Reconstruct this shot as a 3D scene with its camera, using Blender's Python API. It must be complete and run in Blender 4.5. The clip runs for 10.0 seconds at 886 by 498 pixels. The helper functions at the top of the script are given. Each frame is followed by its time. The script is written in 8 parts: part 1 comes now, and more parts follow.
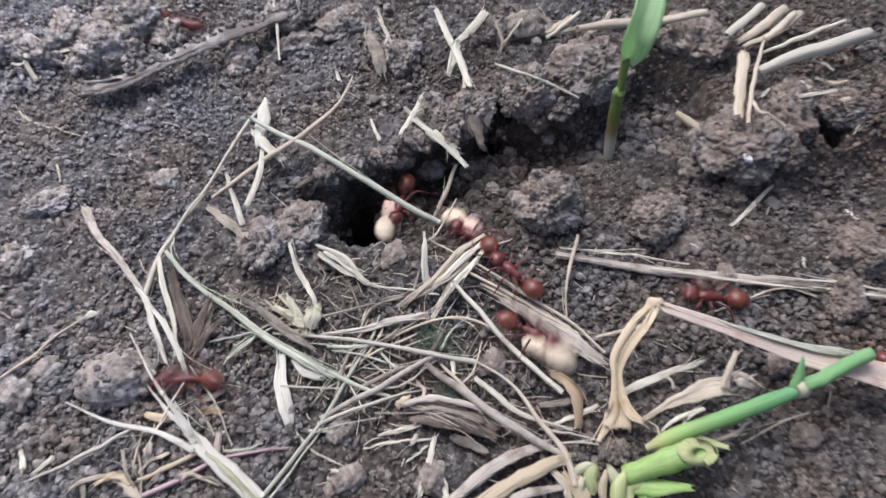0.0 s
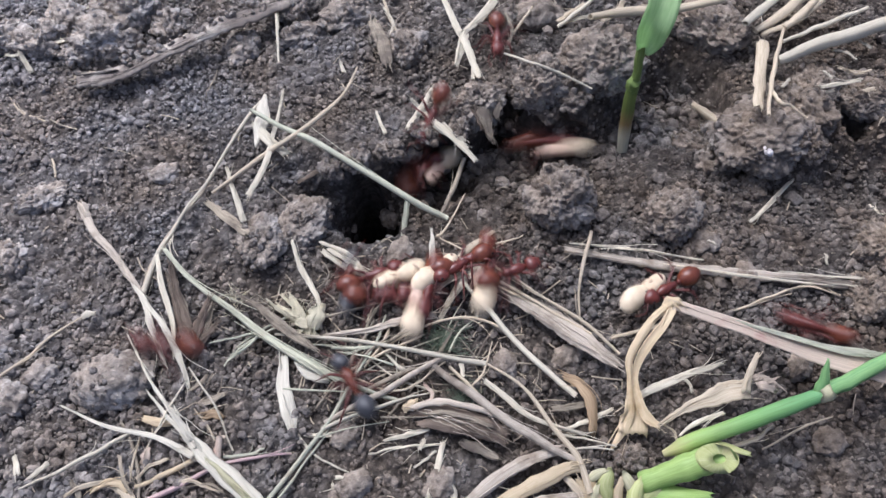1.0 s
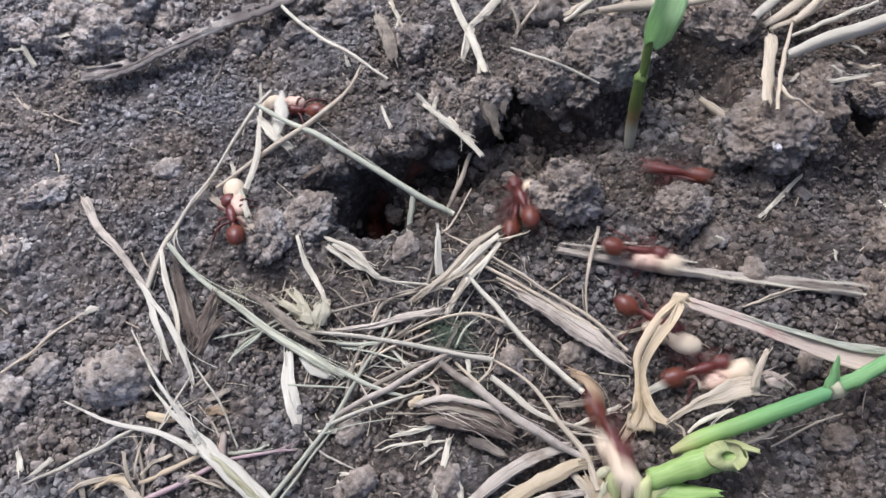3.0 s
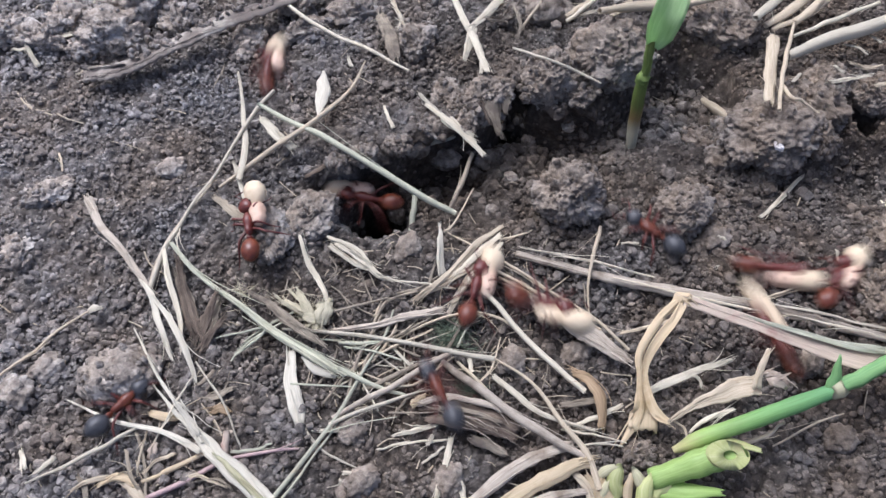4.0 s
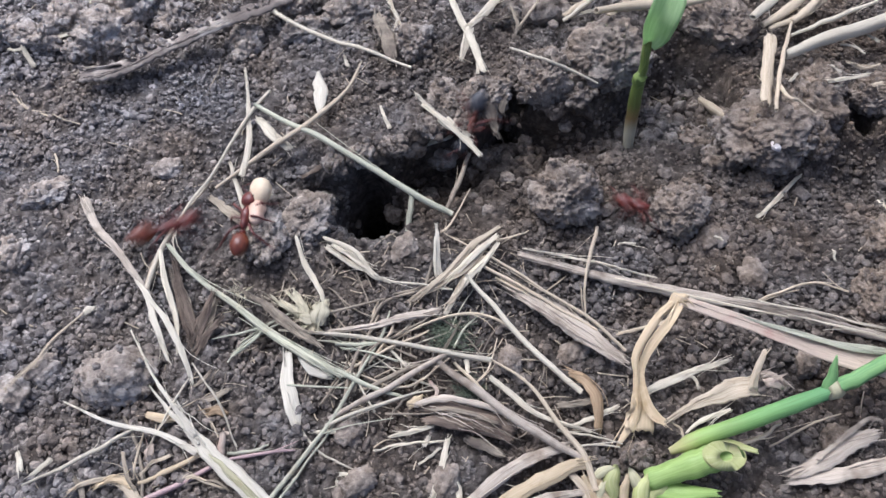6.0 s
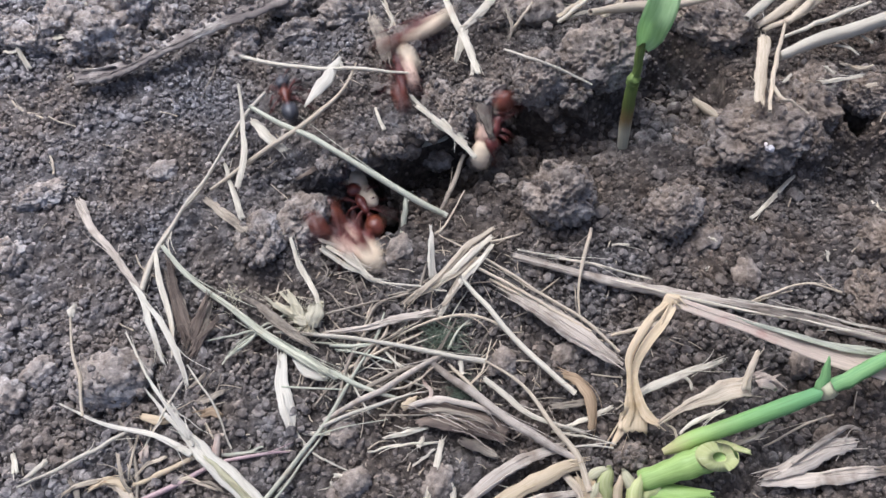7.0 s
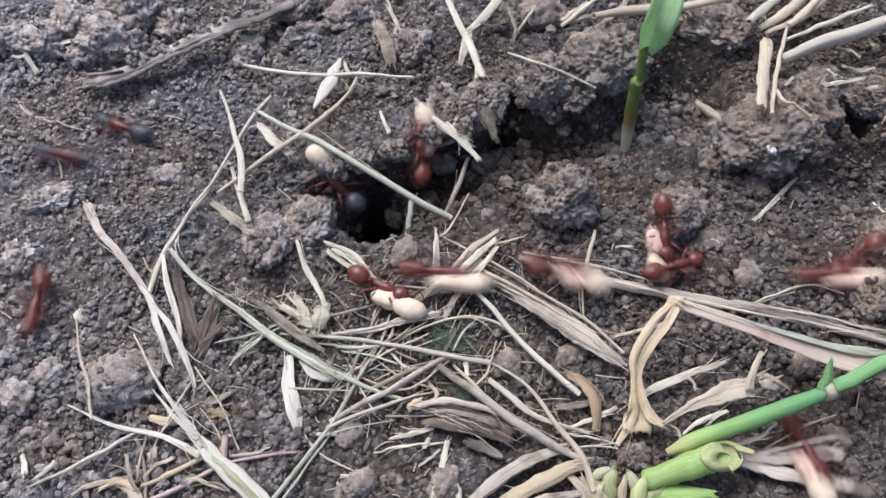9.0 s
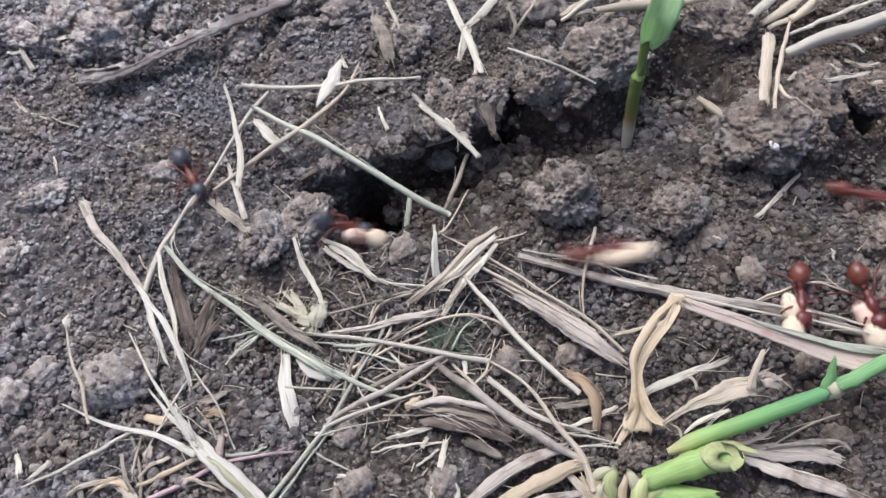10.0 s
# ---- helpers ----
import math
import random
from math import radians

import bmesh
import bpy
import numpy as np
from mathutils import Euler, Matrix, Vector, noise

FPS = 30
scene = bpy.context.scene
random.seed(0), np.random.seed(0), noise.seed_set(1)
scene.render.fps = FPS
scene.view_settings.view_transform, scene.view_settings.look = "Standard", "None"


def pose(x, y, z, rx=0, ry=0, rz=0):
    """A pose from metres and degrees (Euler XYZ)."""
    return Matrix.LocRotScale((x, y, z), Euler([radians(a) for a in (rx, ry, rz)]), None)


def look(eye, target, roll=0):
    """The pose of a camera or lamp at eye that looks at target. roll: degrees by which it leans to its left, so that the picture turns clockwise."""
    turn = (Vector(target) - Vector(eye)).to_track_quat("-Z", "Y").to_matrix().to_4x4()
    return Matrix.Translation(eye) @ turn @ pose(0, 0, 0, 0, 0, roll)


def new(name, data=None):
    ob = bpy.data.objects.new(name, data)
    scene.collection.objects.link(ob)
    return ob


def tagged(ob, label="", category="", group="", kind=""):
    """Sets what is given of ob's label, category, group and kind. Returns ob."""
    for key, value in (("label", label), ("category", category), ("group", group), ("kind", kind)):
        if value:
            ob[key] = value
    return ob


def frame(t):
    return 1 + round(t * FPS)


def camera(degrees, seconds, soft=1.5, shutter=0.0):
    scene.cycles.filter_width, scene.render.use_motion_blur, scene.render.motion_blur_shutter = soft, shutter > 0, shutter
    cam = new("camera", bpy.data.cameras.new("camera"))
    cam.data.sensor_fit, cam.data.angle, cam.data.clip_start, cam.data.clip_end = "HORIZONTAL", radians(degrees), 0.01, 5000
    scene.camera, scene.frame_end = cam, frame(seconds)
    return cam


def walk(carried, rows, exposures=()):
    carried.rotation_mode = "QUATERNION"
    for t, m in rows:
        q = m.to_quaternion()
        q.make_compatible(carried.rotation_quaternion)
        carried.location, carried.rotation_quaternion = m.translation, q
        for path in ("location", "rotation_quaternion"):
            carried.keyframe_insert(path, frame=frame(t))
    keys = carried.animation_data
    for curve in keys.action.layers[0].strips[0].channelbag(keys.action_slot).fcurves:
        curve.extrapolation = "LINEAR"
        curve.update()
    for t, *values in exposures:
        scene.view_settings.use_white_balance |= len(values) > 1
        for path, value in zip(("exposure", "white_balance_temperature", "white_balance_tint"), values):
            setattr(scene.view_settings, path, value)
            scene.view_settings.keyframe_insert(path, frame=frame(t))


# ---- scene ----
cam = camera(57.0, 10.0, soft=1.5, shutter=1.3)
CAM = [
    (0, 0.00051, -0.04197, 0.07212, 30.750, -0.537, -0.349),
    (0.5, 0.00064, -0.03998, 0.06970, 30.392, -0.250, -0.224),
    (1, 0.00028, -0.04003, 0.06985, 30.181, -0.173, -0.204),
    (1.5, 0.00019, -0.04021, 0.06955, 30.260, -0.104, -0.107),
    (2, 0.00046, -0.03973, 0.06971, 29.858, -0.137, -0.123),
    (2.5, 0.00018, -0.03984, 0.06919, 29.974, -0.094, -0.106),
    (4, -0.00016, -0.04017, 0.06925, 30.133, -0.023, 0.038),
    (4.5, 0.00014, -0.03992, 0.06932, 29.949, 0.023, 0.020),
    (5, 0.00012, -0.04022, 0.06933, 30.143, 0.029, 0.033),
    (5.5, 0.00000, -0.04000, 0.06930, 30.000, 0.000, 0.000),
    (7, 0.00061, -0.03971, 0.06965, 29.850, 0.011, -0.162),
    (7.5, 0.00069, -0.03972, 0.06959, 29.853, 0.093, -0.173),
    (8, 0.00066, -0.03997, 0.06999, 30.007, 0.097, -0.201),
    (8.5, 0.00021, -0.04012, 0.07025, 30.027, 0.205, -0.139),
    (9, 0.00033, -0.03999, 0.07022, 29.977, 0.180, -0.171),
    (9.5, 0.00054, -0.03997, 0.07001, 29.968, 0.352, -0.087),
    (10, 0.00071, -0.03960, 0.06948, 29.818, 0.360, -0.126)
]
walk(cam, [(t, pose(x, y, z, rx, ry, rz)) for t, x, y, z, rx, ry, rz in CAM],
     exposures=[(0.0, 0.46, 5430, 12), (10.0, 0.49, 5430, 12)])

# ---- light: a bright overcast sky with a soft sun from behind the far left ----
world = bpy.data.worlds.new("sky")
scene.world = world
world.use_nodes = True
SUN_UP, SUN_TURN = radians(60), radians(-38)
wn = world.node_tree.nodes
sky = wn.new("ShaderNodeTexSky")
sky.sky_type, sky.sun_disc = "NISHITA", False
sky.air_density, sky.dust_density, sky.ozone_density = 0.45, 6.0, 0.3
sky.sun_elevation, sky.sun_rotation = SUN_UP, SUN_TURN
world.node_tree.links.new(sky.outputs[0], wn["Background"].inputs[0])
wn["Background"].inputs[1].default_value = 0.15
sun_data = bpy.data.lights.new("sun", "SUN")
sun_data.energy, sun_data.angle, sun_data.color = 1.15, radians(24), (1.0, 0.97, 0.94)
sun = new("sun", sun_data)
sun.matrix_world = look((0, 0, 1), Vector((0, 0, 1)) - Vector((math.sin(SUN_TURN) * math.cos(SUN_UP), math.cos(SUN_TURN) * math.cos(SUN_UP), math.sin(SUN_UP))))

MM = 0.001


# ---- materials ----
def shader(name):
    m = bpy.data.materials.new(name)
    m.use_nodes = True
    nt = m.node_tree
    return m, nt, nt.nodes["Principled BSDF"]


def tex_noise(nt, coord, scale, detail=4.0, rough=0.6):
    n = nt.nodes.new("ShaderNodeTexNoise")
    n.inputs["Scale"].default_value, n.inputs["Detail"].default_value, n.inputs["Roughness"].default_value = scale, detail, rough
    nt.links.new(coord, n.inputs["Vector"])
    return n.outputs["Fac"]


def ramp(nt, fac, *stops):
    r = nt.nodes.new("ShaderNodeValToRGB")
    while len(r.color_ramp.elements) < len(stops):
        r.color_ramp.elements.new(0.5)
    for e, (p, c) in zip(r.color_ramp.elements, stops):
        e.position, e.color = p, (*c, 1)
    nt.links.new(fac, r.inputs[0])
    return r.outputs[0]


def mix(nt, a, b, fac, how="MIX"):
    n = nt.nodes.new("ShaderNodeMix")
    n.data_type, n.blend_type = "RGBA", how
    for value, socket in ((fac, n.inputs[0]), (a, n.inputs[6]), (b, n.inputs[7])):
        if isinstance(value, (int, float)):
            socket.default_value = value
        elif isinstance(value, tuple):
            socket.default_value = (*value, 1)
        else:
            nt.links.new(value, socket)
    return n.outputs[2]


def relief_of(nt, bsdf, height, strength, distance):
    b = nt.nodes.new("ShaderNodeBump")
    b.inputs["Strength"].default_value, b.inputs["Distance"].default_value = strength, distance
    nt.links.new(height, b.inputs["Height"])
    nt.links.new(b.outputs[0], bsdf.inputs["Normal"])


def soil_material(name, dark, mid, light, islands=False, field=False, damp_shade=False):
    """Crumbly soil. field: drier and paler to the far left. damp_shade: darker where fresh moist soil lies round the
    nest hole, with the overhang's shade painted in.
    """
    m, nt, bsdf = shader(name)
    co = nt.nodes.new("ShaderNodeTexCoord").outputs["Object"]
    broad = tex_noise(nt, co, 90, 3)
    grain = tex_noise(nt, co, 900, 6, 0.7)
    col = ramp(nt, grain, (0.35, dark), (0.5, mid), (0.67, light))
    tint = ramp(nt, broad, (0.35, (1.0, 0.9, 0.8)), (0.65, (0.93, 0.95, 1.0)))
    col = mix(nt, col, tint, 1.0, "MULTIPLY")
    if field:
        xyz = nt.nodes.new("ShaderNodeSeparateXYZ")
        nt.links.new(nt.nodes.new("ShaderNodeNewGeometry").outputs["Position"], xyz.inputs[0])
        slope = nt.nodes.new("ShaderNodeMath")
        slope.operation = "MULTIPLY_ADD"
        slope.inputs[1].default_value, slope.inputs[2].default_value = -11.0, 0.4
        nt.links.new(xyz.outputs[0], slope.inputs[0])
        dry = nt.nodes.new("ShaderNodeMath")
        dry.operation = "MULTIPLY_ADD"
        dry.inputs[1].default_value = 4.0
        nt.links.new(xyz.outputs[1], dry.inputs[0])
        nt.links.new(slope.outputs[0], dry.inputs[2])
        far = nt.nodes.new("ShaderNodeVectorMath")
        far.operation = "LENGTH"
        nt.links.new(xyz.inputs[0].links[0].from_socket, far.inputs[0])
        here = nt.nodes.new("ShaderNodeMapRange")
        here.inputs[1].default_value, here.inputs[2].default_value = 0.06, 0.12
        nt.links.new(far.outputs["Value"], here.inputs[0])
        patch = tex_noise(nt, xyz.inputs[0].links[0].from_socket, 9, 5)
        wet = mix(nt, mix(nt, dry.outputs[0], broad, 0.3), patch, here.outputs[0])
        col = mix(nt, col, ramp(nt, wet, (0.08, (0.91, 0.84, 0.78)), (0.5, (1.2, 1.17, 1.15)), (0.95, (2.12, 2.13, 2.2))), 1.0, "MULTIPLY")
    # one ellipse darkens the colour for moist soil and for the hollow's shade
    if damp_shade:
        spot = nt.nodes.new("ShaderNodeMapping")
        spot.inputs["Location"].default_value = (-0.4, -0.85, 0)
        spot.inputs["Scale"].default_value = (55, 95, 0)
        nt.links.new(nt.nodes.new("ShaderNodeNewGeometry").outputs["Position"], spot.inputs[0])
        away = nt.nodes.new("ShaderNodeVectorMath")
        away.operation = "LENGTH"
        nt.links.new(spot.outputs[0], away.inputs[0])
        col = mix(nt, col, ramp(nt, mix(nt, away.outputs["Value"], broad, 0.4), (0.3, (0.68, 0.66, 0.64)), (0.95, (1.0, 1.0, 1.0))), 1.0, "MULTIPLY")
    if islands:
        g = nt.nodes.new("ShaderNodeNewGeometry").outputs["Random Per Island"]
        col = mix(nt, col, ramp(nt, g, (0.0, (0.72, 0.7, 0.68)), (0.6, (1.0, 1.0, 1.0)), (1.0, (1.4, 1.36, 1.3))), 1.0, "MULTIPLY")
    nt.links.new(col, bsdf.inputs["Base Color"])
    bsdf.inputs["Roughness"].default_value = 0.95
    bsdf.inputs["Specular IOR Level"].default_value = 0.2
    fine = tex_noise(nt, co, 3200, 3, 0.65)
    relief_of(nt, bsdf, mix(nt, grain, fine, 0.4), 1.0, 0.0005)
    return m


def plant_material(name, dark, light, stain, rough=0.6, clear=0.0, streak=44.0, stain_at=0.62, turn=()):
    """Dry or green plant matter with lengthwise fibres; its surface runs along UV's v in millimetres.
    turn: the colours (at so many millimetres, colour) that it takes on along its length."""
    m, nt, bsdf = shader(name)
    uv = nt.nodes.new("ShaderNodeTexCoord").outputs["UV"]
    mp = nt.nodes.new("ShaderNodeMapping")
    mp.inputs["Scale"].default_value = (streak, 0.35, 1)
    nt.links.new(uv, mp.inputs[0])
    info = nt.nodes.new("ShaderNodeObjectInfo").outputs["Random"]
    shift = nt.nodes.new("ShaderNodeCombineXYZ")
    nt.links.new(info, shift.inputs[0])
    wide = nt.nodes.new("ShaderNodeVectorMath")
    wide.operation = "MULTIPLY_ADD"
    wide.inputs[1].default_value = (37, 0, 0)
    nt.links.new(shift.outputs[0], wide.inputs[0])
    nt.links.new(mp.outputs[0], wide.inputs[2])
    fibre = tex_noise(nt, wide.outputs[0], 1.0, 3, 0.6)
    blotch_map = nt.nodes.new("ShaderNodeTexCoord").outputs["Object"]
    blotch = tex_noise(nt, blotch_map, 260, 4, 0.65)
    col = ramp(nt, fibre, (0.32, dark), (0.66, light))
    if turn:
        run = nt.nodes.new("ShaderNodeSeparateXYZ")
        nt.links.new(uv, run.inputs[0])
        far = nt.nodes.new("ShaderNodeMath")
        far.operation = "MULTIPLY_ADD"
        far.inputs[1].default_value, far.inputs[2].default_value = 1 / turn[-1][0], -0.06
        nt.links.new(run.outputs[1], far.inputs[0])
        uneven = nt.nodes.new("ShaderNodeMath")
        uneven.operation = "MULTIPLY_ADD"
        uneven.inputs[1].default_value = 0.12
        nt.links.new(fibre, uneven.inputs[0])
        nt.links.new(far.outputs[0], uneven.inputs[2])
        hue = ramp(nt, uneven.outputs[0], *((at / turn[-1][0], c) for at, c in turn))
        col = mix(nt, hue, ramp(nt, fibre, (0.3, (0.82, 0.82, 0.8)), (0.7, (1.1, 1.1, 1.08))), 1.0, "MULTIPLY")
    col = mix(nt, col, stain, ramp(nt, blotch, (stain_at, (0, 0, 0)), (min(0.98, stain_at + 0.16), (1, 1, 1))))
    vary = ramp(nt, info, (0.0, (0.78, 0.77, 0.75)), (1.0, (1.08, 1.06, 1.02)))
    col = mix(nt, col, vary, 1.0, "MULTIPLY")
    nt.links.new(col, bsdf.inputs["Base Color"])
    bsdf.inputs["Roughness"].default_value = rough
    bsdf.inputs["Specular IOR Level"].default_value = 0.35
    relief_of(nt, bsdf, fibre, 0.4, 0.00008)
    if clear:
        thin = nt.nodes.new("ShaderNodeBsdfTranslucent")
        nt.links.new(col, thin.inputs[0])
        both = nt.nodes.new("ShaderNodeMixShader")
        both.inputs[0].default_value = clear
        nt.links.new(bsdf.outputs[0], both.inputs[1])
        nt.links.new(thin.outputs[0], both.inputs[2])
        nt.links.new(both.outputs[0], nt.nodes["Material Output"].inputs[0])
    return m


def body_material(name, deep, bright, rough=0.32, scale=700):
    m, nt, bsdf = shader(name)
    co = nt.nodes.new("ShaderNodeTexCoord").outputs["Object"]
    col = ramp(nt, tex_noise(nt, co, scale, 4), (0.35, deep), (0.7, bright))
    nt.links.new(col, bsdf.inputs["Base Color"])
    bsdf.inputs["Roughness"].default_value = rough
    relief_of(nt, bsdf, tex_noise(nt, co, 5000, 2), 0.25, 0.00005)
    return m


SOIL = soil_material("soil", (0.034, 0.030, 0.026), (0.077, 0.071, 0.063), (0.152, 0.143, 0.127), field=True, damp_shade=True)
CLOD = soil_material("clod_soil", (0.114, 0.101, 0.086), (0.233, 0.216, 0.187), (0.386, 0.366, 0.320), field=True)
CRUST = soil_material("crust_soil", (0.05, 0.044, 0.038), (0.11, 0.1, 0.088), (0.21, 0.195, 0.171), field=True, damp_shade=True)
CRUMB = soil_material("crumb_soil", (0.079, 0.072, 0.064), (0.160, 0.150, 0.135), (0.282, 0.270, 0.242), islands=True, field=True, damp_shade=True)
STONE = soil_material("pale_stone", (0.5, 0.48, 0.46), (0.65, 0.63, 0.61), (0.8, 0.78, 0.76))
STRAW = plant_material("straw", (0.42, 0.345, 0.235), (0.64, 0.555, 0.415), (0.34, 0.26, 0.18))
PALE = plant_material("bleached_straw", (0.56, 0.5, 0.37), (0.79, 0.74, 0.6), (0.43, 0.36, 0.26), clear=0.15)
IVORY = plant_material("ivory_straw", (0.6, 0.56, 0.44), (0.78, 0.74, 0.63), (0.55, 0.49, 0.34), clear=0.2, streak=40.0, stain_at=0.7)
GREY = plant_material("weathered_straw", (0.21, 0.176, 0.13), (0.44, 0.385, 0.295), (0.15, 0.125, 0.1), rough=0.9, stain_at=0.46)
BARK = plant_material("weathered_stalk", (0.37, 0.315, 0.25), (0.6, 0.535, 0.44), (0.26, 0.215, 0.165), rough=0.88, stain_at=0.5)
TAN = plant_material("tan_dead_leaf", (0.6, 0.49, 0.31), (0.72, 0.6, 0.41), (0.5, 0.37, 0.2), clear=0.25, streak=30.0, stain_at=0.58)
ROSE = plant_material("pinkish_dry_leaf", (0.5, 0.41, 0.32), (0.7, 0.59, 0.48), (0.5, 0.33, 0.27), clear=0.2, stain_at=0.5)
BROWN = plant_material("brown_curled_leaf", (0.28, 0.19, 0.11), (0.47, 0.35, 0.21), (0.17, 0.11, 0.065), clear=0.1)
CAKED = plant_material("soil_caked_stem", (0.34, 0.3, 0.26), (0.62, 0.57, 0.49), (0.22, 0.19, 0.165), rough=0.95, stain_at=0.4, streak=9.0)
HUSK = plant_material("dark_husk", (0.15, 0.115, 0.088), (0.27, 0.215, 0.165), (0.08, 0.06, 0.048), rough=0.85, stain_at=0.5)
OLIVE = plant_material("fading_green_stem", (0.36, 0.365, 0.26), (0.58, 0.58, 0.45), (0.38, 0.32, 0.22))
PLUM = plant_material("purplish_straw", (0.32, 0.21, 0.21), (0.52, 0.4, 0.38), (0.26, 0.17, 0.16))
GREEN = plant_material("fresh_green_stem", (0.2, 0.4, 0.15), (0.32, 0.55, 0.22), (0.38, 0.55, 0.26), rough=0.45, clear=0.2, streak=14)
LEAF = plant_material("fresh_green_leaf", (0.35, 0.52, 0.14), (0.52, 0.7, 0.25), (0.58, 0.69, 0.31), rough=0.42, clear=0.35, streak=14)
SHOOT = plant_material("olive_green_shoot", (0.15, 0.22, 0.05), (0.26, 0.35, 0.1), (0.26, 0.26, 0.1), rough=0.45, clear=0.15, streak=14)
LIME = plant_material("yellowing_stem", (0.5, 0.55, 0.2), (0.68, 0.7, 0.36), (0.62, 0.55, 0.28), rough=0.5, clear=0.25, streak=14)
CREAM = plant_material("pale_stem_base", (0.48, 0.46, 0.28), (0.66, 0.63, 0.42), (0.6, 0.5, 0.3), rough=0.5, clear=0.2)
FUZZ = plant_material("downy_chaff", (0.54, 0.5, 0.35), (0.77, 0.72, 0.54), (0.4, 0.36, 0.24), clear=0.25)
MOSS = plant_material("dull_green_fibre", (0.1, 0.13, 0.09), (0.22, 0.26, 0.18), (0.12, 0.1, 0.07), rough=0.8)

RIPE = plant_material("stem_yellowing_to_green", (0.34, 0.52, 0.17), (0.47, 0.64, 0.25), (0.52, 0.62, 0.26), rough=0.5, clear=0.2, streak=14, stain_at=0.75,
                      turn=((0.0, (0.62, 0.56, 0.3)), (1.6, (0.6, 0.62, 0.26)), (4.0, (0.42, 0.6, 0.18)), (9.0, (0.28, 0.52, 0.17)), (15.0, (0.2, 0.46, 0.2))))
SHEATH = plant_material("sheath_whitish_to_olive", (0.2, 0.25, 0.08), (0.3, 0.36, 0.14), (0.2, 0.2, 0.08), rough=0.5, clear=0.15, streak=14, stain_at=0.8,
                        turn=((0.0, (0.62, 0.62, 0.52)), (4.8, (0.58, 0.56, 0.42)), (6.0, (0.27, 0.19, 0.08)), (7.4, (0.15, 0.18, 0.05)), (11.0, (0.17, 0.25, 0.06))))
BLADE = plant_material("bright_green_blade", (0.5, 0.72, 0.36), (0.66, 0.86, 0.52), (0.64, 0.8, 0.54), rough=0.42, clear=0.6, streak=10)

RED = body_material("red_brown_cuticle", (0.085, 0.018, 0.013), (0.19, 0.045, 0.03))
RUST = body_material("rusty_cuticle", (0.095, 0.022, 0.012), (0.21, 0.06, 0.026))
AMBER = body_material("amber_cuticle", (0.3, 0.1, 0.025), (0.5, 0.2, 0.06))
ASH = body_material("ash_black_cuticle", (0.03, 0.03, 0.033), (0.085, 0.085, 0.09), rough=0.4)
LIMB = body_material("dark_red_limb", (0.07, 0.016, 0.012), (0.15, 0.04, 0.028), rough=0.4)
EYE = body_material("black_eye", (0.008, 0.008, 0.009), (0.015, 0.015, 0.016), rough=0.2)
PUPA = body_material("cream_pupa_skin", (0.62, 0.48, 0.31), (0.76, 0.64, 0.45), rough=0.6)
PUPA_ROSE = body_material("pinkish_pupa_skin", (0.6, 0.4, 0.28), (0.74, 0.56, 0.42), rough=0.5)


# relief of the ground, in millimetres
def hashed(ix, iy, seed):
    h = (ix.astype(np.int64) * 374761393 + iy.astype(np.int64) * 668265263 + seed * 144665) & 0xFFFFFFFF
    h = ((h ^ (h >> 13)) * 1274126177) & 0xFFFFFFFF
    return ((h ^ (h >> 16)) & 0xFFFFFF) / 16777216.0


def lattice(x, y, size, seed):
    x, y = np.asarray(x, float) / size, np.asarray(y, float) / size
    ix, iy = np.floor(x), np.floor(y)
    fx, fy = x - ix, y - iy
    fx, fy = fx * fx * (3 - 2 * fx), fy * fy * (3 - 2 * fy)
    a, b = hashed(ix, iy, seed), hashed(ix + 1, iy, seed)
    c, d = hashed(ix, iy + 1, seed), hashed(ix + 1, iy + 1, seed)
    return (a + (b - a) * fx) * (1 - fy) + (c + (d - c) * fx) * fy - 0.5


def granules(x, y, size, seed):
    """Rounded grains packed side by side, from 0 in the joints to about 0.4 of their size."""
    x, y = np.asarray(x, float) / size, np.asarray(y, float) / size
    ix, iy = np.floor(x), np.floor(y)
    top = np.zeros_like(x)
    for dx in (-1, 0, 1):
        for dy in (-1, 0, 1):
            jx, jy = ix + dx, iy + dy
            px, py = jx + hashed(jx, jy, seed), jy + hashed(jx, jy, seed + 1)
            r = 0.4 + 0.45 * hashed(jx, jy, seed + 2)
            lift = 0.25 * hashed(jx, jy, seed + 3)
            top = np.maximum(top, (1 - ((x - px) ** 2 + (y - py) ** 2) / r ** 2) * r * 0.75 + lift)
    return size * top


def grit(x, y):
    """The grain of the soil's skin: packed grains, coarse in some places and fine in others."""
    rough = np.clip(0.5 + 1.6 * lattice(x, y, 5.5, 31), 0, 1)
    return 0.75 * rough * granules(x, y, 0.95, 33) + 0.62 * granules(x, y, 0.52, 37)


def step(a, b, v):
    t = np.clip((v - a) / (b - a), 0, 1)
    return t * t * (3 - 2 * t)


def mound(x, y, cx, cy, rx, ry, h, sharp=1.0):
    return h * np.exp(-(((x - cx) / rx) ** 2 + ((y - cy) / ry) ** 2) ** sharp)


BRINK = np.array([(-21.0, 6.7), (-14.1, 7.1), (-9.6, 8.3), (-5.5, 9.4), (-2.9, 11.8), (0.4, 13.0), (4.0, 14.6), (5.2, 16.0), (7.2, 19.0), (8.8, 16.6), (12.0, 15.4), (16.4, 16.4),
                  (18.4, 18.6), (20.9, 21.5), (26.6, 24.8), (31.4, 21.9), (31.7, 14.4), (35.2, 10.7), (38.7, 10.4), (41.6, 14.0), (47.0, 13.2), (55.0, 13.2)])


def brink(x):
    return np.interp(x, BRINK[:, 0], BRINK[:, 1])


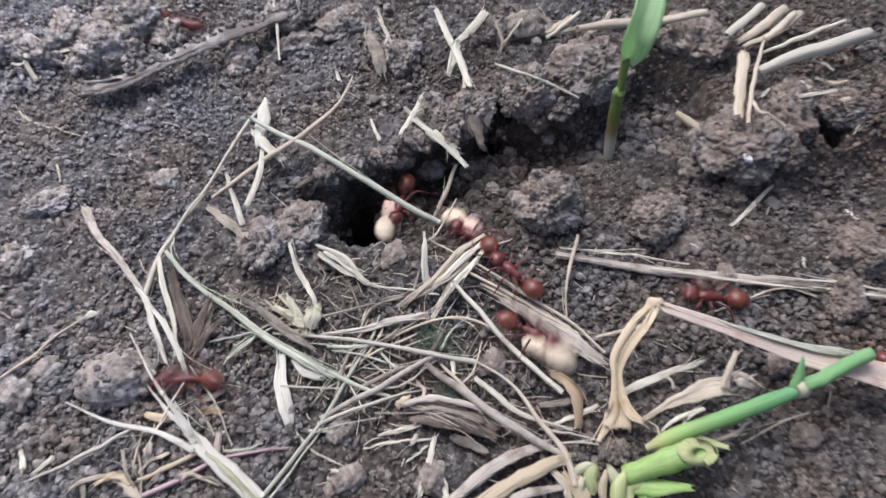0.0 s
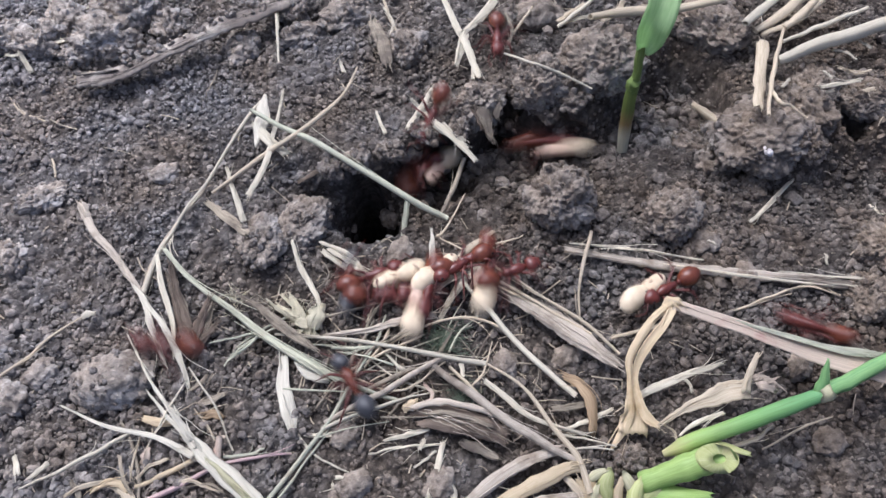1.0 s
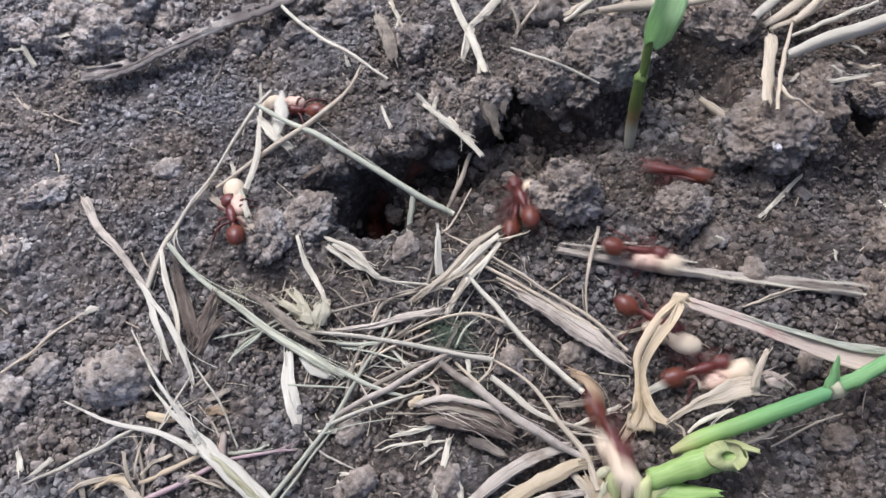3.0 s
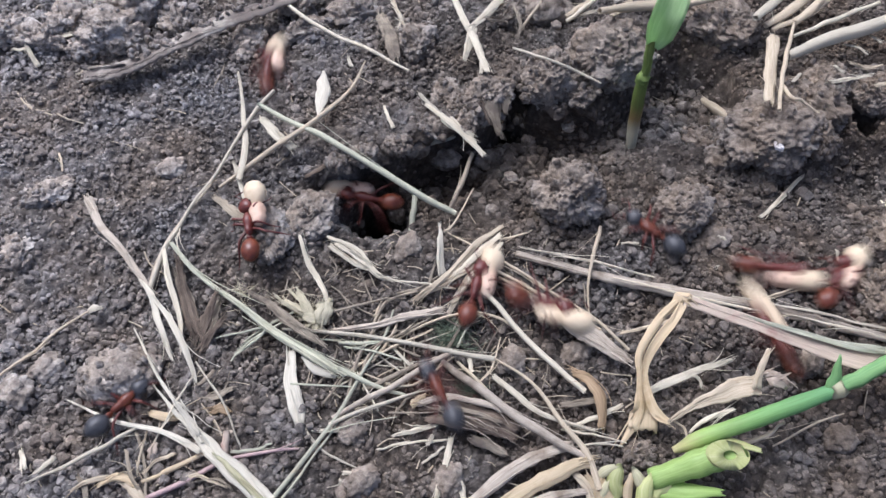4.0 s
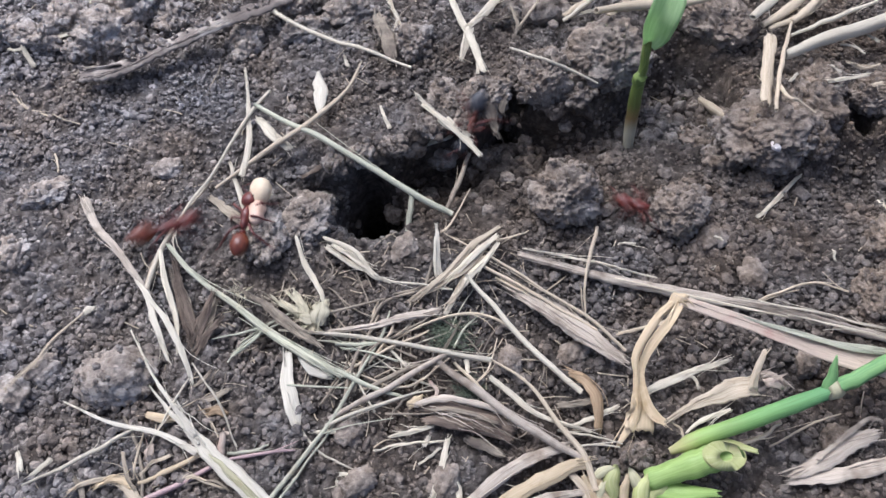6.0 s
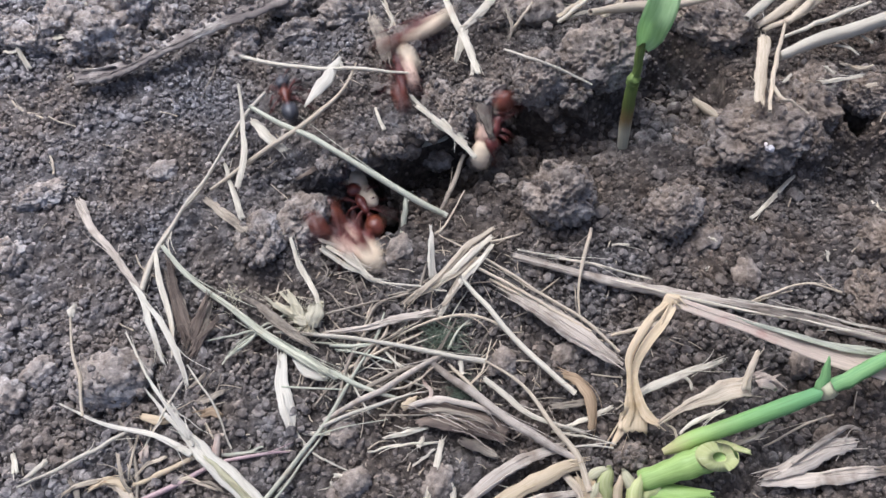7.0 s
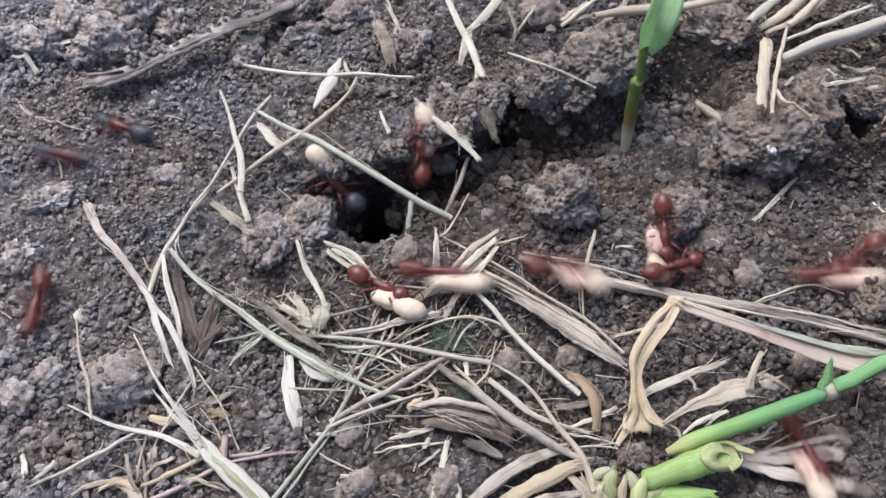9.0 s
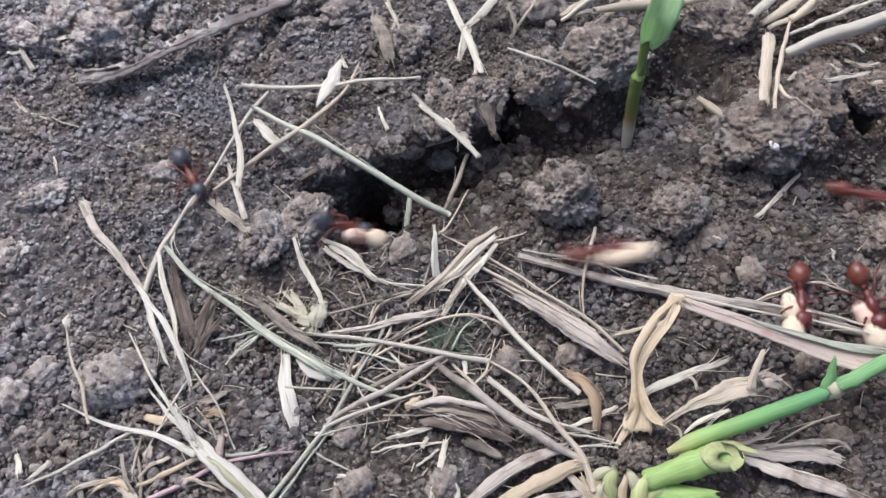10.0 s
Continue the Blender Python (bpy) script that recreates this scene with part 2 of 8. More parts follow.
def rise(x, y):
    """The higher ground behind the broken edge, without the hollows."""
    y = y - 0.8 * lattice(x, y, 2.6, 5) - 0.5 * lattice(x, y, 1.1, 6)
    d = y - brink(x)
    near = step(-20.0, -8.0, x)
    soft = 0.6 + 1.6 * step(11.5, 15, x) + 0.6 * step(24, 30, x) + 3.0 * (1 - step(-15.5, -12.5, x))
    up = 2.6 * np.exp(-np.maximum(d, 0) / 22.0) * step(-soft, soft, d)
    down = -(3.0 + 1.1 * step(0, 6, x) - 3.2 * step(27, 32, x)) * np.exp(-(np.minimum(d, 0) / 8.5) ** 2) * (1 - step(-soft, soft, d))
    z = near * (up + down)
    z = z + mound(x, y, -14.8, 2.3, 4.6, 3.6, 2.3)
    z = z + mound(x, y, -13.4, 12.5, 6, 2.5, 0.9) + mound(x, y, -47.3, 28.8, 8, 3, 1.2) + mound(x, y, -28.1, 7.4, 14, 10, 0.7)
    z = z + mound(x, y, 12.0, 13.2, 9, 4, -0.7)
    z = z + mound(x, y, 2.5, -2.4, 7, 3, 0.8) + mound(x, y, 22.0, 0.7, 12, 6, 0.6) + mound(x, y, 12.1, 1.4, 9, 3, 0.7)
    return z - 0.02 * (np.abs(y) - y) * step(0, 20, -y)


def relief(x, y):
    x, y = np.asarray(x, float), np.asarray(y, float)
    wob = 0.5 * lattice(x, y, 2.2, 11) + 0.25 * lattice(x, y, 0.9, 12)
    def pit(cx, cy, rx, ry, depth, rim):
        r = np.sqrt(((x - cx) / rx) ** 2 + ((y - cy) / ry) ** 2) + wob * 0.35
        return -depth * (1 - step(rim, 1.0, r))
    z = rise(x, y)
    z = z + pit(-7.1, 5.6, 4.1, 3.9, 10.5, 0.45)
    z = np.minimum(z, rise(x, y) + pit(0.1, 11.0, 5.6, 5.0, 3.8, 0.4))
    z = np.minimum(z, rise(x, y) + pit(7.4, 18.2, 2.6, 3.2, 5.4, 0.3))
    z = np.minimum(z, rise(x, y) + pit(45.0, 15.9, 1.9, 2.6, 5.0, 0.5))
    z = np.minimum(z, rise(x, y) + pit(44.4, 8.5, 5.5, 4.5, 1.8, 0.1))
    z = np.minimum(z, rise(x, y) + pit(-13.2, 31.5, 6.0, 3.4, 2.6, 0.1))
    return z


def ground(x, y):
    return relief(x, y) + 1.1 * lattice(x, y, 9, 1) + 0.75 * lattice(x, y, 3.1, 2) + 0.6 * (0.3 - np.abs(lattice(x, y, 1.5, 3)) * 1.6) + 0.15 * lattice(x, y, 0.6, 4)
HEAPS = [
    ("rounded crumbly grey-brown clod of soil beside the nest hole", 12.5, 5.2, 3.5, 3.3, 3.3, 0.08, 20),
    ("broad crumbly clod of brownish soil", 23.2, 3.2, 2.9, 2.7, 2.5, 0.2, 60),
    ("rounded crumbly clod on loose crumbs", 44.0, 0.1, 2.6, 2.8, 1.9, 0.35, 40),
    ("rounded crumbly clod on loose crumbs", 41.1, -5.2, 2.6, 2.1, 1.6, 0.35, 70),
    ("big rough clod overhanging the cave", 17.7, 22.1, 4.6, 4.0, 3.4, 0.35, 15),
    ("rough clod on the broken soil edge", 11.2, 19.3, 2.9, 2.7, 3.0, 0.4, 80),
    ("rough clod on the broken soil edge", 4.5, 16.7, 3.0, 2.3, 2.4, 0.4, 30),
    ("rough clod on the broken soil edge", 0.5, 17.5, 2.6, 1.8, 1.6, 0.45, 110),
    ("broad rough clod at the soil edge", 34.6, 13.2, 5.6, 4.4, 2.9, 0.52, 25),
    ("rough clod at the soil edge", 40.8, 19.5, 3.0, 2.6, 1.8, 0.4, 65),
    ("rough clod at the soil edge", 46.6, 17.9, 3.0, 2.4, 2.0, 0.4, 5),
    ("crumbly soil lump at the hole's rim", -13.5, 3.0, 3.3, 2.6, 2.0, 0.5, 50),
    ("crumbly soil lump at the hole's rim", -17.0, 0.7, 2.9, 2.2, 1.4, 0.5, 100),
    ("rough clod of dry grey soil", 31.1, 27.9, 4.2, 3.4, 2.4, 0.35, 130),
]
TOPS = [float(relief(h[1], h[2])) + h[5] * (1 - 2 * h[6]) * 0.9 for h in HEAPS]


def tread(x, y, mat=0.9):
    """What feet stand on: the ground, the lips over the hollows, the clods and the matted litter."""
    x, y = np.asarray(x, float), np.asarray(y, float)
    z = np.where((y > brink(x) + 0.4) & (x > -13.0), rise(x, np.maximum(y, brink(x) + 1.6)) + 0.6, relief(x, y))
    z = z + mat * step(0, 4, -y) * step(26, 20, x) * step(-26, -18, x) * step(-30, -24, y)
    for (_, cx, cy, rx, ry, rz, sink, _), base in zip(HEAPS, TOPS):
        r2 = ((x - cx) / rx) ** 2 + ((y - cy) / ry) ** 2
        top = base + rz * 0.92 * np.sqrt(np.maximum(1 - r2, 0))
        z = np.where(r2 < 1, np.maximum(z, top), z)
    return z


def footing(x, y):
    """The level at which an ant's six feet hold, wide of small steps and never deep in the shaft."""
    z = sum(np.maximum(tread(x + dx, y + dy), -1.8) for dx, dy in ((0, 0), (0.9, 0), (-0.9, 0), (0, 0.9), (0, -0.9)))
    return np.maximum(z / 5, np.maximum(tread(x, y), -1.8) - 0.4)
# end of the relief
SHAFT, SHAFT_R = (-7.2, 8.5), 1.9
SHAFT_TOP = float(ground(np.array([SHAFT[0]]), np.array([SHAFT[1]]))[0])


# ---- mesh helpers; lengths in millimetres ----
def mesh_of(name, verts, faces, mat, uvs=None, smooth=True):
    me = bpy.data.meshes.new(name)
    verts = np.asarray(verts, np.float32) * MM
    me.from_pydata(verts.tolist(), [], faces)
    me.polygons.foreach_set("use_smooth", [smooth] * len(me.polygons))
    if uvs is not None:
        layer = me.uv_layers.new(name="UVMap")
        idx = np.zeros(len(me.loops), np.int32)
        me.loops.foreach_get("vertex_index", idx)
        layer.data.foreach_set("uv", np.asarray(uvs, np.float32)[idx].ravel())
    me.materials.append(mat)
    return me


def plant_mesh(name, made, mat):
    return mesh_of(name, made[0], made[1], mat, made[2])


def big_mesh(name, verts, faces, mat, smooth=True):
    """Many faces of one size at once."""
    verts, faces = np.asarray(verts, np.float32) * MM, np.asarray(faces, np.int32)
    me = bpy.data.meshes.new(name)
    n, k = faces.shape
    me.vertices.add(len(verts))
    me.vertices.foreach_set("co", verts.ravel())
    me.loops.add(n * k)
    me.loops.foreach_set("vertex_index", faces.ravel())
    me.polygons.add(n)
    me.polygons.foreach_set("loop_start", np.arange(n, dtype=np.int32) * k)
    me.polygons.foreach_set("loop_total", np.full(n, k, np.int32))
    me.polygons.foreach_set("use_smooth", np.full(n, smooth))
    me.update(calc_edges=True)
    me.validate()
    me.materials.append(mat)
    return me


def child(name, me, parent, label="", m=None):
    ob = new(name, me)
    ob.parent = parent
    if m is not None:
        ob.matrix_basis = m
    return tagged(ob, label) if label else ob


def ball(level):
    bm = bmesh.new()
    bmesh.ops.create_icosphere(bm, subdivisions=level, radius=1)
    v = np.array([p.co[:] for p in bm.verts])
    fc = np.array([[q.index for q in p.verts] for p in bm.faces])
    bm.free()
    return v, fc


BALLS = {k: ball(k) for k in (1, 2, 3, 4, 5, 6)}


def spline(pts, n):
    p = np.asarray(pts, float)
    if len(p) == 2:
        return p[0] + (p[1] - p[0]) * np.linspace(0, 1, n)[:, None]
    p = np.vstack([2 * p[0] - p[1], p, 2 * p[-1] - p[-2]])
    u = np.linspace(0, len(p) - 3 - 1e-6, n)
    i, f = u.astype(int), (u % 1)[:, None]
    a, b, c, d = p[i], p[i + 1], p[i + 2], p[i + 3]
    return 0.5 * (2 * b + (c - a) * f + (2 * a - 5 * b + 4 * c - d) * f ** 2 + (3 * b - a - 3 * c + d) * f ** 3)


def frames_along(p):
    t = np.gradient(p, axis=0)
    t /= np.linalg.norm(t, axis=1)[:, None] + 1e-9
    side = np.cross(t, (0, 0, 1.0))
    flat = np.linalg.norm(side, axis=1)[:, None]
    side = np.where(flat > 0.05, side / (flat + 1e-9), (1.0, 0, 0))
    return t, side, np.cross(side, t)


def strip(pts, widths, mat, thick=0.14, curl=0.25, twist=0.0, seed=0, rag=0.6, name="strip", seg=None, fold=0.0, fibres=3, rough=0.0, across=None, jag=1.0, fray=4):
    """A blade of dry or green leaf: a curved ribbon with thickness, uneven edges and ragged ends."""
    rnd = np.random.RandomState(seed)
    span = np.linalg.norm(np.diff(np.asarray(pts, float), axis=0), axis=1).sum()
    n = seg or int(np.clip(span / 0.4, 9, 60))
    p = spline(pts, n)
    s = np.linspace(0, 1, n)
    wd = np.interp(s, np.linspace(0, 1, len(widths)), widths)
    wd = wd * (1 + jag * 0.1 * np.interp(s * 14, np.arange(15), rnd.uniform(-1, 1, 15)) + (0.1 * jag + rough) * rnd.uniform(-1, 0.4, n))
    p = p + np.column_stack([np.interp(s * 7, np.arange(8), rnd.normal(0, 0.05, 8)) for _ in range(3)])
    t, side, up = frames_along(p)
    if across is not None:
        side = np.array(across) - t * (t @ np.array(across))[:, None]
        side /= np.linalg.norm(side, axis=1)[:, None]
        up = np.cross(side, t)
    k = 9
    u = np.linspace(-1, 1, k)
    ang = np.interp(s, (0, 1), (0, math.radians(twist))) + 0.3 * np.interp(s * 5, np.arange(6), rnd.uniform(-1, 1, 6))
    c, sn = np.cos(ang)[:, None], np.sin(ang)[:, None]
    side, up = side * c + up * sn, up * c - side * sn
    groove = rnd.uniform(-1, 1, k) * 0.03
    verts, uvs = [], []
    ends = rnd.uniform(0, 1, (2, k)) * rag * wd.mean()
    for layer in (0, 1):
        for j in range(k):
            lift = (-curl * u[j] ** 2 + fold * abs(u[j]) + groove[j]) * wd * 0.5 - layer * (thick * (1 - 0.6 * u[j] ** 2))
            q = p + side * (u[j] * wd * 0.5)[:, None] + up * lift[:, None]
            if rough:
                q = q + rnd.normal(0, rough * 0.35, (n, 1)) * up
            q[0] += t[0] * ends[0, j]
            q[-1] -= t[-1] * ends[1, j]
            verts.append(q)
            uvs.append(np.column_stack([np.full(n, (u[j] * 0.5 + 0.5) * wd.mean() * 0.35 + layer), s * span]))
    v = np.array(verts).reshape(-1, 3)
    at = lambda layer, j, i: (layer * k + j) * n + i
    faces = []
    for i in range(n - 1):
        for j in range(k - 1):
            faces.append((at(0, j, i), at(0, j, i + 1), at(0, j + 1, i + 1), at(0, j + 1, i)))
            faces.append((at(1, j, i), at(1, j + 1, i), at(1, j + 1, i + 1), at(1, j, i + 1)))
        faces.append((at(0, 0, i), at(1, 0, i), at(1, 0, i + 1), at(0, 0, i + 1)))
        faces.append((at(0, k - 1, i), at(0, k - 1, i + 1), at(1, k - 1, i + 1), at(1, k - 1, i)))
    for j in range(k - 1):
        faces.append((at(0, j, 0), at(0, j + 1, 0), at(1, j + 1, 0), at(1, j, 0)))
        faces.append((at(0, j, n - 1), at(1, j, n - 1), at(1, j + 1, n - 1), at(0, j + 1, n - 1)))
    uvs = np.array(uvs).reshape(-1, 2)
    fine = [thread(p, side, up, wd, rnd, i) for i in range(fibres if span > 4 else min(fibres, 1))] + [frayed(p, side, up, wd, rnd, i) for i in range((fray if span > 5 else 2) if fibres else 0)]
    return plant_mesh(name, joined((v, faces, uvs), fine), mat)


def thread(p, side, up, wd, rnd, i):
    """A loose fibre that splits off along a blade or stem."""
    n = len(p)
    a = rnd.randint(0, max(1, n - 5))
    b = min(n, a + max(5, int(n * rnd.uniform(0.35, 0.9))))
    u = rnd.uniform(-0.6, 0.6)
    c = p[a:b] + side[a:b] * (u * wd[a:b] * 0.5)[:, None] + up[a:b] * 0.05
    f = np.linspace(0, 1, len(c))[:, None]
    f = f if rnd.uniform() < 0.5 else 1 - f
    go = rnd.normal(0, 1, 3) * (1, 1, 0.3)
    c = c + go * f ** 2 * min(1.2, 0.12 * n) * rnd.uniform(0.2, 0.8)
    t, sd, u2 = frames_along(c)
    r = rnd.uniform(0.03, 0.065) * (1.15 - f * 0.7)
    k = len(c)
    v = np.vstack([c + sd * math.cos(q) * r + u2 * math.sin(q) * r for q in (0.5, 2.6, 4.7)])
    faces = [(x * k + y, x * k + y + 1, (x + 1) % 3 * k + y + 1, (x + 1) % 3 * k + y) for x in range(3) for y in range(k - 1)]
    uv = np.column_stack([np.full(3 * k, 0.3 + 0.21 * i), np.tile(np.arange(k) * 0.5, 3)])
    return v, faces, uv


def frayed(p, side, up, wd, rnd, i):
    """A splinter that sticks out of a torn end."""
    n = len(p)
    back = max(2, n // 6)
    a, b = (0, back) if rnd.uniform() < 0.5 else (n - 1, n - 1 - back)
    w = max(wd[b], 0.2)
    out = p[a] - p[b]
    out = out / (np.linalg.norm(out) + 1e-9)
    root = p[b] + side[b] * rnd.uniform(-0.4, 0.4) * w
    reach = np.linalg.norm(p[a] - p[b]) + rnd.uniform(0.05, 0.7) * min(1.3, w * 1.3)
    end = root + out * reach + side[b] * rnd.normal(0, 0.3) * w + up[b] * rnd.normal(0.02, 0.12)
    c = spline([root, (root + end) / 2 + up[b] * 0.06, end], 6)
    t, sd, u2 = frames_along(c)
    r = (rnd.uniform(0.3, 1.0) * min(0.085, 0.07 * w + 0.01) * np.linspace(1.1, 0.35, 6))[:, None]
    v = np.vstack([c + sd * math.cos(q) * r * 1.5 + u2 * math.sin(q) * r for q in (0.5, 2.6, 4.7)])
    faces = [(x * 6 + y, x * 6 + y + 1, (x + 1) % 3 * 6 + y + 1, (x + 1) % 3 * 6 + y) for x in range(3) for y in range(5)]
    return v, faces, np.column_stack([np.full(18, 0.2 + 0.17 * i), np.tile(np.arange(6) * 0.4, 3)])


def joined(first, others):
    v, faces, uv = [first[0]], list(first[1]), [first[2]]
    base = len(first[0])
    for a, b, c in others:
        v.append(a)
        faces += [tuple(x + base for x in q) for q in b]
        uv.append(c)
        base += len(a)
    return np.vstack(v), faces, np.vstack(uv)


def cane(pts, widths, mat, seed=0, sides=10, hollow=0.0, name="cane", ridge=0.06, oval=1.0, wander=0.05, bevel=0.0, bevel_from=3, fibres=0):
    """A round stem, solid or hollow."""
    rnd = np.random.RandomState(seed)
    span = np.linalg.norm(np.diff(np.asarray(pts, float), axis=0), axis=1).sum()
    n = int(np.clip(span / 0.6, 8, 60))
    p = spline(pts, n)
    s = np.linspace(0, 1, n)
    r = 0.5 * np.interp(s, np.linspace(0, 1, len(widths)), widths) * (1 + 0.08 * np.interp(s * 12, np.arange(13), rnd.uniform(-1, 1, 13)))
    p = p + np.column_stack([np.interp(s * 8, np.arange(9), rnd.normal(0, wander, 9)) for _ in range(3)])
    t, side, up = frames_along(p)
    bumps = 1 + ridge * rnd.uniform(-1, 1, sides)
    verts, uvs, faces = [], [], []
    rings = [(1.0, range(n))] + ([(hollow, range(n))] if hollow else [])
    for scale, _ in rings:
        for j in range(sides):
            a = 2 * math.pi * j / sides
            cut = t * (bevel * (0.5 + 0.5 * scale * math.sin(a)) * s ** bevel_from)[:, None]
            verts.append(p + (side * math.cos(a) + up * math.sin(a) * oval) * (r * bumps[j] * scale)[:, None] - cut)
            uvs.append(np.column_stack([np.full(n, abs(j - sides / 2) / sides * r.mean() * 3), s * span]))
    v = np.array(verts).reshape(-1, 3)
    at = lambda ring, j, i: (ring * sides + j % sides) * n + i
    for ring in range(len(rings)):
        for j in range(sides):
            for i in range(n - 1):
                q = (at(ring, j, i), at(ring, j, i + 1), at(ring, j + 1, i + 1), at(ring, j + 1, i))
                faces.append(q if ring else q[::-1])
    if hollow:
        for i in (0, n - 1):
            for j in range(sides):
                q = (at(0, j, i), at(0, j + 1, i), at(1, j + 1, i), at(1, j, i))
                faces.append(q if i else q[::-1])
    else:
        faces.append([at(0, j, 0) for j in range(sides)])
        faces.append([at(0, j, n - 1) for j in range(sides)][::-1])
    fine = [thread(p, side, up, r * 2, rnd, i) for i in range(fibres)]
    return plant_mesh(name, joined((v, faces, np.array(uvs).reshape(-1, 2)), fine), mat)


COUNT = [0]


def fresh():
    COUNT[0] += 1
    return COUNT[0]


LITTER = "dry plant litter on the soil"


def leaf(name, label, category, pts, widths, mat, **kw):
    me = strip(pts, widths, mat, seed=fresh(), name=name, **kw)
    return tagged(new(name, me), label, category, LITTER)


def stalk(name, label, category, pts, widths, mat, **kw):
    kw.setdefault("fibres", 2)
    me = cane(pts, widths, mat, seed=fresh(), name=name, **kw)
    return tagged(new(name, me), label, category, LITTER)


def group_of(name, label, category, at):
    ob = new(name)
    ob.empty_display_size = 0.002
    ob.location = Vector(at) * MM
    return tagged(ob, label, category, LITTER)


def sub(parent, name, me, label=""):
    """A part whose mesh is given in the world's millimetres."""
    me.transform(Matrix.Translation(-parent.location))
    return child(name, me, parent, label)


# ---- the ground ----
def axis(lo, hi, step_size, far=40000.0):
    inner = list(np.arange(lo, hi + 1e-6, step_size))
    out, d, grow = [], step_size, 1.32
    a, b = lo, hi
    before, after = [], []
    while b < far:
        d *= grow
        a, b = a - d, b + d
        before.append(a)
        after.append(b)
    return np.array(before[::-1] + inner + after)


def build_ground():
    xs, ys = axis(-51, 51, 0.16), axis(-28, 40, 0.16)
    X, Y = np.meshgrid(xs, ys, indexing="ij")
    Z = ground(X.ravel(), Y.ravel())
    Z = Z + grit(X.ravel(), Y.ravel()) - 0.25
    away = np.maximum(np.abs(X.ravel()) - 51, np.maximum(Y.ravel() - 40, -28 - Y.ravel()))
    Z = Z * (1 - step(0, 50, away))
    v = np.column_stack([X.ravel(), Y.ravel(), Z])
    a = (np.arange(len(xs) - 1)[:, None] * len(ys) + np.arange(len(ys) - 1)[None]).ravel()
    q = np.column_stack([a, a + len(ys), a + len(ys) + 1, a + 1])
    mid = v[q].mean(axis=1)
    q = q[np.hypot(mid[:, 0] - SHAFT[0], mid[:, 1] - SHAFT[1]) > SHAFT_R]
    tagged(new("ground", big_mesh("ground", v, q, SOIL)), "dark grey-brown crumbly soil with ant nest holes", "soil", "", "structure")


build_ground()


def build_nest():
    """The shaft below the entrance and the chamber that it leads to."""
    rings = [(SHAFT_TOP + 0.6, SHAFT_R + 0.25), (SHAFT_TOP - 2, SHAFT_R), (SHAFT_TOP - 5, SHAFT_R), (-19, SHAFT_R + 0.6), (-20.5, 7), (-23, 12), (-27, 14), (-30, 12), (-32, 6)]
    k = 28
    v, q = [], []
    for j, (z, r) in enumerate(rings):
        for i in range(k):
            a = 2 * math.pi * i / k
            if j < 2:
                px, py = SHAFT[0] + (SHAFT_R + 0.5 - 0.7 * j) * math.cos(a), SHAFT[1] + (SHAFT_R + 0.5 - 0.7 * j) * math.sin(a)
                v.append((px, py, float(ground(np.array([px]), np.array([py]))[0]) + 0.15 - 0.5 * j))
                continue
            n = 1 + 0.12 * math.sin(3 * a + j * 1.7) + 0.06 * math.sin(7 * a - j)
            v.append((SHAFT[0] + r * n * math.cos(a), SHAFT[1] + r * n * math.sin(a), z))
        if j:
            q += [((j - 1) * k + i, (j - 1) * k + (i + 1) % k, j * k + (i + 1) % k, j * k + i) for i in range(k)]
    q += [((len(rings) - 1) * k + i, (len(rings) - 1) * k + i + 1, (len(rings) - 1) * k + k - 1 - i - 1, (len(rings) - 1) * k + k - 1 - i) for i in range(k // 2 - 1)]
    tagged(new("nest_tunnel", big_mesh("nest_tunnel", v, q, SOIL)), "dark soil shaft leading down into the ant nest", "ant nest", "", "structure")


build_nest()


def clod_mesh(name, rx, ry, rz, seed, level=4, rough=1.0, mat=None):
    v, fc = BALLS[level]
    o = Vector((seed * 7.3, seed * 3.1, seed * 1.7))
    q = np.empty_like(v)
    for i, c in enumerate(v):
        d = Vector(c)
        s = 1 + rough * (0.3 * noise.noise(d * 1.4 + o) + 0.2 * noise.noise(d * 3.2 + o) + 0.16 * (0.4 - abs(noise.noise(d * 6 + o)) * 1.6) + 0.09 * noise.noise(d * 11 + o))
        if level > 2:
            g = d * (rx / 0.55) + o
            s += (0.3 * (0.45 - noise.voronoi(g)[0][0]) + 0.13 * (0.45 - noise.voronoi(g * 2.3)[0][0]) * (level > 4)) / rx
        q[i] = c * s
    q = q * (rx, ry, rz)
    return big_mesh(name, q, fc, mat or CLOD)


def clod(label, cx, cy, rx, ry, rz, sink=0.35, turn=0, level=4, rough=1.0, mat=None, name="soil_clod", category="soil clod", lift=0.0):
    me = clod_mesh(name, rx, ry, rz, fresh(), level, rough, mat)
    ob = new(name, me)
    z = float(ground(np.array([cx]), np.array([cy]))[0]) + rz * (1 - 2 * sink) * 0.9 + lift
    ob.matrix_basis = pose(cx * MM, cy * MM, z * MM, 0, 0, turn)
    if level >= 5:
        v = np.empty(len(me.vertices) * 3, np.float32)
        me.vertices.foreach_get("co", v)
        v = v.reshape(-1, 3)
        rnd = np.random.RandomState(COUNT[0])
        upper = np.nonzero(v[:, 2] > -0.25 * rz * MM)[0]
        for i in rnd.choice(upper, int(24 + rx * 12), replace=False):
            k = 0.14 + 0.36 * rnd.uniform() ** 2
            child("crumb", CRUMB_MESH[int(rnd.randint(4))], ob, "", Matrix.Translation(v[i].tolist()) @ pose(0, 0, 0, *rnd.uniform(0, 360, 3)) @ Matrix.Diagonal((k, k, k * 0.8, 1)))
    return tagged(ob, label, category, "clods of soil")


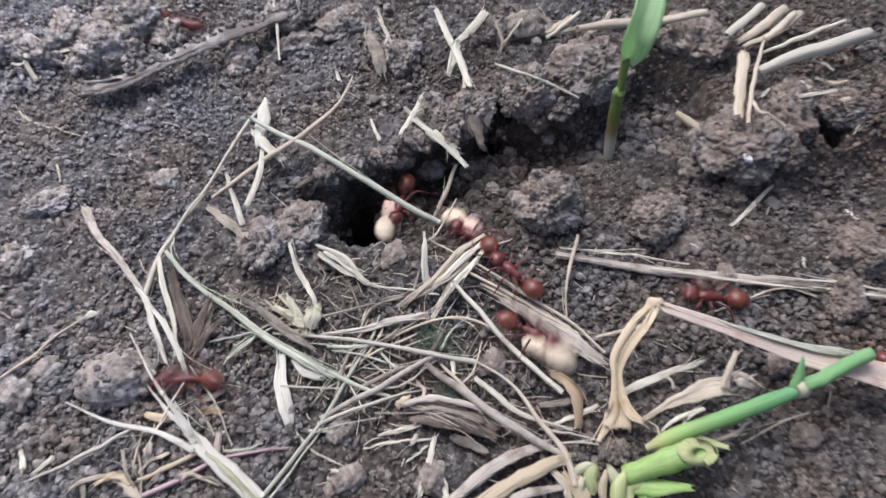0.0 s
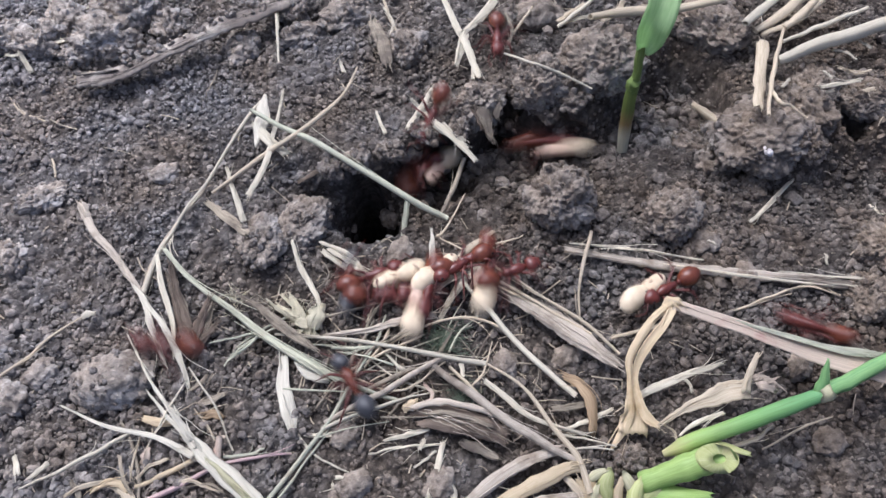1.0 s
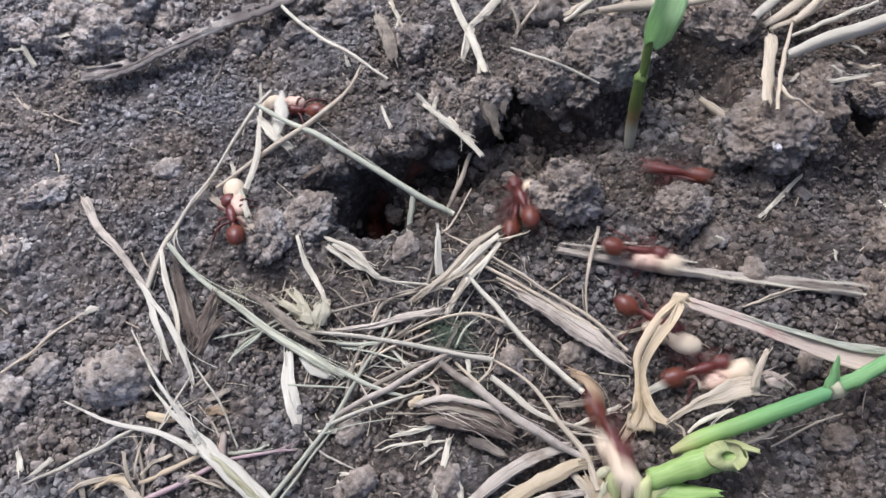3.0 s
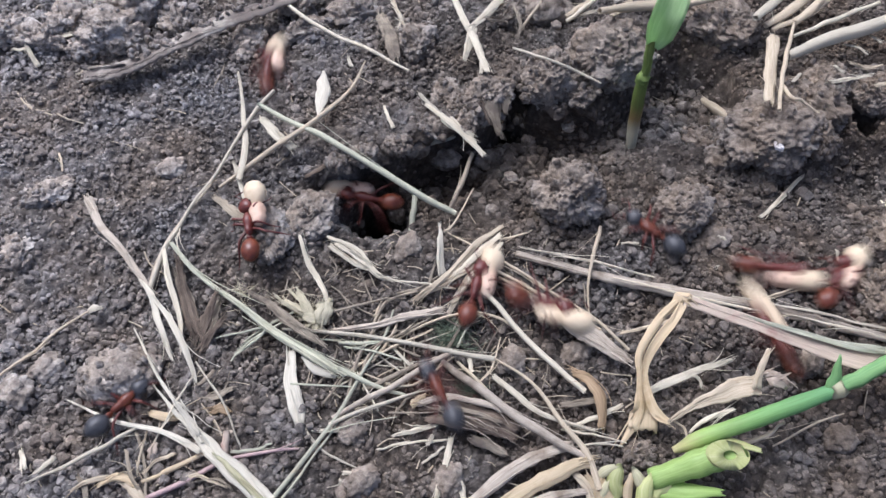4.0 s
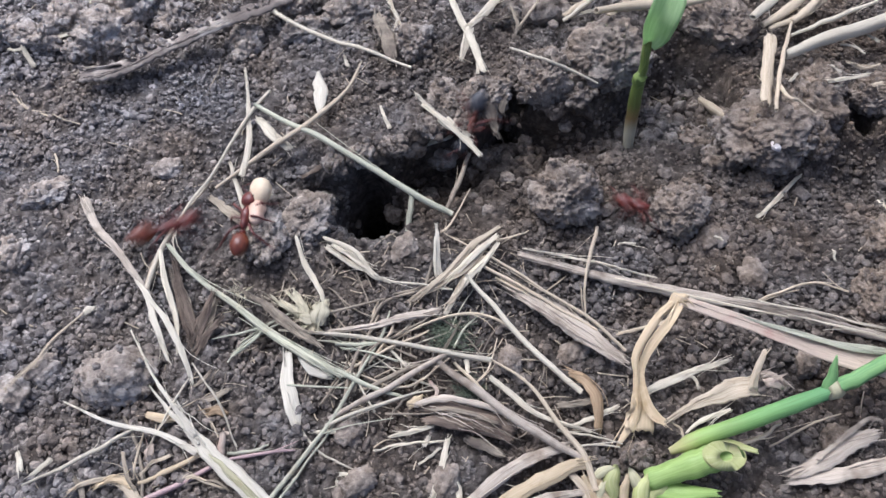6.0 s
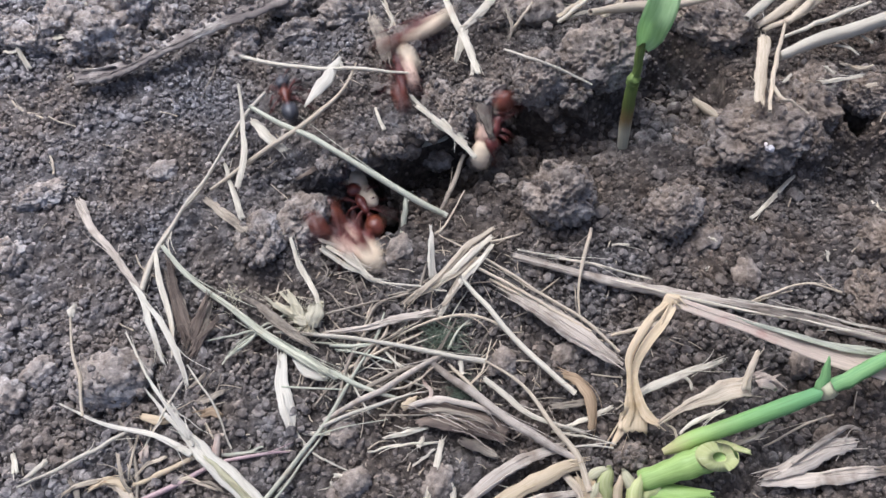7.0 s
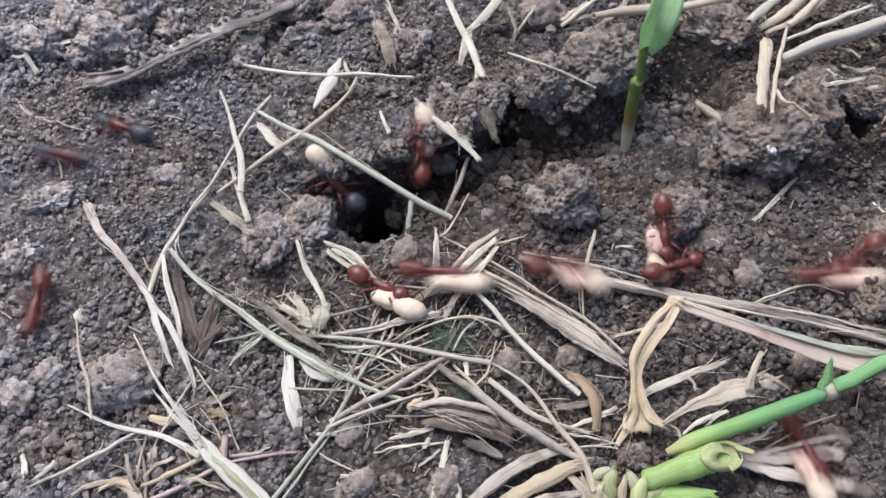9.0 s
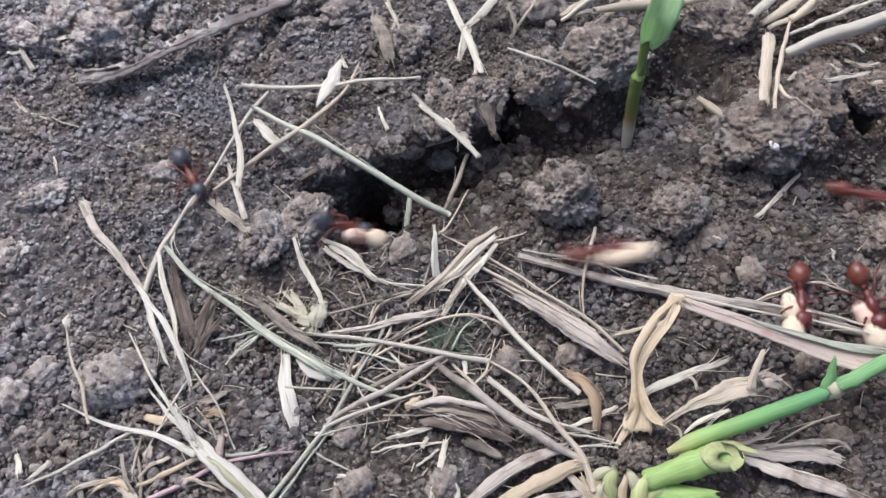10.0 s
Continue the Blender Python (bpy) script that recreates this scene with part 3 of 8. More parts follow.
CRUMB_MESH = [clod_mesh("crumb", 1, 1, 1, 900 + i, 2, 1.2, CRUMB) for i in range(4)]
ROUND = "rounded crumbly grey-brown clod of soil"
for text, *heap in HEAPS:
    clod(text, *heap, level=6, rough=0.85)
for at in ((-10.7, 8.3), (-8.0, 9.0), (-4.8, 10.3), (-1.3, 12.8), (2.3, 13.5), (9.6, 17.6), (14.5, 17.0), (37.2, 11.8), (32.3, 14.0)):
    clod("small rough clod on the crusted lip", *at, 1.5, 1.1, 0.9, 0.35, at[0] * 40, 5, 1.3, lift=max(0.0, float(rise(*map(np.float64, (at[0], at[1] + 1)))) + 0.4 - float(ground(np.array([at[0]]), np.array([at[1]]))[0])))
clod("smooth grey lump of soil among coarse grains", -29.1, -13.2, 3.7, 2.7, 2.2, 0.3, 10, 5, 0.55)
for cx, cy, r in ((29.6, 11.6, 2.2), (31.0, 15.4, 2.6), (38.6, 12.4, 2.4), (39.6, 16.0, 2.8), (36.2, 17.2, 3.0), (27.6, 14.6, 1.8), (33.0, 8.4, 1.6)):
    clod("rough crumbly ledge of soil at the broken edge", cx, cy, r, r * 0.85, r * 0.6, 0.5, cx * 31, 5, 1.2)
clod(ROUND, -37.9, 27.4, 3.58, 2.24, 2.16, 0.21, 20, 5, 1.2)
clod(ROUND, -35.1, 31.7, 3.36, 2.46, 2.28, 0.21, 50, 5, 1.2)
clod(ROUND, -42.4, 30.1, 2.91, 2.02, 1.68, 0.21, 130, 5, 1.2)
clod(ROUND, -46.3, 27.2, 3.58, 1.68, 1.32, 0.26, 160, 5, 1.2)
clod(ROUND, -38.2, 31.9, 2.35, 1.79, 1.56, 0.21, 10, 5, 1.2)
clod(ROUND, -22.3, 27.4, 2.46, 1.90, 1.20, 0.31, 75, 5, 1.2)
clod(ROUND, -40.1, 25.7, 2.24, 1.57, 1.20, 0.26, 33, 5, 1.4)
clod(ROUND, -43.9, 27.9, 2.02, 1.46, 1.20, 0.26, 73, 5, 1.4)
clod(ROUND, -35.4, 26.3, 2.13, 1.68, 1.44, 0.26, 13, 5, 1.4)
clod(ROUND, -31.2, 30.1, 2.13, 1.68, 1.44, 0.26, 113, 5, 1.4)
clod(ROUND, -49.1, 27.9, 2.24, 1.46, 1.20, 0.26, 53, 5, 1.4)
clod(ROUND, -28.0, 9.0, 1.5, 1.2, 0.8, 0.4, 20)
clod(ROUND, -41.6, -0.6, 1.9, 1.5, 1.1, 0.5, 90, 5, 1.4)
clod(ROUND, -40.3, 6.4, 2.6, 1.5, 0.9, 0.55, 20, 5, 1.4)
clod(ROUND, -36.3, -12.3, 1.6, 1.3, 1.1, 0.35, 45)
clod(ROUND, -38.3, -14.5, 1.7, 1.4, 1.1, 0.35, 145)
clod("dark clod beside the green stem", 17.0, -20.1, 1.5, 1.3, 1.0, 0.45, 15, 5, 1.2)
clod(ROUND, 26.2, 0.7, 1.8, 1.3, 1.0, 0.4, 35)
clod(ROUND, 29.7, -3.1, 1.6, 1.3, 0.9, 0.4, 85)
clod(ROUND, 6.2, -11.8, 1.2, 1.4, 1.0, 0.35, 15)
clod(ROUND, 12.2, -10.7, 1.5, 1.3, 1.0, 0.4, 55)
for (cx, cy, _), r in (((-3.0, 12.6, -2.7), 1.6), ((0.1, 13.4, -5.9), 1.7), ((-5.0, 7.9, -5.2), 1.3), ((-1.2, 10.8, -6.6), 1.1), ((4.7, 13.9, -0.3), 1.3), ((3.5, 13.0, -7.0), 0.9), ((6.2, 14.4, -5.6), 0.8), ((9.3, 15.9, -8.9), 0.8), ((1.1, 10.5, -6.9), 0.8), ((7.0, 9.2, -3.1), 0.8), ((13.4, 15.8, -7.1), 0.8), ((17.9, 12.9, -4.7), 0.9), ((4.9, 4.8, -0.7), 0.8)):
    clod("round grey soil lump fallen into the nest hollow", cx, cy, r, r * 0.9, r * 0.85, 0.3, cx * 50, 4, 0.9)
clod(ROUND, -3.5, 0.1, 1.6, 1.3, 1.0, 0.4, 65)
clod(ROUND, -10.4, 31.9, 3.36, 2.24, 1.92, 0.26, 35, 5, 1.2)
clod(ROUND, -3.2, 25.7, 2.46, 1.90, 1.44, 0.36, 85, 5, 1.2)
clod(ROUND, -15.6, 28.6, 2.69, 1.46, 1.20, 0.31, 15, 5, 1.4)
clod(ROUND, -6.1, 28.6, 2.24, 1.46, 1.32, 0.31, 65, 5, 1.4)
clod(ROUND, -17.7, 33.8, 3.14, 2.24, 1.92, 0.26, 115, 5, 1.2)
clod(ROUND, 7.0, 29.7, 2.69, 1.79, 1.44, 0.31, 45, 5, 1.4)
clod(ROUND, 26.1, 30.1, 2.69, 2.02, 1.56, 0.31, 145, 6, 1.3)
clod(ROUND, 11.6, 30.6, 2.91, 2.13, 1.68, 0.31, 5)
clod(ROUND, -6.9, -22.5, 1.7, 1.3, 1.0, 0.4, 25)
clod(ROUND, 0.3, -22.5, 1.6, 1.3, 1.0, 0.4, 75)
clod(ROUND, -8.1, -18.1, 1.5, 1.3, 1.0, 0.4, 155)
clod(ROUND, 34.8, -18.6, 1.5, 1.4, 1.1, 0.35, 20)
clod(ROUND, 33.2, -11.8, 1.5, 1.1, 0.9, 0.4, 60)
clod("small white speck of stone on the soil", -31.7, 20.4, 0.42, 0.36, 0.3, 0.3, 0, 2, 1, STONE, "pebble", "pebble")
px, py, pz = (33.3, 9.5, 3.9)
clod("white pebble set in a soil clod", px, py, 0.42, 0.62, 0.4, 0.3, 20, 3, 0.7, STONE, "pebble", "pebble", pz - float(ground(np.array([px]), np.array([py]))[0]))
clod("pale pebble among the clods", 12.4, 26.8, 0.6, 0.6, 0.5, 0.3, 0, 3, 0.9, CLOD, "pebble", "pebble", 1.6)
clod("small pale pebble on crumbly soil", -36.5, -8.1, 0.55, 0.5, 0.45, 0.3, 0, 3, 0.6, CRUMB, "pebble", "pebble")


def lip_edge(x, seed):
    return 2.0 * lattice(x, x * 0 + seed, 2.3, seed) + 1.2 * lattice(x, x * 0 + seed, 0.9, seed + 1)


def crust(label, x0, x1, depth_back, thick, seed):
    """A lip of crusted soil that roofs a hollow and breaks off in a ragged edge."""
    nx, ny = int((x1 - x0) / 0.17), 46
    xs = np.linspace(x0, x1, nx)
    top, low = [], []
    for j in range(ny):
        f = j / (ny - 1)
        jag = lip_edge(xs, seed)
        edge = np.clip(np.minimum(xs - x0, x1 - xs) / 2.0, 0, 1)
        y = brink(xs) + 0.2 + jag + f * depth_back - (1 - edge) * -0.5
        z = rise(xs, np.maximum(y, brink(xs) + 1.6)) + 0.7 * lattice(xs, y, 3.1, 2) + 0.5 * lattice(xs, y, 1.3, 3) + 0.3 * lattice(xs, y, 0.6, seed + 4)
        fade = step(0.55, 1.0, f)
        top.append(np.column_stack([xs, y, z + grit(xs, y) + 0.15 - 1.6 * fade - 0.8 * (1 - step(0, 0.12, f)) - 1.6 * (1 - edge)]))
        th = thick * (0.5 + 0.5 * step(0, 0.25, f)) * (1 + 0.6 * lattice(xs, y, 1.5, seed + 3))
        low.append(np.column_stack([xs, y + 0.2 * (1 - f), z - th - 1.6 * (1 - edge)]))
    v = np.vstack(top + low)
    m = nx * ny
    at = lambda side, j, i: side * m + j * nx + i
    q = []
    for j in range(ny - 1):
        for i in range(nx - 1):
            q.append((at(0, j, i), at(0, j, i + 1), at(0, j + 1, i + 1), at(0, j + 1, i)))
            q.append((at(1, j, i), at(1, j + 1, i), at(1, j + 1, i + 1), at(1, j, i + 1)))
    for i in range(nx - 1):
        q.append((at(0, 0, i), at(1, 0, i), at(1, 0, i + 1), at(0, 0, i + 1)))
        q.append((at(0, ny - 1, i), at(0, ny - 1, i + 1), at(1, ny - 1, i + 1), at(1, ny - 1, i)))
    for j in range(ny - 1):
        q.append((at(0, j, 0), at(0, j + 1, 0), at(1, j + 1, 0), at(1, j, 0)))
        q.append((at(0, j, nx - 1), at(1, j, nx - 1), at(1, j + 1, nx - 1), at(0, j + 1, nx - 1)))
    tagged(new("soil_crust", big_mesh("soil_crust", v, q, CRUST)), label, "soil crust", "", "structure")


crust("crusted soil lip roofing the nest entrance", BRINK[1, 0] + 1.0, BRINK[6, 0] + 1.0, 8.0, 1.9, 21)
crust("crusted soil lip over the dark cave", BRINK[6, 0] - 0.5, BRINK[11, 0], 7.0, 2.2, 43)
crust("crusted soil lip over a small cave", BRINK[17, 0], BRINK[19, 0], 6.0, 2.0, 67)


LIPS = [(BRINK[1, 0] + 1.0, BRINK[6, 0] + 1.0, 21, 8.0), (BRINK[6, 0] - 0.5, BRINK[11, 0], 43, 7.0), (BRINK[17, 0], BRINK[19, 0], 67, 6.0)]


def surface(x, y):
    """The ground, or the crusted lip above it."""
    z = ground(x, y)
    for x0, x1, seed, back in LIPS:
        jag = lip_edge(x, seed)
        on = (x > x0 + 1.5) & (x < x1 - 1.5) & (y > brink(x) + 0.7 + jag) & (y < brink(x) + jag + back * 0.7)
        lip = rise(x, np.maximum(y, brink(x) + 1.6)) + 0.7 * lattice(x, y, 3.1, 2) + 0.5 * lattice(x, y, 1.3, 3) + 0.3
        z = np.where(on, np.maximum(z, lip), z)
    return z


def crumbs(name, label, count, small, large, level, seed, area, squash=0.85, weight=None):
    rnd = np.random.RandomState(seed)
    x = rnd.uniform(area[0], area[1], count)
    y = rnd.uniform(area[2], area[3], count)
    if weight is not None:
        keep = rnd.uniform(0, 1, count) < weight(x, y)
        x, y = x[keep], y[keep]
    fall = np.abs(surface(x + 0.4, y) - surface(x - 0.4, y)) + np.abs(surface(x, y + 0.4) - surface(x, y - 0.4))
    keep = (fall < 1.1) | (rnd.uniform(0, 1, len(x)) < 0.75)
    keep0 = keep
    x, y = x[keep], y[keep]
    keep1 = keep = (np.abs(x) < 44 + 0.32 * (y + 25)) & (np.hypot(x - SHAFT[0], y - SHAFT[1]) > SHAFT_R + 0.3)
    x, y = x[keep], y[keep]
    n = len(x)
    r = small * (large / small) ** (rnd.uniform(0, 1, n) ** 1.9)
    z = surface(x, y) + r * np.where(fall[keep0][keep1] < 1.1, 0.5, 0.0)
    v, fc = BALLS[level]
    k = len(v)
    shape = v[None] * (1 + (0.3 if level == 1 else 0.13) * rnd.uniform(-1, 1, (n, k, 1)))
    for _ in range(1 if level == 1 else 6):
        axis_of = rnd.normal(0, 1, (n, 1, 3))
        axis_of /= np.linalg.norm(axis_of, axis=2, keepdims=True)
        over = np.clip((shape * axis_of).sum(2, keepdims=True) - rnd.uniform(0.45, 0.85, (n, 1, 1)), 0, 1)
        shape = shape - 0.9 * over * axis_of
    shape = shape * (r[:, None] * rnd.uniform(0.7, 1.25, (n, 3)) * (1, 1, squash))[:, None]
    a = rnd.uniform(0, 2 * math.pi, n)
    c, s = np.cos(a)[:, None], np.sin(a)[:, None]
    px = shape[..., 0] * c - shape[..., 1] * s + x[:, None]
    py = shape[..., 0] * s + shape[..., 1] * c + y[:, None]
    pz = shape[..., 2] + z[:, None]
    faces = (fc[None] + (np.arange(n) * k)[:, None, None]).reshape(-1, 3)
    me = big_mesh(name, np.stack([px, py, pz], -1).reshape(-1, 3), faces, CRUMB, False)
    tagged(new(name, me), label, "soil crumbs", "", "stuff")


def coarse(x, y):
    """Coarse grains lie to the near left and along the right; the far left is fine and firm."""
    c = 0.14 + 0.85 * np.clip((-1 - y) / 13, 0, 1) * np.clip((-8 - x) / 10, 0, 1) + 0.55 * step(4, 16, x) * step(14, 4, y)
    return np.clip(c + 0.5 * lattice(x, y, 6, 91), 0, 1)


VIEW = (-56, 56, -32, 46)


def hollow(x, y):
    """Where loose crumbs roll together, under the broken edge."""
    return step(-1.2, -3.2, relief(x, y)) * 0.9 + 0.02


crumbs("soil_crumbs", "loose coarse crumbs of grey soil", 26000, 0.22, 0.6, 2, 5, VIEW, weight=coarse)
crumbs("fallen_crumbs", "rounded crumbs fallen into the shaded hollow", 5200, 0.3, 0.85, 2, 8, (-12, 40, -2, 24), weight=hollow)
crumbs("soil_grains", "small loose grains of dark soil", 46000, 0.15, 0.31, 1, 6, VIEW)

# ---- dry litter at the far left ----
leaf("rotten_stem", "weathered grey split stem with a frayed end", "dead stem", [(-39.6, 20.7, 2.1), (-36.0, 21.0, 2.5), (-30.3, 24.2, 2.9), (-24.5, 28.0, 3.1), (-20.3, 30.4, 2.9), (-15.8, 33.8, 2.6)], [1.5, 2.5, 2.7, 2.7, 2.6, 2.4], CAKED, thick=0.6, curl=0.12, rag=2.4, rough=0.13, fibres=6)
caked = bpy.data.objects["rotten_stem"]
way = spline([(-34.0, 22.7, 2.6), (-30.3, 24.9, 2.8), (-24.5, 28.7, 3.0), (-20.3, 31.1, 2.8), (-15.8, 34.5, 2.5)], 90)
grime = np.random.RandomState(61)
for c in way:
    k = 0.15 + 0.36 * grime.uniform() ** 2
    child("crumb", CRUMB_MESH[int(grime.randint(4))], caked, "", Matrix.Translation(((c + (-0.1, 0.1, 0.2) + grime.normal(0, 0.42, 3) * (0.8, 1, 0.15)) * MM).tolist()) @ pose(0, 0, 0, *grime.uniform(0, 360, 3)) @ Matrix.Diagonal((k, k, k * 0.7, 1)))
leaf("straw_shred", "thin pale shred at the frayed stem end", "straw", [(-40.6, 21.3, 1.4), (-38.8, 22.3, 1.6), (-37.3, 22.3, 1.4)], [0.31, 0.56, 0.50], GREY, thick=0.2)
leaf("straw_chip", "small forked chip of bleached straw", "straw", [(-47.2, 27.5, 1.7), (-46.9, 25.5, 1.4), (-45.3, 23.2, 0.6)], [0.38, 0.51, 0.58], PALE)
leaf("straw_chip", "small bleached straw chip", "straw", [(-48.8, 25.5, 1.0), (-47.5, 25.3, 1.2), (-46.3, 25.9, 1.1)], [0.32, 0.45, 0.38], PALE)
leaf("straw_chip", "flake of pale chaff on a clod", "chaff", [(-43.3, 26.3, 2.1), (-41.7, 26.7, 2.3), (-40.4, 27.5, 1.8)], [0.58, 0.83, 0.51], PALE)
stalk("root_thread", "thin pale root thread on bare soil", "root", [(-47.5, 20.3, 0.3), (-45.2, 17.7, 0.4), (-41.8, 16.3, 0.4)], [0.18, 0.25, 0.25], STRAW)
leaf("straw_chip", "narrow straw chip among clods", "straw", [(-43.1, 29.3, 1.9), (-42.3, 31.1, 1.6), (-42.0, 33.5, 1.0)], [0.33, 0.46, 0.40], STRAW)
leaf("straw_chip", "narrow straw chip among clods", "straw", [(-41.9, 30.7, 1.5), (-41.1, 32.2, 1.4), (-40.7, 33.9, 1.0)], [0.33, 0.46, 0.40], PALE)
stalk("root_thread", "fine grey hair-like root", "root", [(-25.7, 19.0, 0.5), (-24.7, 20.9, 1.3), (-24.3, 22.9, 1.6)], [0.12, 0.15, 0.10], GREY)
stalk("root_thread", "short pale root thread on bare soil", "root", [(-40.3, 11.5, 0.5), (-39.7, 10.1, 0.8), (-39.4, 9.0, 0.6)], [0.18, 0.24, 0.18], STRAW)
leaf("straw_chip", "short pale straw sliver", "straw", [(-25.2, 17.8, 0.5), (-23.6, 17.6, 0.6)], [0.25, 0.25], PALE)
leaf("dead_leaf", "grey weathered leaf strip", "dead leaf", [(-7.5, 29.9, 2.4), (-6.2, 26.2, 3.0), (-5.3, 22.0, 2.8)], [1.03, 1.68, 1.16], GREY)
stalk("straw", "thin dry straw lying on soil", "straw", [(-6.2, 33.1, 2.4), (-5.2, 28.9, 2.9), (-3.9, 25.9, 2.7)], [0.26, 0.39, 0.33], STRAW)
leaf("straw_chip", "small pale straw chip on soil", "straw", [(-10.7, 23.5, 2.1), (-10.1, 21.6, 2.3)], [0.32, 0.51], PALE)
leaf("straw_chip", "small pale straw chip on soil", "straw", [(-6.4, 15.9, 2.8), (-5.9, 14.0, 3.3), (-5.3, 12.4, 3.3)], [0.24, 0.37, 0.43], PALE)
leaf("straw_chip", "thin straw chip near the top", "straw", [(-12.1, 33.2, 1.9), (-9.9, 31.2, 2.2)], [0.40, 0.40], PALE)

# ---- the tangle left of the nest hole ----
stalk("dry_grass", "long thin bent dry grass stem", "dry grass", [(-18.1, 17.8, 2.8), (-19.6, 15.1, 2.9), (-21.4, 11.0, 2.7), (-23.0, 7.0, 2.4), (-24.5, 4.5, 2.1), (-25.9, 1.4, 1.6), (-26.8, -0.7, 1.5), (-27.8, -4.7, 1.0)], [0.40, 0.45, 0.34, 0.34, 0.34, 0.40, 0.51, 0.57], PALE)
stalk("dry_grass", "thin dry grass stem twisted with another", "dry grass", [(-21.0, 13.0, 2.4), (-23.2, 6.5, 2.2), (-25.2, 3.2, 1.8), (-26.5, 0.6, 1.5), (-27.6, -2.4, 1.1), (-28.0, -5.0, 0.8)], [0.17, 0.28, 0.28, 0.22, 0.22, 0.17], STRAW)
stalk("dry_grass", "fading green grass stem across the nest hole", "dry grass", [(-19.1, 14.5, 4.6), (-15.0, 11.8, 4.8), (-12.0, 10.2, 4.8), (-7.5, 7.5, 4.0), (-2.2, 4.7, 2.2), (1.1, 3.8, 0.8)], [0.39, 0.51, 0.56, 0.56, 0.62, 0.51], OLIVE)
stalk("dry_grass", "dry grass stem leaning over the others", "dry grass", [(-22.5, 5.8, 2.2), (-19.5, 8.3, 2.7), (-16.1, 10.2, 3.9), (-11.8, 12.8, 5.5), (-9.9, 16.5, 4.3), (-8.6, 21.2, 3.6)], [0.30, 0.47, 0.53, 0.47, 0.35, 0.18], STRAW)
leaf("straw_chip", "short pale straw lying across a stem", "straw", [(-19.1, 14.2, 3.1), (-17.4, 11.7, 3.9), (-15.1, 9.6, 3.4)], [0.70, 1.11, 0.82], PALE)
leaf("dead_leaf", "bleached narrow leaf standing at the hole", "dead leaf", [(-21.7, 9.6, 1.7), (-20.1, 5.7, 2.5), (-18.5, 1.7, 3.4)], [0.34, 0.57, 0.68], PALE)
leaf("dead_leaf", "grey weathered leaf strip beside the mound", "dead leaf", [(-23.3, 5.6, 1.3), (-21.1, 3.6, 1.7), (-17.8, 0.2, 3.5)], [0.56, 1.01, 0.90], GREY)
leaf("dead_twig", "weathered split stem on fine soil", "dead stem", [(-36.1, 5.8, 0.9), (-33.9, 2.2, 1.3), (-31.6, -0.2, 1.4), (-29.5, -2.8, 1.3), (-27.5, -5.4, 1.1)], [0.95, 0.85, 0.7, 0.6, 0.5], BARK, thick=0.3, fibres=7, fray=8)
leaf("dead_leaf", "bleached leaf blade split lengthwise", "dead leaf", [(-29.1, -3.7, 1.1), (-27.4, -5.7, 1.4), (-26.1, -8.7, 1.2), (-24.6, -11.9, 0.4)], [0.22, 0.63, 0.67, 0.27], IVORY)
leaf("dead_leaf", "bleached leaf blade split lengthwise", "dead leaf", [(-27.5, -5.4, 1.5), (-25.1, -8.5, 1.5), (-23.3, -11.3, 1.1), (-22.1, -14.1, 0.3)], [0.27, 0.58, 0.62, 0.19], IVORY)
leaf("dead_leaf", "narrow bleached blade hanging from the bent stem", "dead leaf", [(-26.9, -1.0, 1.9), (-25.8, -4.5, 1.6), (-24.5, -7.8, 1.2), (-23.8, -11.3, 0.7)], [0.42, 0.58, 0.53, 0.32], PALE)
leaf("dead_leaf", "greyish translucent leaf among blades", "dead leaf", [(-25.9, -2.4, 1.0), (-24.0, -5.9, 0.9), (-22.5, -9.7, 0.3)], [0.64, 1.18, 0.64], GREY)
for bit, wide in (([(-25.6, -1.8, 1.5), (-24.4, -5.4, 1.2), (-22.6, -9.6, 0.6)], [0.5, 1.2, 1.5]), ([(-21.2, -5.3, 1.6), (-21.8, -7.6, 1.2), (-22.8, -10.4, 0.4)], [0.35, 0.9, 1.3]), ([(-20.0, -7.6, 1.2), (-21.2, -9.2, 0.9), (-22.6, -11.2, 0.3)], [0.3, 0.8, 1.0])):
    leaf("dead_leaf", "dark brown leaf rotted to soft fibres", "dead leaf", bit, wide, HUSK, rag=1.8, rough=0.12, fibres=12, fray=10)
leaf("dead_leaf", "brown frayed leaf tuft in the soil", "dead leaf", [(-21.2, -5.2, 0.6), (-21.5, -8.2, 0.7), (-22.2, -10.5, 0.2)], [0.40, 0.96, 1.19], GREY, rag=1.5)
leaf("dry_grass", "fading green grass stem splitting into feathery fibres", "dry grass", [(-26.4, -0.1, 1.8), (-23.5, -3.3, 1.6), (-19.4, -6.5, 1.5), (-15.5, -9.4, 1.5), (-11.7, -11.8, 1.4), (-8.6, -13.5, 1.1)], [0.42, 0.46, 0.55, 0.8, 0.95, 0.55], OLIVE, thick=0.25, curl=0.5, jag=0.6, fibres=12)
leaf("dead_leaf", "torn grey-brown husk along the fading stem", "dead leaf", [(-18.6, -5.2, 1.6), (-16.0, -7.0, 1.9), (-13.2, -9.3, 1.8), (-10.6, -11.0, 1.4)], [0.3, 0.9, 1.0, 0.4], GREY, rough=0.1, fibres=10)
stalk("dry_grass", "thin end of the fading grass stem", "dry grass", [(-9.6, -12.9, 1.2), (-6.5, -14.3, 0.9), (-3.2, -15.4, 0.5)], [0.5, 0.42, 0.3], OLIVE)
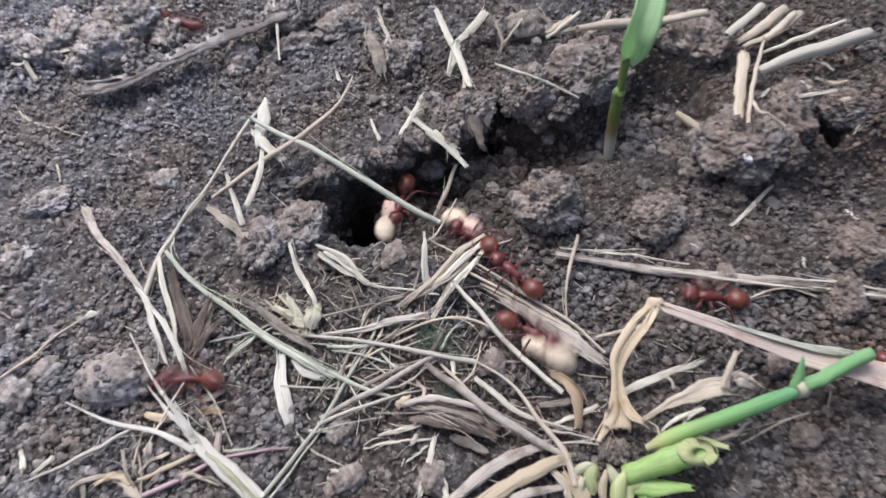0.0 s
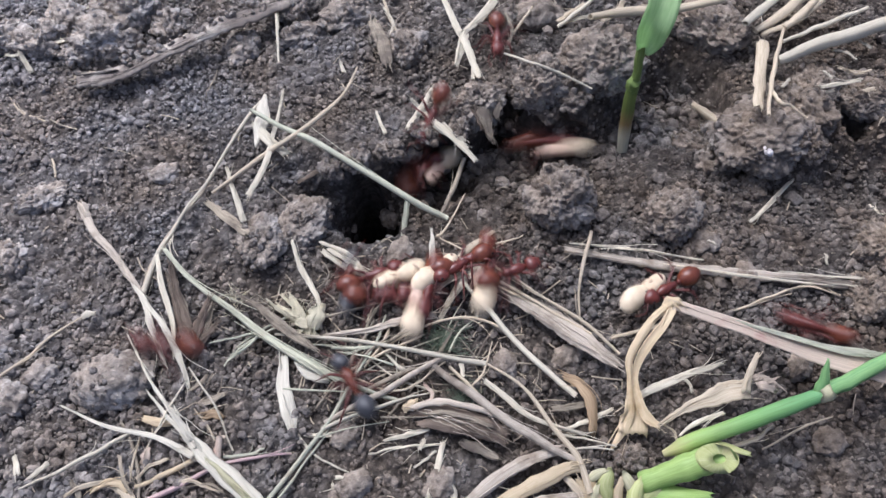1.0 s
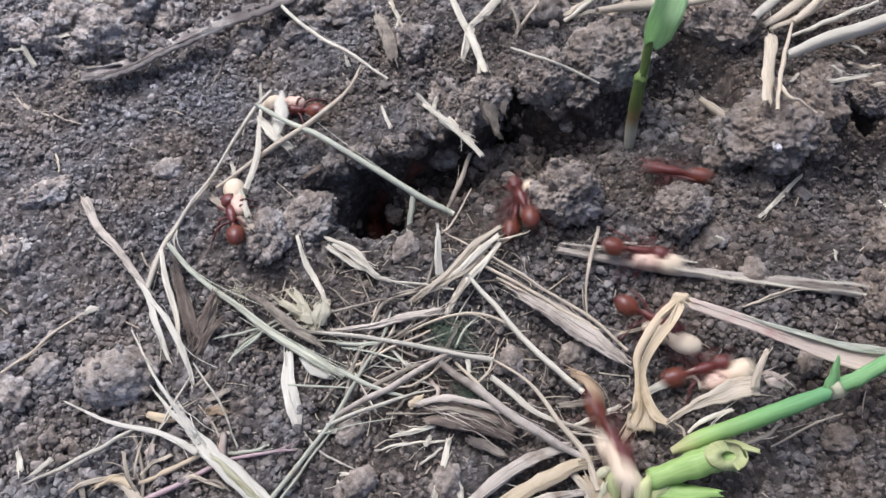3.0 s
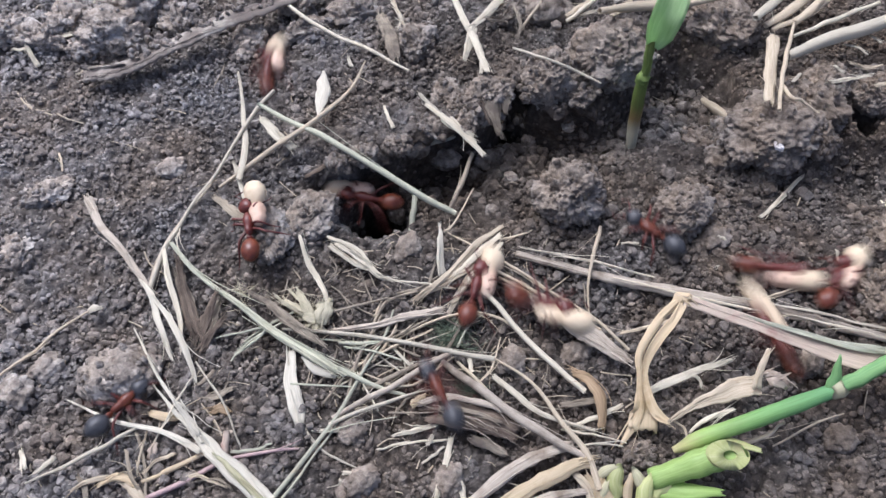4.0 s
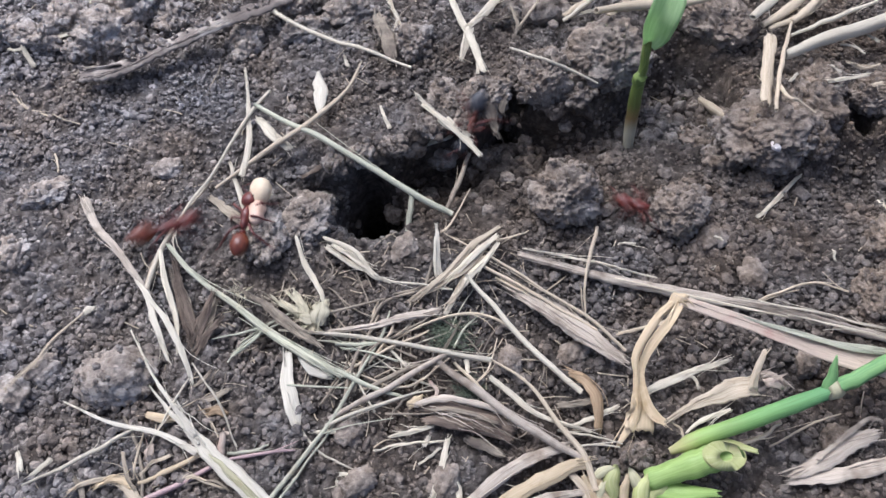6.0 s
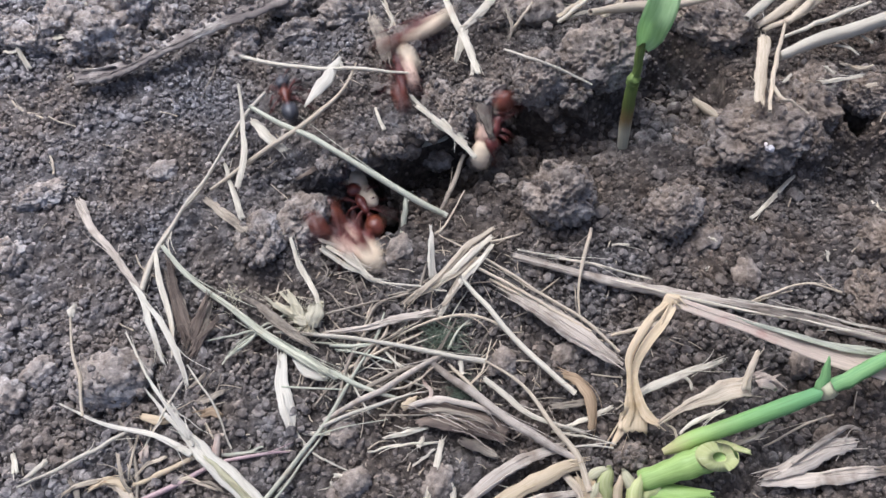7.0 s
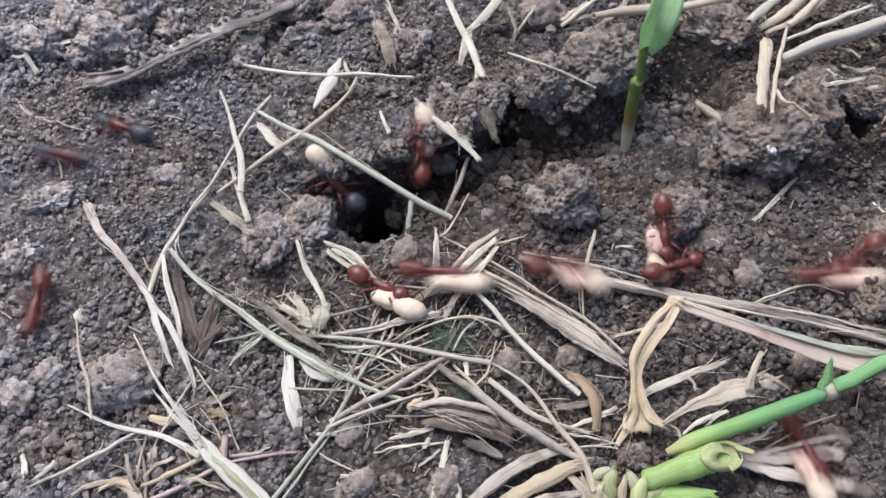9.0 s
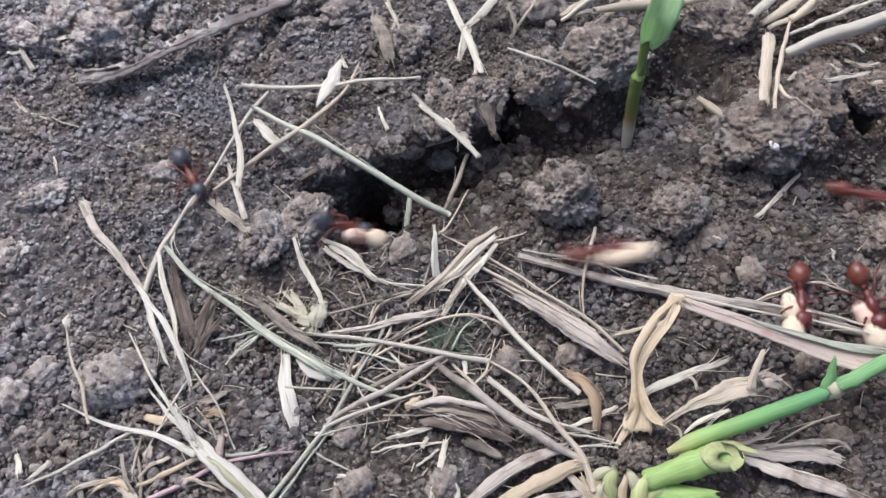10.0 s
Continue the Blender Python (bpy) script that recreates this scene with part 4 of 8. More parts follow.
for bit, wide in (([(-16.0, -8.9, 1.3), (-18.4, -9.4, 1.2), (-20.9, -9.8, 0.8)], [0.25, 0.22, 0.12]), ([(-16.3, -9.3, 1.2), (-17.7, -10.6, 1.0), (-19.4, -11.9, 0.5)], [0.25, 0.25, 0.14]), ([(-9.6, -10.4, 1.0), (-7.2, -10.6, 1.2), (-4.9, -10.2, 1.2)], [0.3, 0.35, 0.3])):
    stalk("dry_grass", "short pale side stem", "dry grass", bit, wide, OLIVE)
stalk("dry_grass", "thin wiry stem among blades", "dry grass", [(-25.7, 1.4, 1.6), (-25.7, -0.3, 1.7), (-24.7, -2.4, 1.2)], [0.14, 0.14, 0.09], PALE)

# ---- the split straw at the near left ----
fan = group_of("split_straw", "yellowish straw split into a fan of bleached strands", "straw", (-17.5, -21.1, 0.1))
sub(fan, "straw_base", strip([(-22.1, -17.8, 0.8), (-20.0, -20.0, 0.9), (-17.2, -22.3, 0.7), (-14.4, -24.8, 0.1)], [0.81, 1.38, 1.71, 1.62], IVORY, thick=0.3, curl=0.4, fold=0.1, seed=501, fibres=6), "thick yellowish straw base")
sub(fan, "straw_base", strip([(-19.7, -20.4, 1.0), (-17.6, -22.1, 0.9), (-14.6, -24.8, 0.4)], [0.32, 0.56, 0.72], CREAM, thick=0.2, curl=0.4, seed=502), "yellow inner straw")
for i, (strand, wide) in enumerate((
        ([(-33.3, -15.6, 0.4), (-28.7, -17.6, 0.7), (-24.0, -18.7, 0.8), (-20.6, -20.3, 0.7)], [0.15, 0.33, 0.51, 0.66]),
        ([(-28.5, -8.9, 1.0), (-26.3, -12.3, 1.2), (-23.8, -15.7, 1.2), (-21.3, -18.8, 0.8)], [0.11, 0.23, 0.30, 0.45]),
        ([(-25.9, -14.2, 0.7), (-23.8, -16.4, 0.9), (-21.2, -18.8, 0.9)], [0.11, 0.37, 0.59]),
        ([(-25.4, -13.7, 0.9), (-23.6, -16.0, 1.1), (-20.9, -19.0, 1.0)], [0.11, 0.33, 0.52]),
        ([(-24.5, -14.7, 0.7), (-23.0, -16.6, 0.9), (-20.5, -19.6, 1.0)], [0.11, 0.30, 0.48]),
        ([(-23.4, -15.3, 0.8), (-22.1, -17.4, 1.0), (-19.8, -20.1, 0.9)], [0.07, 0.26, 0.37]))):
    sub(fan, "strand", strip(strand, wide, IVORY, seed=510 + i))
stalk("straw", "brown stub of straw beside the fan", "straw", [(-18.8, -21.0, 0.0), (-18.8, -19.7, 0.4), (-18.8, -18.5, 0.6)], [0.62, 0.66, 0.58], ROSE)
leaf("dead_leaf", "brownish scrap of leaf on coarse crumbs", "dead leaf", [(-25.4, -20.9, -0.1), (-25.0, -20.1, 0.3), (-25.1, -19.2, 0.0)], [0.58, 0.87, 0.51], ROSE)
stalk("straw", "thin bowed straw beside the fan", "straw", [(-22.5, -12.1, 0.8), (-20.3, -14.7, 1.3), (-18.8, -16.9, 1.0), (-17.5, -19.7, 0.4)], [0.15, 0.19, 0.19, 0.11], PALE)
stalk("straw", "thin straw standing up from the fan", "straw", [(-25.4, -20.2, -0.3), (-23.8, -16.6, 0.9), (-22.1, -13.7, 1.5)], [0.15, 0.22, 0.15], PALE)
stalk("straw", "pale straw lying on coarse crumbs", "straw", [(-35.4, -22.7, -0.2), (-32.5, -21.5, 0.1), (-30.1, -20.2, 0.3), (-28.1, -19.1, 0.5), (-26.6, -18.1, 0.4)], [0.18, 0.36, 0.40, 0.40, 0.29], PALE)
leaf("straw_chip", "pale chaff scale on coarse crumbs", "chaff", [(-34.9, -22.1, -0.1), (-33.2, -20.5, 0.3)], [0.33, 0.61], PALE)
stalk("straw", "pale straw under the fan", "straw", [(-25.5, -22.7, -0.2), (-23.0, -21.5, 0.1), (-20.4, -20.2, 0.2)], [0.36, 0.50, 0.43], TAN)
stalk("straw", "purplish dry straw under the fan", "straw", [(-25.0, -24.0, -0.3), (-21.7, -22.5, -0.1), (-18.5, -20.8, 0.1), (-15.2, -20.2, 0.2), (-12.5, -19.8, 0.0)], [0.50, 0.50, 0.32, 0.29, 0.22], PLUM)
stalk("dry_grass", "short green-grey stem under the fan", "dry grass", [(-18.3, -20.1, 0.1), (-16.1, -20.0, 0.3), (-14.9, -19.4, 0.2)], [0.29, 0.33, 0.16], OLIVE)
stalk("straw", "grey bent stem under the fan", "straw", [(-27.8, -16.8, -0.1), (-26.2, -19.4, 0.2), (-25.3, -21.8, 0.0), (-25.1, -23.8, -0.4)], [0.22, 0.33, 0.29, 0.29], GREY)
leaf("dead_leaf", "curled tan leaf scraps at the near edge", "dead leaf", [(-31.6, -23.4, -0.4), (-29.7, -22.5, 0.1), (-26.2, -22.2, 0.1)], [0.32, 0.49, 0.32], STRAW)
leaf("dead_leaf", "curled tan leaf scraps at the near edge", "dead leaf", [(-31.1, -22.0, -0.1), (-30.4, -23.1, -0.2), (-30.0, -24.5, -0.5)], [0.32, 0.57, 0.49], GREY)
leaf("dead_leaf", "curled tan leaf scraps at the near edge", "dead leaf", [(-27.7, -22.2, -0.2), (-26.1, -23.3, 0.0), (-24.7, -24.5, -0.4)], [0.65, 0.97, 0.73], STRAW)
leaf("dead_leaf", "thin curled grey leaf on soil", "dead leaf", [(-21.7, -22.5, -0.3), (-19.2, -22.5, 0.1), (-17.8, -23.2, -0.4)], [0.16, 0.28, 0.16], GREY)
leaf("dead_leaf", "small mustard-coloured leaf scrap", "dead leaf", [(-26.1, -16.6, 0.2), (-24.5, -17.1, 0.5), (-23.1, -17.1, 0.2)], [0.52, 0.89, 0.45], TAN)
for bit, wide, mat in (([(-21.4, -15.6, 0.5), (-19.8, -15.2, 0.9), (-18.3, -14.4, 0.6)], [0.4, 0.8, 0.3], GREY), ([(-20.7, -16.8, 0.4), (-19.5, -16.5, 0.8), (-18.4, -17.1, 0.4)], [0.5, 0.9, 0.5], BROWN), ([(-22.2, -14.3, 0.4), (-21.1, -13.8, 0.8), (-20.5, -12.7, 0.9)], [0.3, 0.6, 0.2], GREY),
                       ([(-25.6, -22.0, 0.0), (-24.5, -20.9, 0.3), (-22.8, -20.2, 0.3)], [0.3, 0.4, 0.3], STRAW), ([(-29.6, -23.2, -0.1), (-27.7, -22.3, 0.3), (-25.6, -23.1, 0.0)], [0.3, 0.7, 0.5], TAN), ([(-22.5, -22.9, -0.1), (-21.0, -22.2, 0.3), (-18.2, -23.2, -0.1)], [0.25, 0.45, 0.2], STRAW),
                       ([(-27.5, -19.8, 0.1), (-26.6, -21.7, 0.4), (-25.6, -23.4, 0.0)], [0.3, 0.35, 0.3], GREY), ([(-25.7, -18.4, 0.3), (-25.9, -20.5, 0.5), (-25.9, -22.3, 0.2)], [0.15, 0.22, 0.15], STRAW)):
    leaf("dead_leaf", "small torn scrap of brown leaf on crumbs", "dead leaf", bit, wide, mat, rag=1.2, rough=0.08)
leaf("straw_chip", "orange-brown bud scale under the fan", "chaff", [(-18.7, -18.1, 0.1), (-18.6, -20.1, 0.1)], [0.44, 0.55], ROSE)
stalk("straw", "thin stray straw among the blades", "straw", [(-22.0, -15.1, 0.2), (-19.5, -18.2, 0.4), (-18.6, -20.1, 0.1)], [0.11, 0.18, 0.18], STRAW)
stalk("straw", "thin stray straw among the blades", "straw", [(-20.2, -16.0, -0.1), (-19.4, -14.7, 0.6), (-19.0, -13.0, 1.0)], [0.11, 0.15, 0.08], GREY)
stalk("straw", "thin stray straw among the blades", "straw", [(-22.2, -15.8, -0.1), (-20.8, -14.4, 0.5), (-20.1, -12.7, 1.0)], [0.11, 0.15, 0.08], GREY)
leaf("straw_chip", "pale chaff scale at the near edge", "chaff", [(-36.5, -19.8, -0.2), (-35.7, -21.7, -0.1)], [0.33, 0.74], PALE)

# ---- the litter before the nest hole ----
leaf("dead_leaf", "bleached white leaf standing on end", "dead leaf", [(-13.9, -10.6, 0.9), (-13.6, -14.3, 0.9), (-12.9, -16.5, 0.5), (-12.6, -18.2, 0.0)], [0.68, 1.28, 1.45, 0.51], IVORY, curl=0.08, jag=0.4, fibres=1)
stalk("straw", "thin curved straw tip on crumbs", "straw", [(-12.7, -17.1, 0.0), (-10.9, -19.6, -0.1), (-8.9, -20.8, -0.1), (-7.5, -21.4, -0.3)], [0.25, 0.21, 0.21, 0.12], PALE)
leaf("seed_husk", "translucent white seed husk", "seed husk", [(-13.0, -11.1, 0.7), (-11.3, -12.6, 0.9), (-9.3, -13.2, 0.5)], [0.52, 1.48, 0.96], IVORY, curl=0.3, jag=0.4, fibres=1)
stalk("straw", "long bleached straw widening to a torn end", "straw", [(-14.9, -9.1, 1.2), (-10.0, -9.5, 1.3), (-4.8, -10.3, 1.5), (0.3, -11.4, 1.3), (4.5, -11.9, 0.8)], [0.23, 0.35, 0.39, 0.43, 0.54], PALE)
leaf("straw_chip", "pale torn straw tip in the tangle", "straw", [(2.2, -11.8, 1.1), (2.5, -13.3, 0.7)], [0.54, 0.31], PALE)
leaf("dead_leaf", "dry folded grass blade in the tangle", "dead leaf", [(-10.5, -9.1, 1.0), (-6.9, -8.9, 1.4), (-3.8, -8.1, 1.6), (0.1, -7.2, 1.5)], [0.36, 0.62, 0.89, 0.62], BARK, rough=0.08, fibres=6)
stalk("dry_grass", "curved thin grass stem in the tangle", "dry grass", [(-4.3, -10.0, 0.8), (-1.2, -8.4, 1.3), (2.4, -7.6, 1.5), (5.0, -8.1, 1.4), (6.8, -9.4, 0.9)], [0.16, 0.24, 0.27, 0.27, 0.20], STRAW)
stalk("dry_grass", "grey-green grass stem on the soil", "dry grass", [(-14.4, -24.1, -0.2), (-11.8, -20.6, 0.1), (-9.3, -17.0, 0.6), (-7.2, -13.0, 1.0), (-5.3, -9.6, 1.3), (-4.7, -7.1, 1.1)], [0.46, 0.42, 0.36, 0.3, 0.25, 0.18], OLIVE)
stalk("dry_grass", "thin grey-green stem beside another", "dry grass", [(-13.8, -24.3, -0.2), (-10.9, -20.1, 0.0), (-8.5, -16.3, 0.4)], [0.26, 0.22, 0.15], OLIVE)
stalk("dry_grass", "straw-coloured stem over the litter", "dry grass", [(-9.8, -17.3, 0.4), (-6.6, -15.6, 0.9), (-3.2, -13.7, 1.2), (0.8, -11.3, 1.2)], [0.45, 0.53, 0.60, 0.38], BARK, fibres=6)
stalk("dry_grass", "thin straw over the litter", "dry grass", [(-10.1, -17.8, 0.4), (-5.1, -15.9, 0.8), (-0.9, -14.7, 0.7)], [0.37, 0.34, 0.15], PALE)
stalk("dry_grass", "thin stem through the tangle", "dry grass", [(-7.7, -14.6, 0.4), (-6.8, -11.7, 1.1), (-4.3, -9.3, 1.4)], [0.31, 0.35, 0.19], GREY)
stalk("dry_grass", "thin bowed stem in the tangle", "dry grass", [(-7.3, -13.2, 0.8), (-4.2, -14.5, 0.9), (-1.7, -13.9, 1.1), (0.8, -11.7, 1.1)], [0.15, 0.23, 0.23, 0.11], STRAW)
for bit in ([(-11.4, 0.6, 1.5), (-8.3, -1.0, 1.4), (-6.5, -3.5, 1.4), (-4.7, -4.3, 1.4)], [(-11.3, -0.1, 1.2), (-8.8, -2.0, 1.3), (-6.5, -3.3, 1.3)], [(-10.6, 0.0, 1.4), (-7.7, -2.2, 1.6), (-6.0, -3.8, 1.4)]):
    leaf("straw_sliver", "pale sliver of straw on the hole's rim", "straw", bit, [0.44, 0.62, 0.31], PALE)
stalk("straw", "thin pale straw thread in the tangle", "straw", [(-5.5, -4.0, 1.3), (-2.3, -4.7, 1.7), (1.1, -5.2, 1.6)], [0.20, 0.20, 0.16], PALE)
leaf("dead_leaf", "bleached narrow leaf hanging on the rim", "dead leaf", [(-13.9, 0.3, 2.3), (-12.8, -2.6, 1.4), (-11.3, -5.2, 1.1), (-10.7, -8.5, 0.8)], [0.28, 0.55, 0.46, 0.18], PALE)
stalk("root_thread", "thin root thread in the soil", "root", [(-8.4, -1.9, 0.4), (-7.4, -4.6, 0.7), (-6.6, -6.4, 0.4)], [0.16, 0.16, 0.12], GREY)
stalk("root_thread", "thin curled root thread on the rim", "root", [(-11.4, -0.8, 1.0), (-10.3, -2.9, 0.9), (-11.7, -4.5, 0.9)], [0.12, 0.12, 0.08], GREY)
stalk("root_thread", "thin root thread in the soil", "root", [(-10.7, -4.4, 0.4), (-8.1, -6.7, 0.7), (-5.7, -7.9, 0.7)], [0.12, 0.16, 0.12], GREY)
leaf("dead_leaf", "white upright leaf blade at the hole's rim", "dead leaf", [(-0.5, 1.8, 2.1), (-0.4, -0.6, 2.2), (-0.2, -3.9, 1.4)], [0.14, 0.61, 0.88], IVORY)
for i, bit in enumerate(([(5.7, 1.5, 2.1), (3.0, -1.0, 2.7), (-0.1, -4.4, 2.2), (-3.0, -6.1, 0.9)], [(5.5, 0.5, 2.3), (2.7, -2.5, 2.8), (0.3, -4.7, 2.0)], [(4.6, -0.6, 2.3), (1.9, -3.7, 2.4), (-1.8, -5.5, 1.3)], [(5.5, -0.4, 2.1), (3.5, -3.2, 2.5), (1.5, -5.5, 1.7), (0.1, -7.6, 0.9)], [(4.1, -1.8, 2.2), (2.2, -4.3, 2.1), (0.6, -6.7, 1.3)])):
    leaf("straw", "pale straw in the heap before the hole", "straw", bit, [0.37, 0.68, 0.62, 0.50], PALE if i % 2 else STRAW)
stalk("root_thread", "thin pale stem rising from the heap", "dry grass", [(-0.1, 0.9, 1.8), (0.9, 1.8, 1.9), (2.9, 6.6, 0.9)], [0.27, 0.22, 0.14], STRAW)
stalk("root_thread", "thin stem rising from the heap", "dry grass", [(5.2, -0.1, 2.0), (6.8, -0.0, 2.5), (8.4, 0.8, 2.2)], [0.21, 0.21, 0.12], STRAW)
stalk("straw", "thin straw beside the heap", "straw", [(0.1, 1.5, 1.0), (2.5, -0.5, 1.8), (5.2, -1.6, 1.8)], [0.12, 0.17, 0.12], STRAW)
stalk("straw", "straight pale straw before the nest hole", "straw", [(2.3, -3.9, 2.1), (5.7, -8.1, 1.6), (8.9, -11.7, 1.1), (12.4, -14.9, 0.6)], [0.39, 0.55, 0.55, 0.51], PALE)
leaf("dead_leaf", "weathered ragged grass leaf", "dead leaf", [(5.7, -4.0, 1.5), (9.2, -6.5, 1.5), (13.1, -9.5, 1.4), (16.8, -12.2, 0.8)], [1.07, 1.70, 2.05, 0.80], BARK, rag=1.4, thick=0.3, rough=0.04, fibres=8)
stalk("straw", "thin straw running to the ragged leaf", "straw", [(3.9, -2.9, 2.2), (7.7, -5.2, 1.8), (11.2, -7.4, 1.5), (14.2, -9.2, 1.2)], [0.28, 0.32, 0.32, 0.24], STRAW)
stalk("straw", "thin straw running to the ragged leaf", "straw", [(4.5, -2.0, 2.3), (8.7, -4.9, 2.1), (13.7, -8.3, 1.5), (16.6, -11.1, 1.0)], [0.24, 0.28, 0.32, 0.28], STRAW)
stalk("straw", "short thin piece of dry straw", "straw", [(5.1, -4.0, 1.7), (6.9, -5.1, 1.6), (8.5, -5.8, 1.3)], [0.24, 0.32, 0.28], STRAW)
husk = group_of("husk", "dark curled husk of a dead leaf, frayed to fibres", "dead leaf", (2.0, -17.0, 0.2))
for i, (bit, wide, mat) in enumerate((
        ([(-2.7, -16.2, 0.6), (0.2, -16.3, 1.0), (3.9, -17.4, 0.9), (6.8, -18.4, 0.3)], [1.0, 1.7, 1.8, 0.7], HUSK), ([(-1.9, -17.3, 0.5), (1.2, -17.6, 0.8), (4.3, -18.2, 0.6), (6.6, -19.2, 0.1)], [0.7, 1.3, 1.4, 0.6], HUSK),
        ([(-2.6, -16.3, 1.0), (0.1, -15.7, 1.6), (2.9, -16.2, 1.6), (6.4, -17.3, 0.9)], [0.5, 0.7, 0.6, 0.3], BARK), ([(-1.2, -16.6, 1.2), (1.8, -16.7, 1.3), (5.2, -17.9, 0.9)], [0.3, 0.5, 0.3], GREY),
        ([(1.7, -18.8, 0.3), (3.6, -19.5, 0.5), (5.8, -20.5, 0.1)], [0.6, 1.0, 0.5], GREY), ([(-3.2, -16.4, 0.8), (-2.4, -15.8, 1.1), (-1.4, -15.6, 1.3)], [0.8, 0.9, 0.5], TAN))):
    sub(husk, "husk_layer", strip(bit, wide, mat, seed=650 + i, thick=0.2, curl=0.5, rag=1.3, rough=0.1, fibres=0))
torn = np.random.RandomState(657)
for i in range(14):
    f, u = torn.uniform(0.1, 0.9), torn.uniform(-1, 1)
    c = np.array([-2.4 + 8.6 * f, -16.5 - 2.0 * f + u, 1.25 - 0.5 * abs(u)])
    sub(husk, "fibre", cane([c - (1.6, -0.4, -0.1), c + torn.normal(0, 0.1, 3), c + (1.7, -0.7 + 0.5 * torn.normal(), 0.1)], [0.07, 0.12, 0.06], GREY if i % 3 else BARK, seed=660 + i, sides=5))
stalk("straw", "long straw-coloured stem over the husk", "straw", [(-0.3, -12.2, 1.0), (3.3, -15.1, 1.5), (7.1, -18.0, 1.3), (11.8, -20.7, 0.7)], [0.59, 0.75, 0.75, 0.59], BARK, fibres=7)
leaf("straw", "bleached split straw beside the husk", "straw", [(4.2, -13.4, 0.9), (6.7, -15.6, 1.0), (8.8, -17.2, 1.0), (13.0, -18.4, 0.6)], [0.50, 0.55, 0.42, 0.25], PALE)
stalk("straw", "thin straw bent over the husk", "straw", [(4.5, -11.9, 1.0), (7.7, -14.4, 1.3), (10.0, -17.8, 1.3), (12.0, -20.3, 0.9), (12.9, -23.4, 0.4)], [0.19, 0.29, 0.44, 0.58, 0.53], STRAW)
stalk("root_thread", "fine grey root thread in soil", "root", [(7.3, -10.3, 0.5), (9.2, -12.0, 0.6), (8.6, -14.6, 0.2)], [0.12, 0.12, 0.08], GREY)
for bit, wide in (([(-11.6, -18.2, -0.1), (-9.0, -18.1, 0.1), (-7.4, -17.7, 0.1)], [0.29, 0.54, 0.54]), ([(-4.7, -18.7, 0.0), (-2.6, -18.3, 0.2), (-0.6, -17.7, 0.2)], [0.25, 0.50, 0.37]), ([(-8.7, -21.8, -0.3), (-5.7, -22.2, -0.3)], [0.37, 0.46]),
                  ([(0.6, -18.7, 0.0), (0.0, -21.3, 0.0), (-0.8, -24.3, -0.3)], [0.53, 0.57, 0.41]), ([(1.1, -21.9, -0.2), (1.3, -23.0, -0.2), (1.6, -24.5, -0.4)], [0.37, 0.90, 0.66]), ([(-5.8, -19.9, -0.1), (-3.4, -19.3, 0.0), (0.3, -19.1, 0.0)], [0.16, 0.25, 0.20]),
                  ([(-2.0, -21.0, -0.4), (0.0, -19.6, -0.1)], [0.21, 0.25]), ([(-8.9, -22.3, -0.4), (-8.4, -24.0, -0.6)], [0.21, 0.25]), ([(-1.6, -19.6, 0.2), (-1.0, -18.6, 0.2)], [0.49, 0.37])):
    leaf("straw_chip", "short chip of pale straw on dark crumbs", "straw", bit, wide, PALE)
leaf("straw_chip", "pinkish sliver of chaff on the litter", "chaff", [(-1.2, -13.6, 0.8), (-0.4, -14.8, 0.8), (-0.8, -15.5, 0.6)], [0.19, 0.38, 0.23], ROSE)

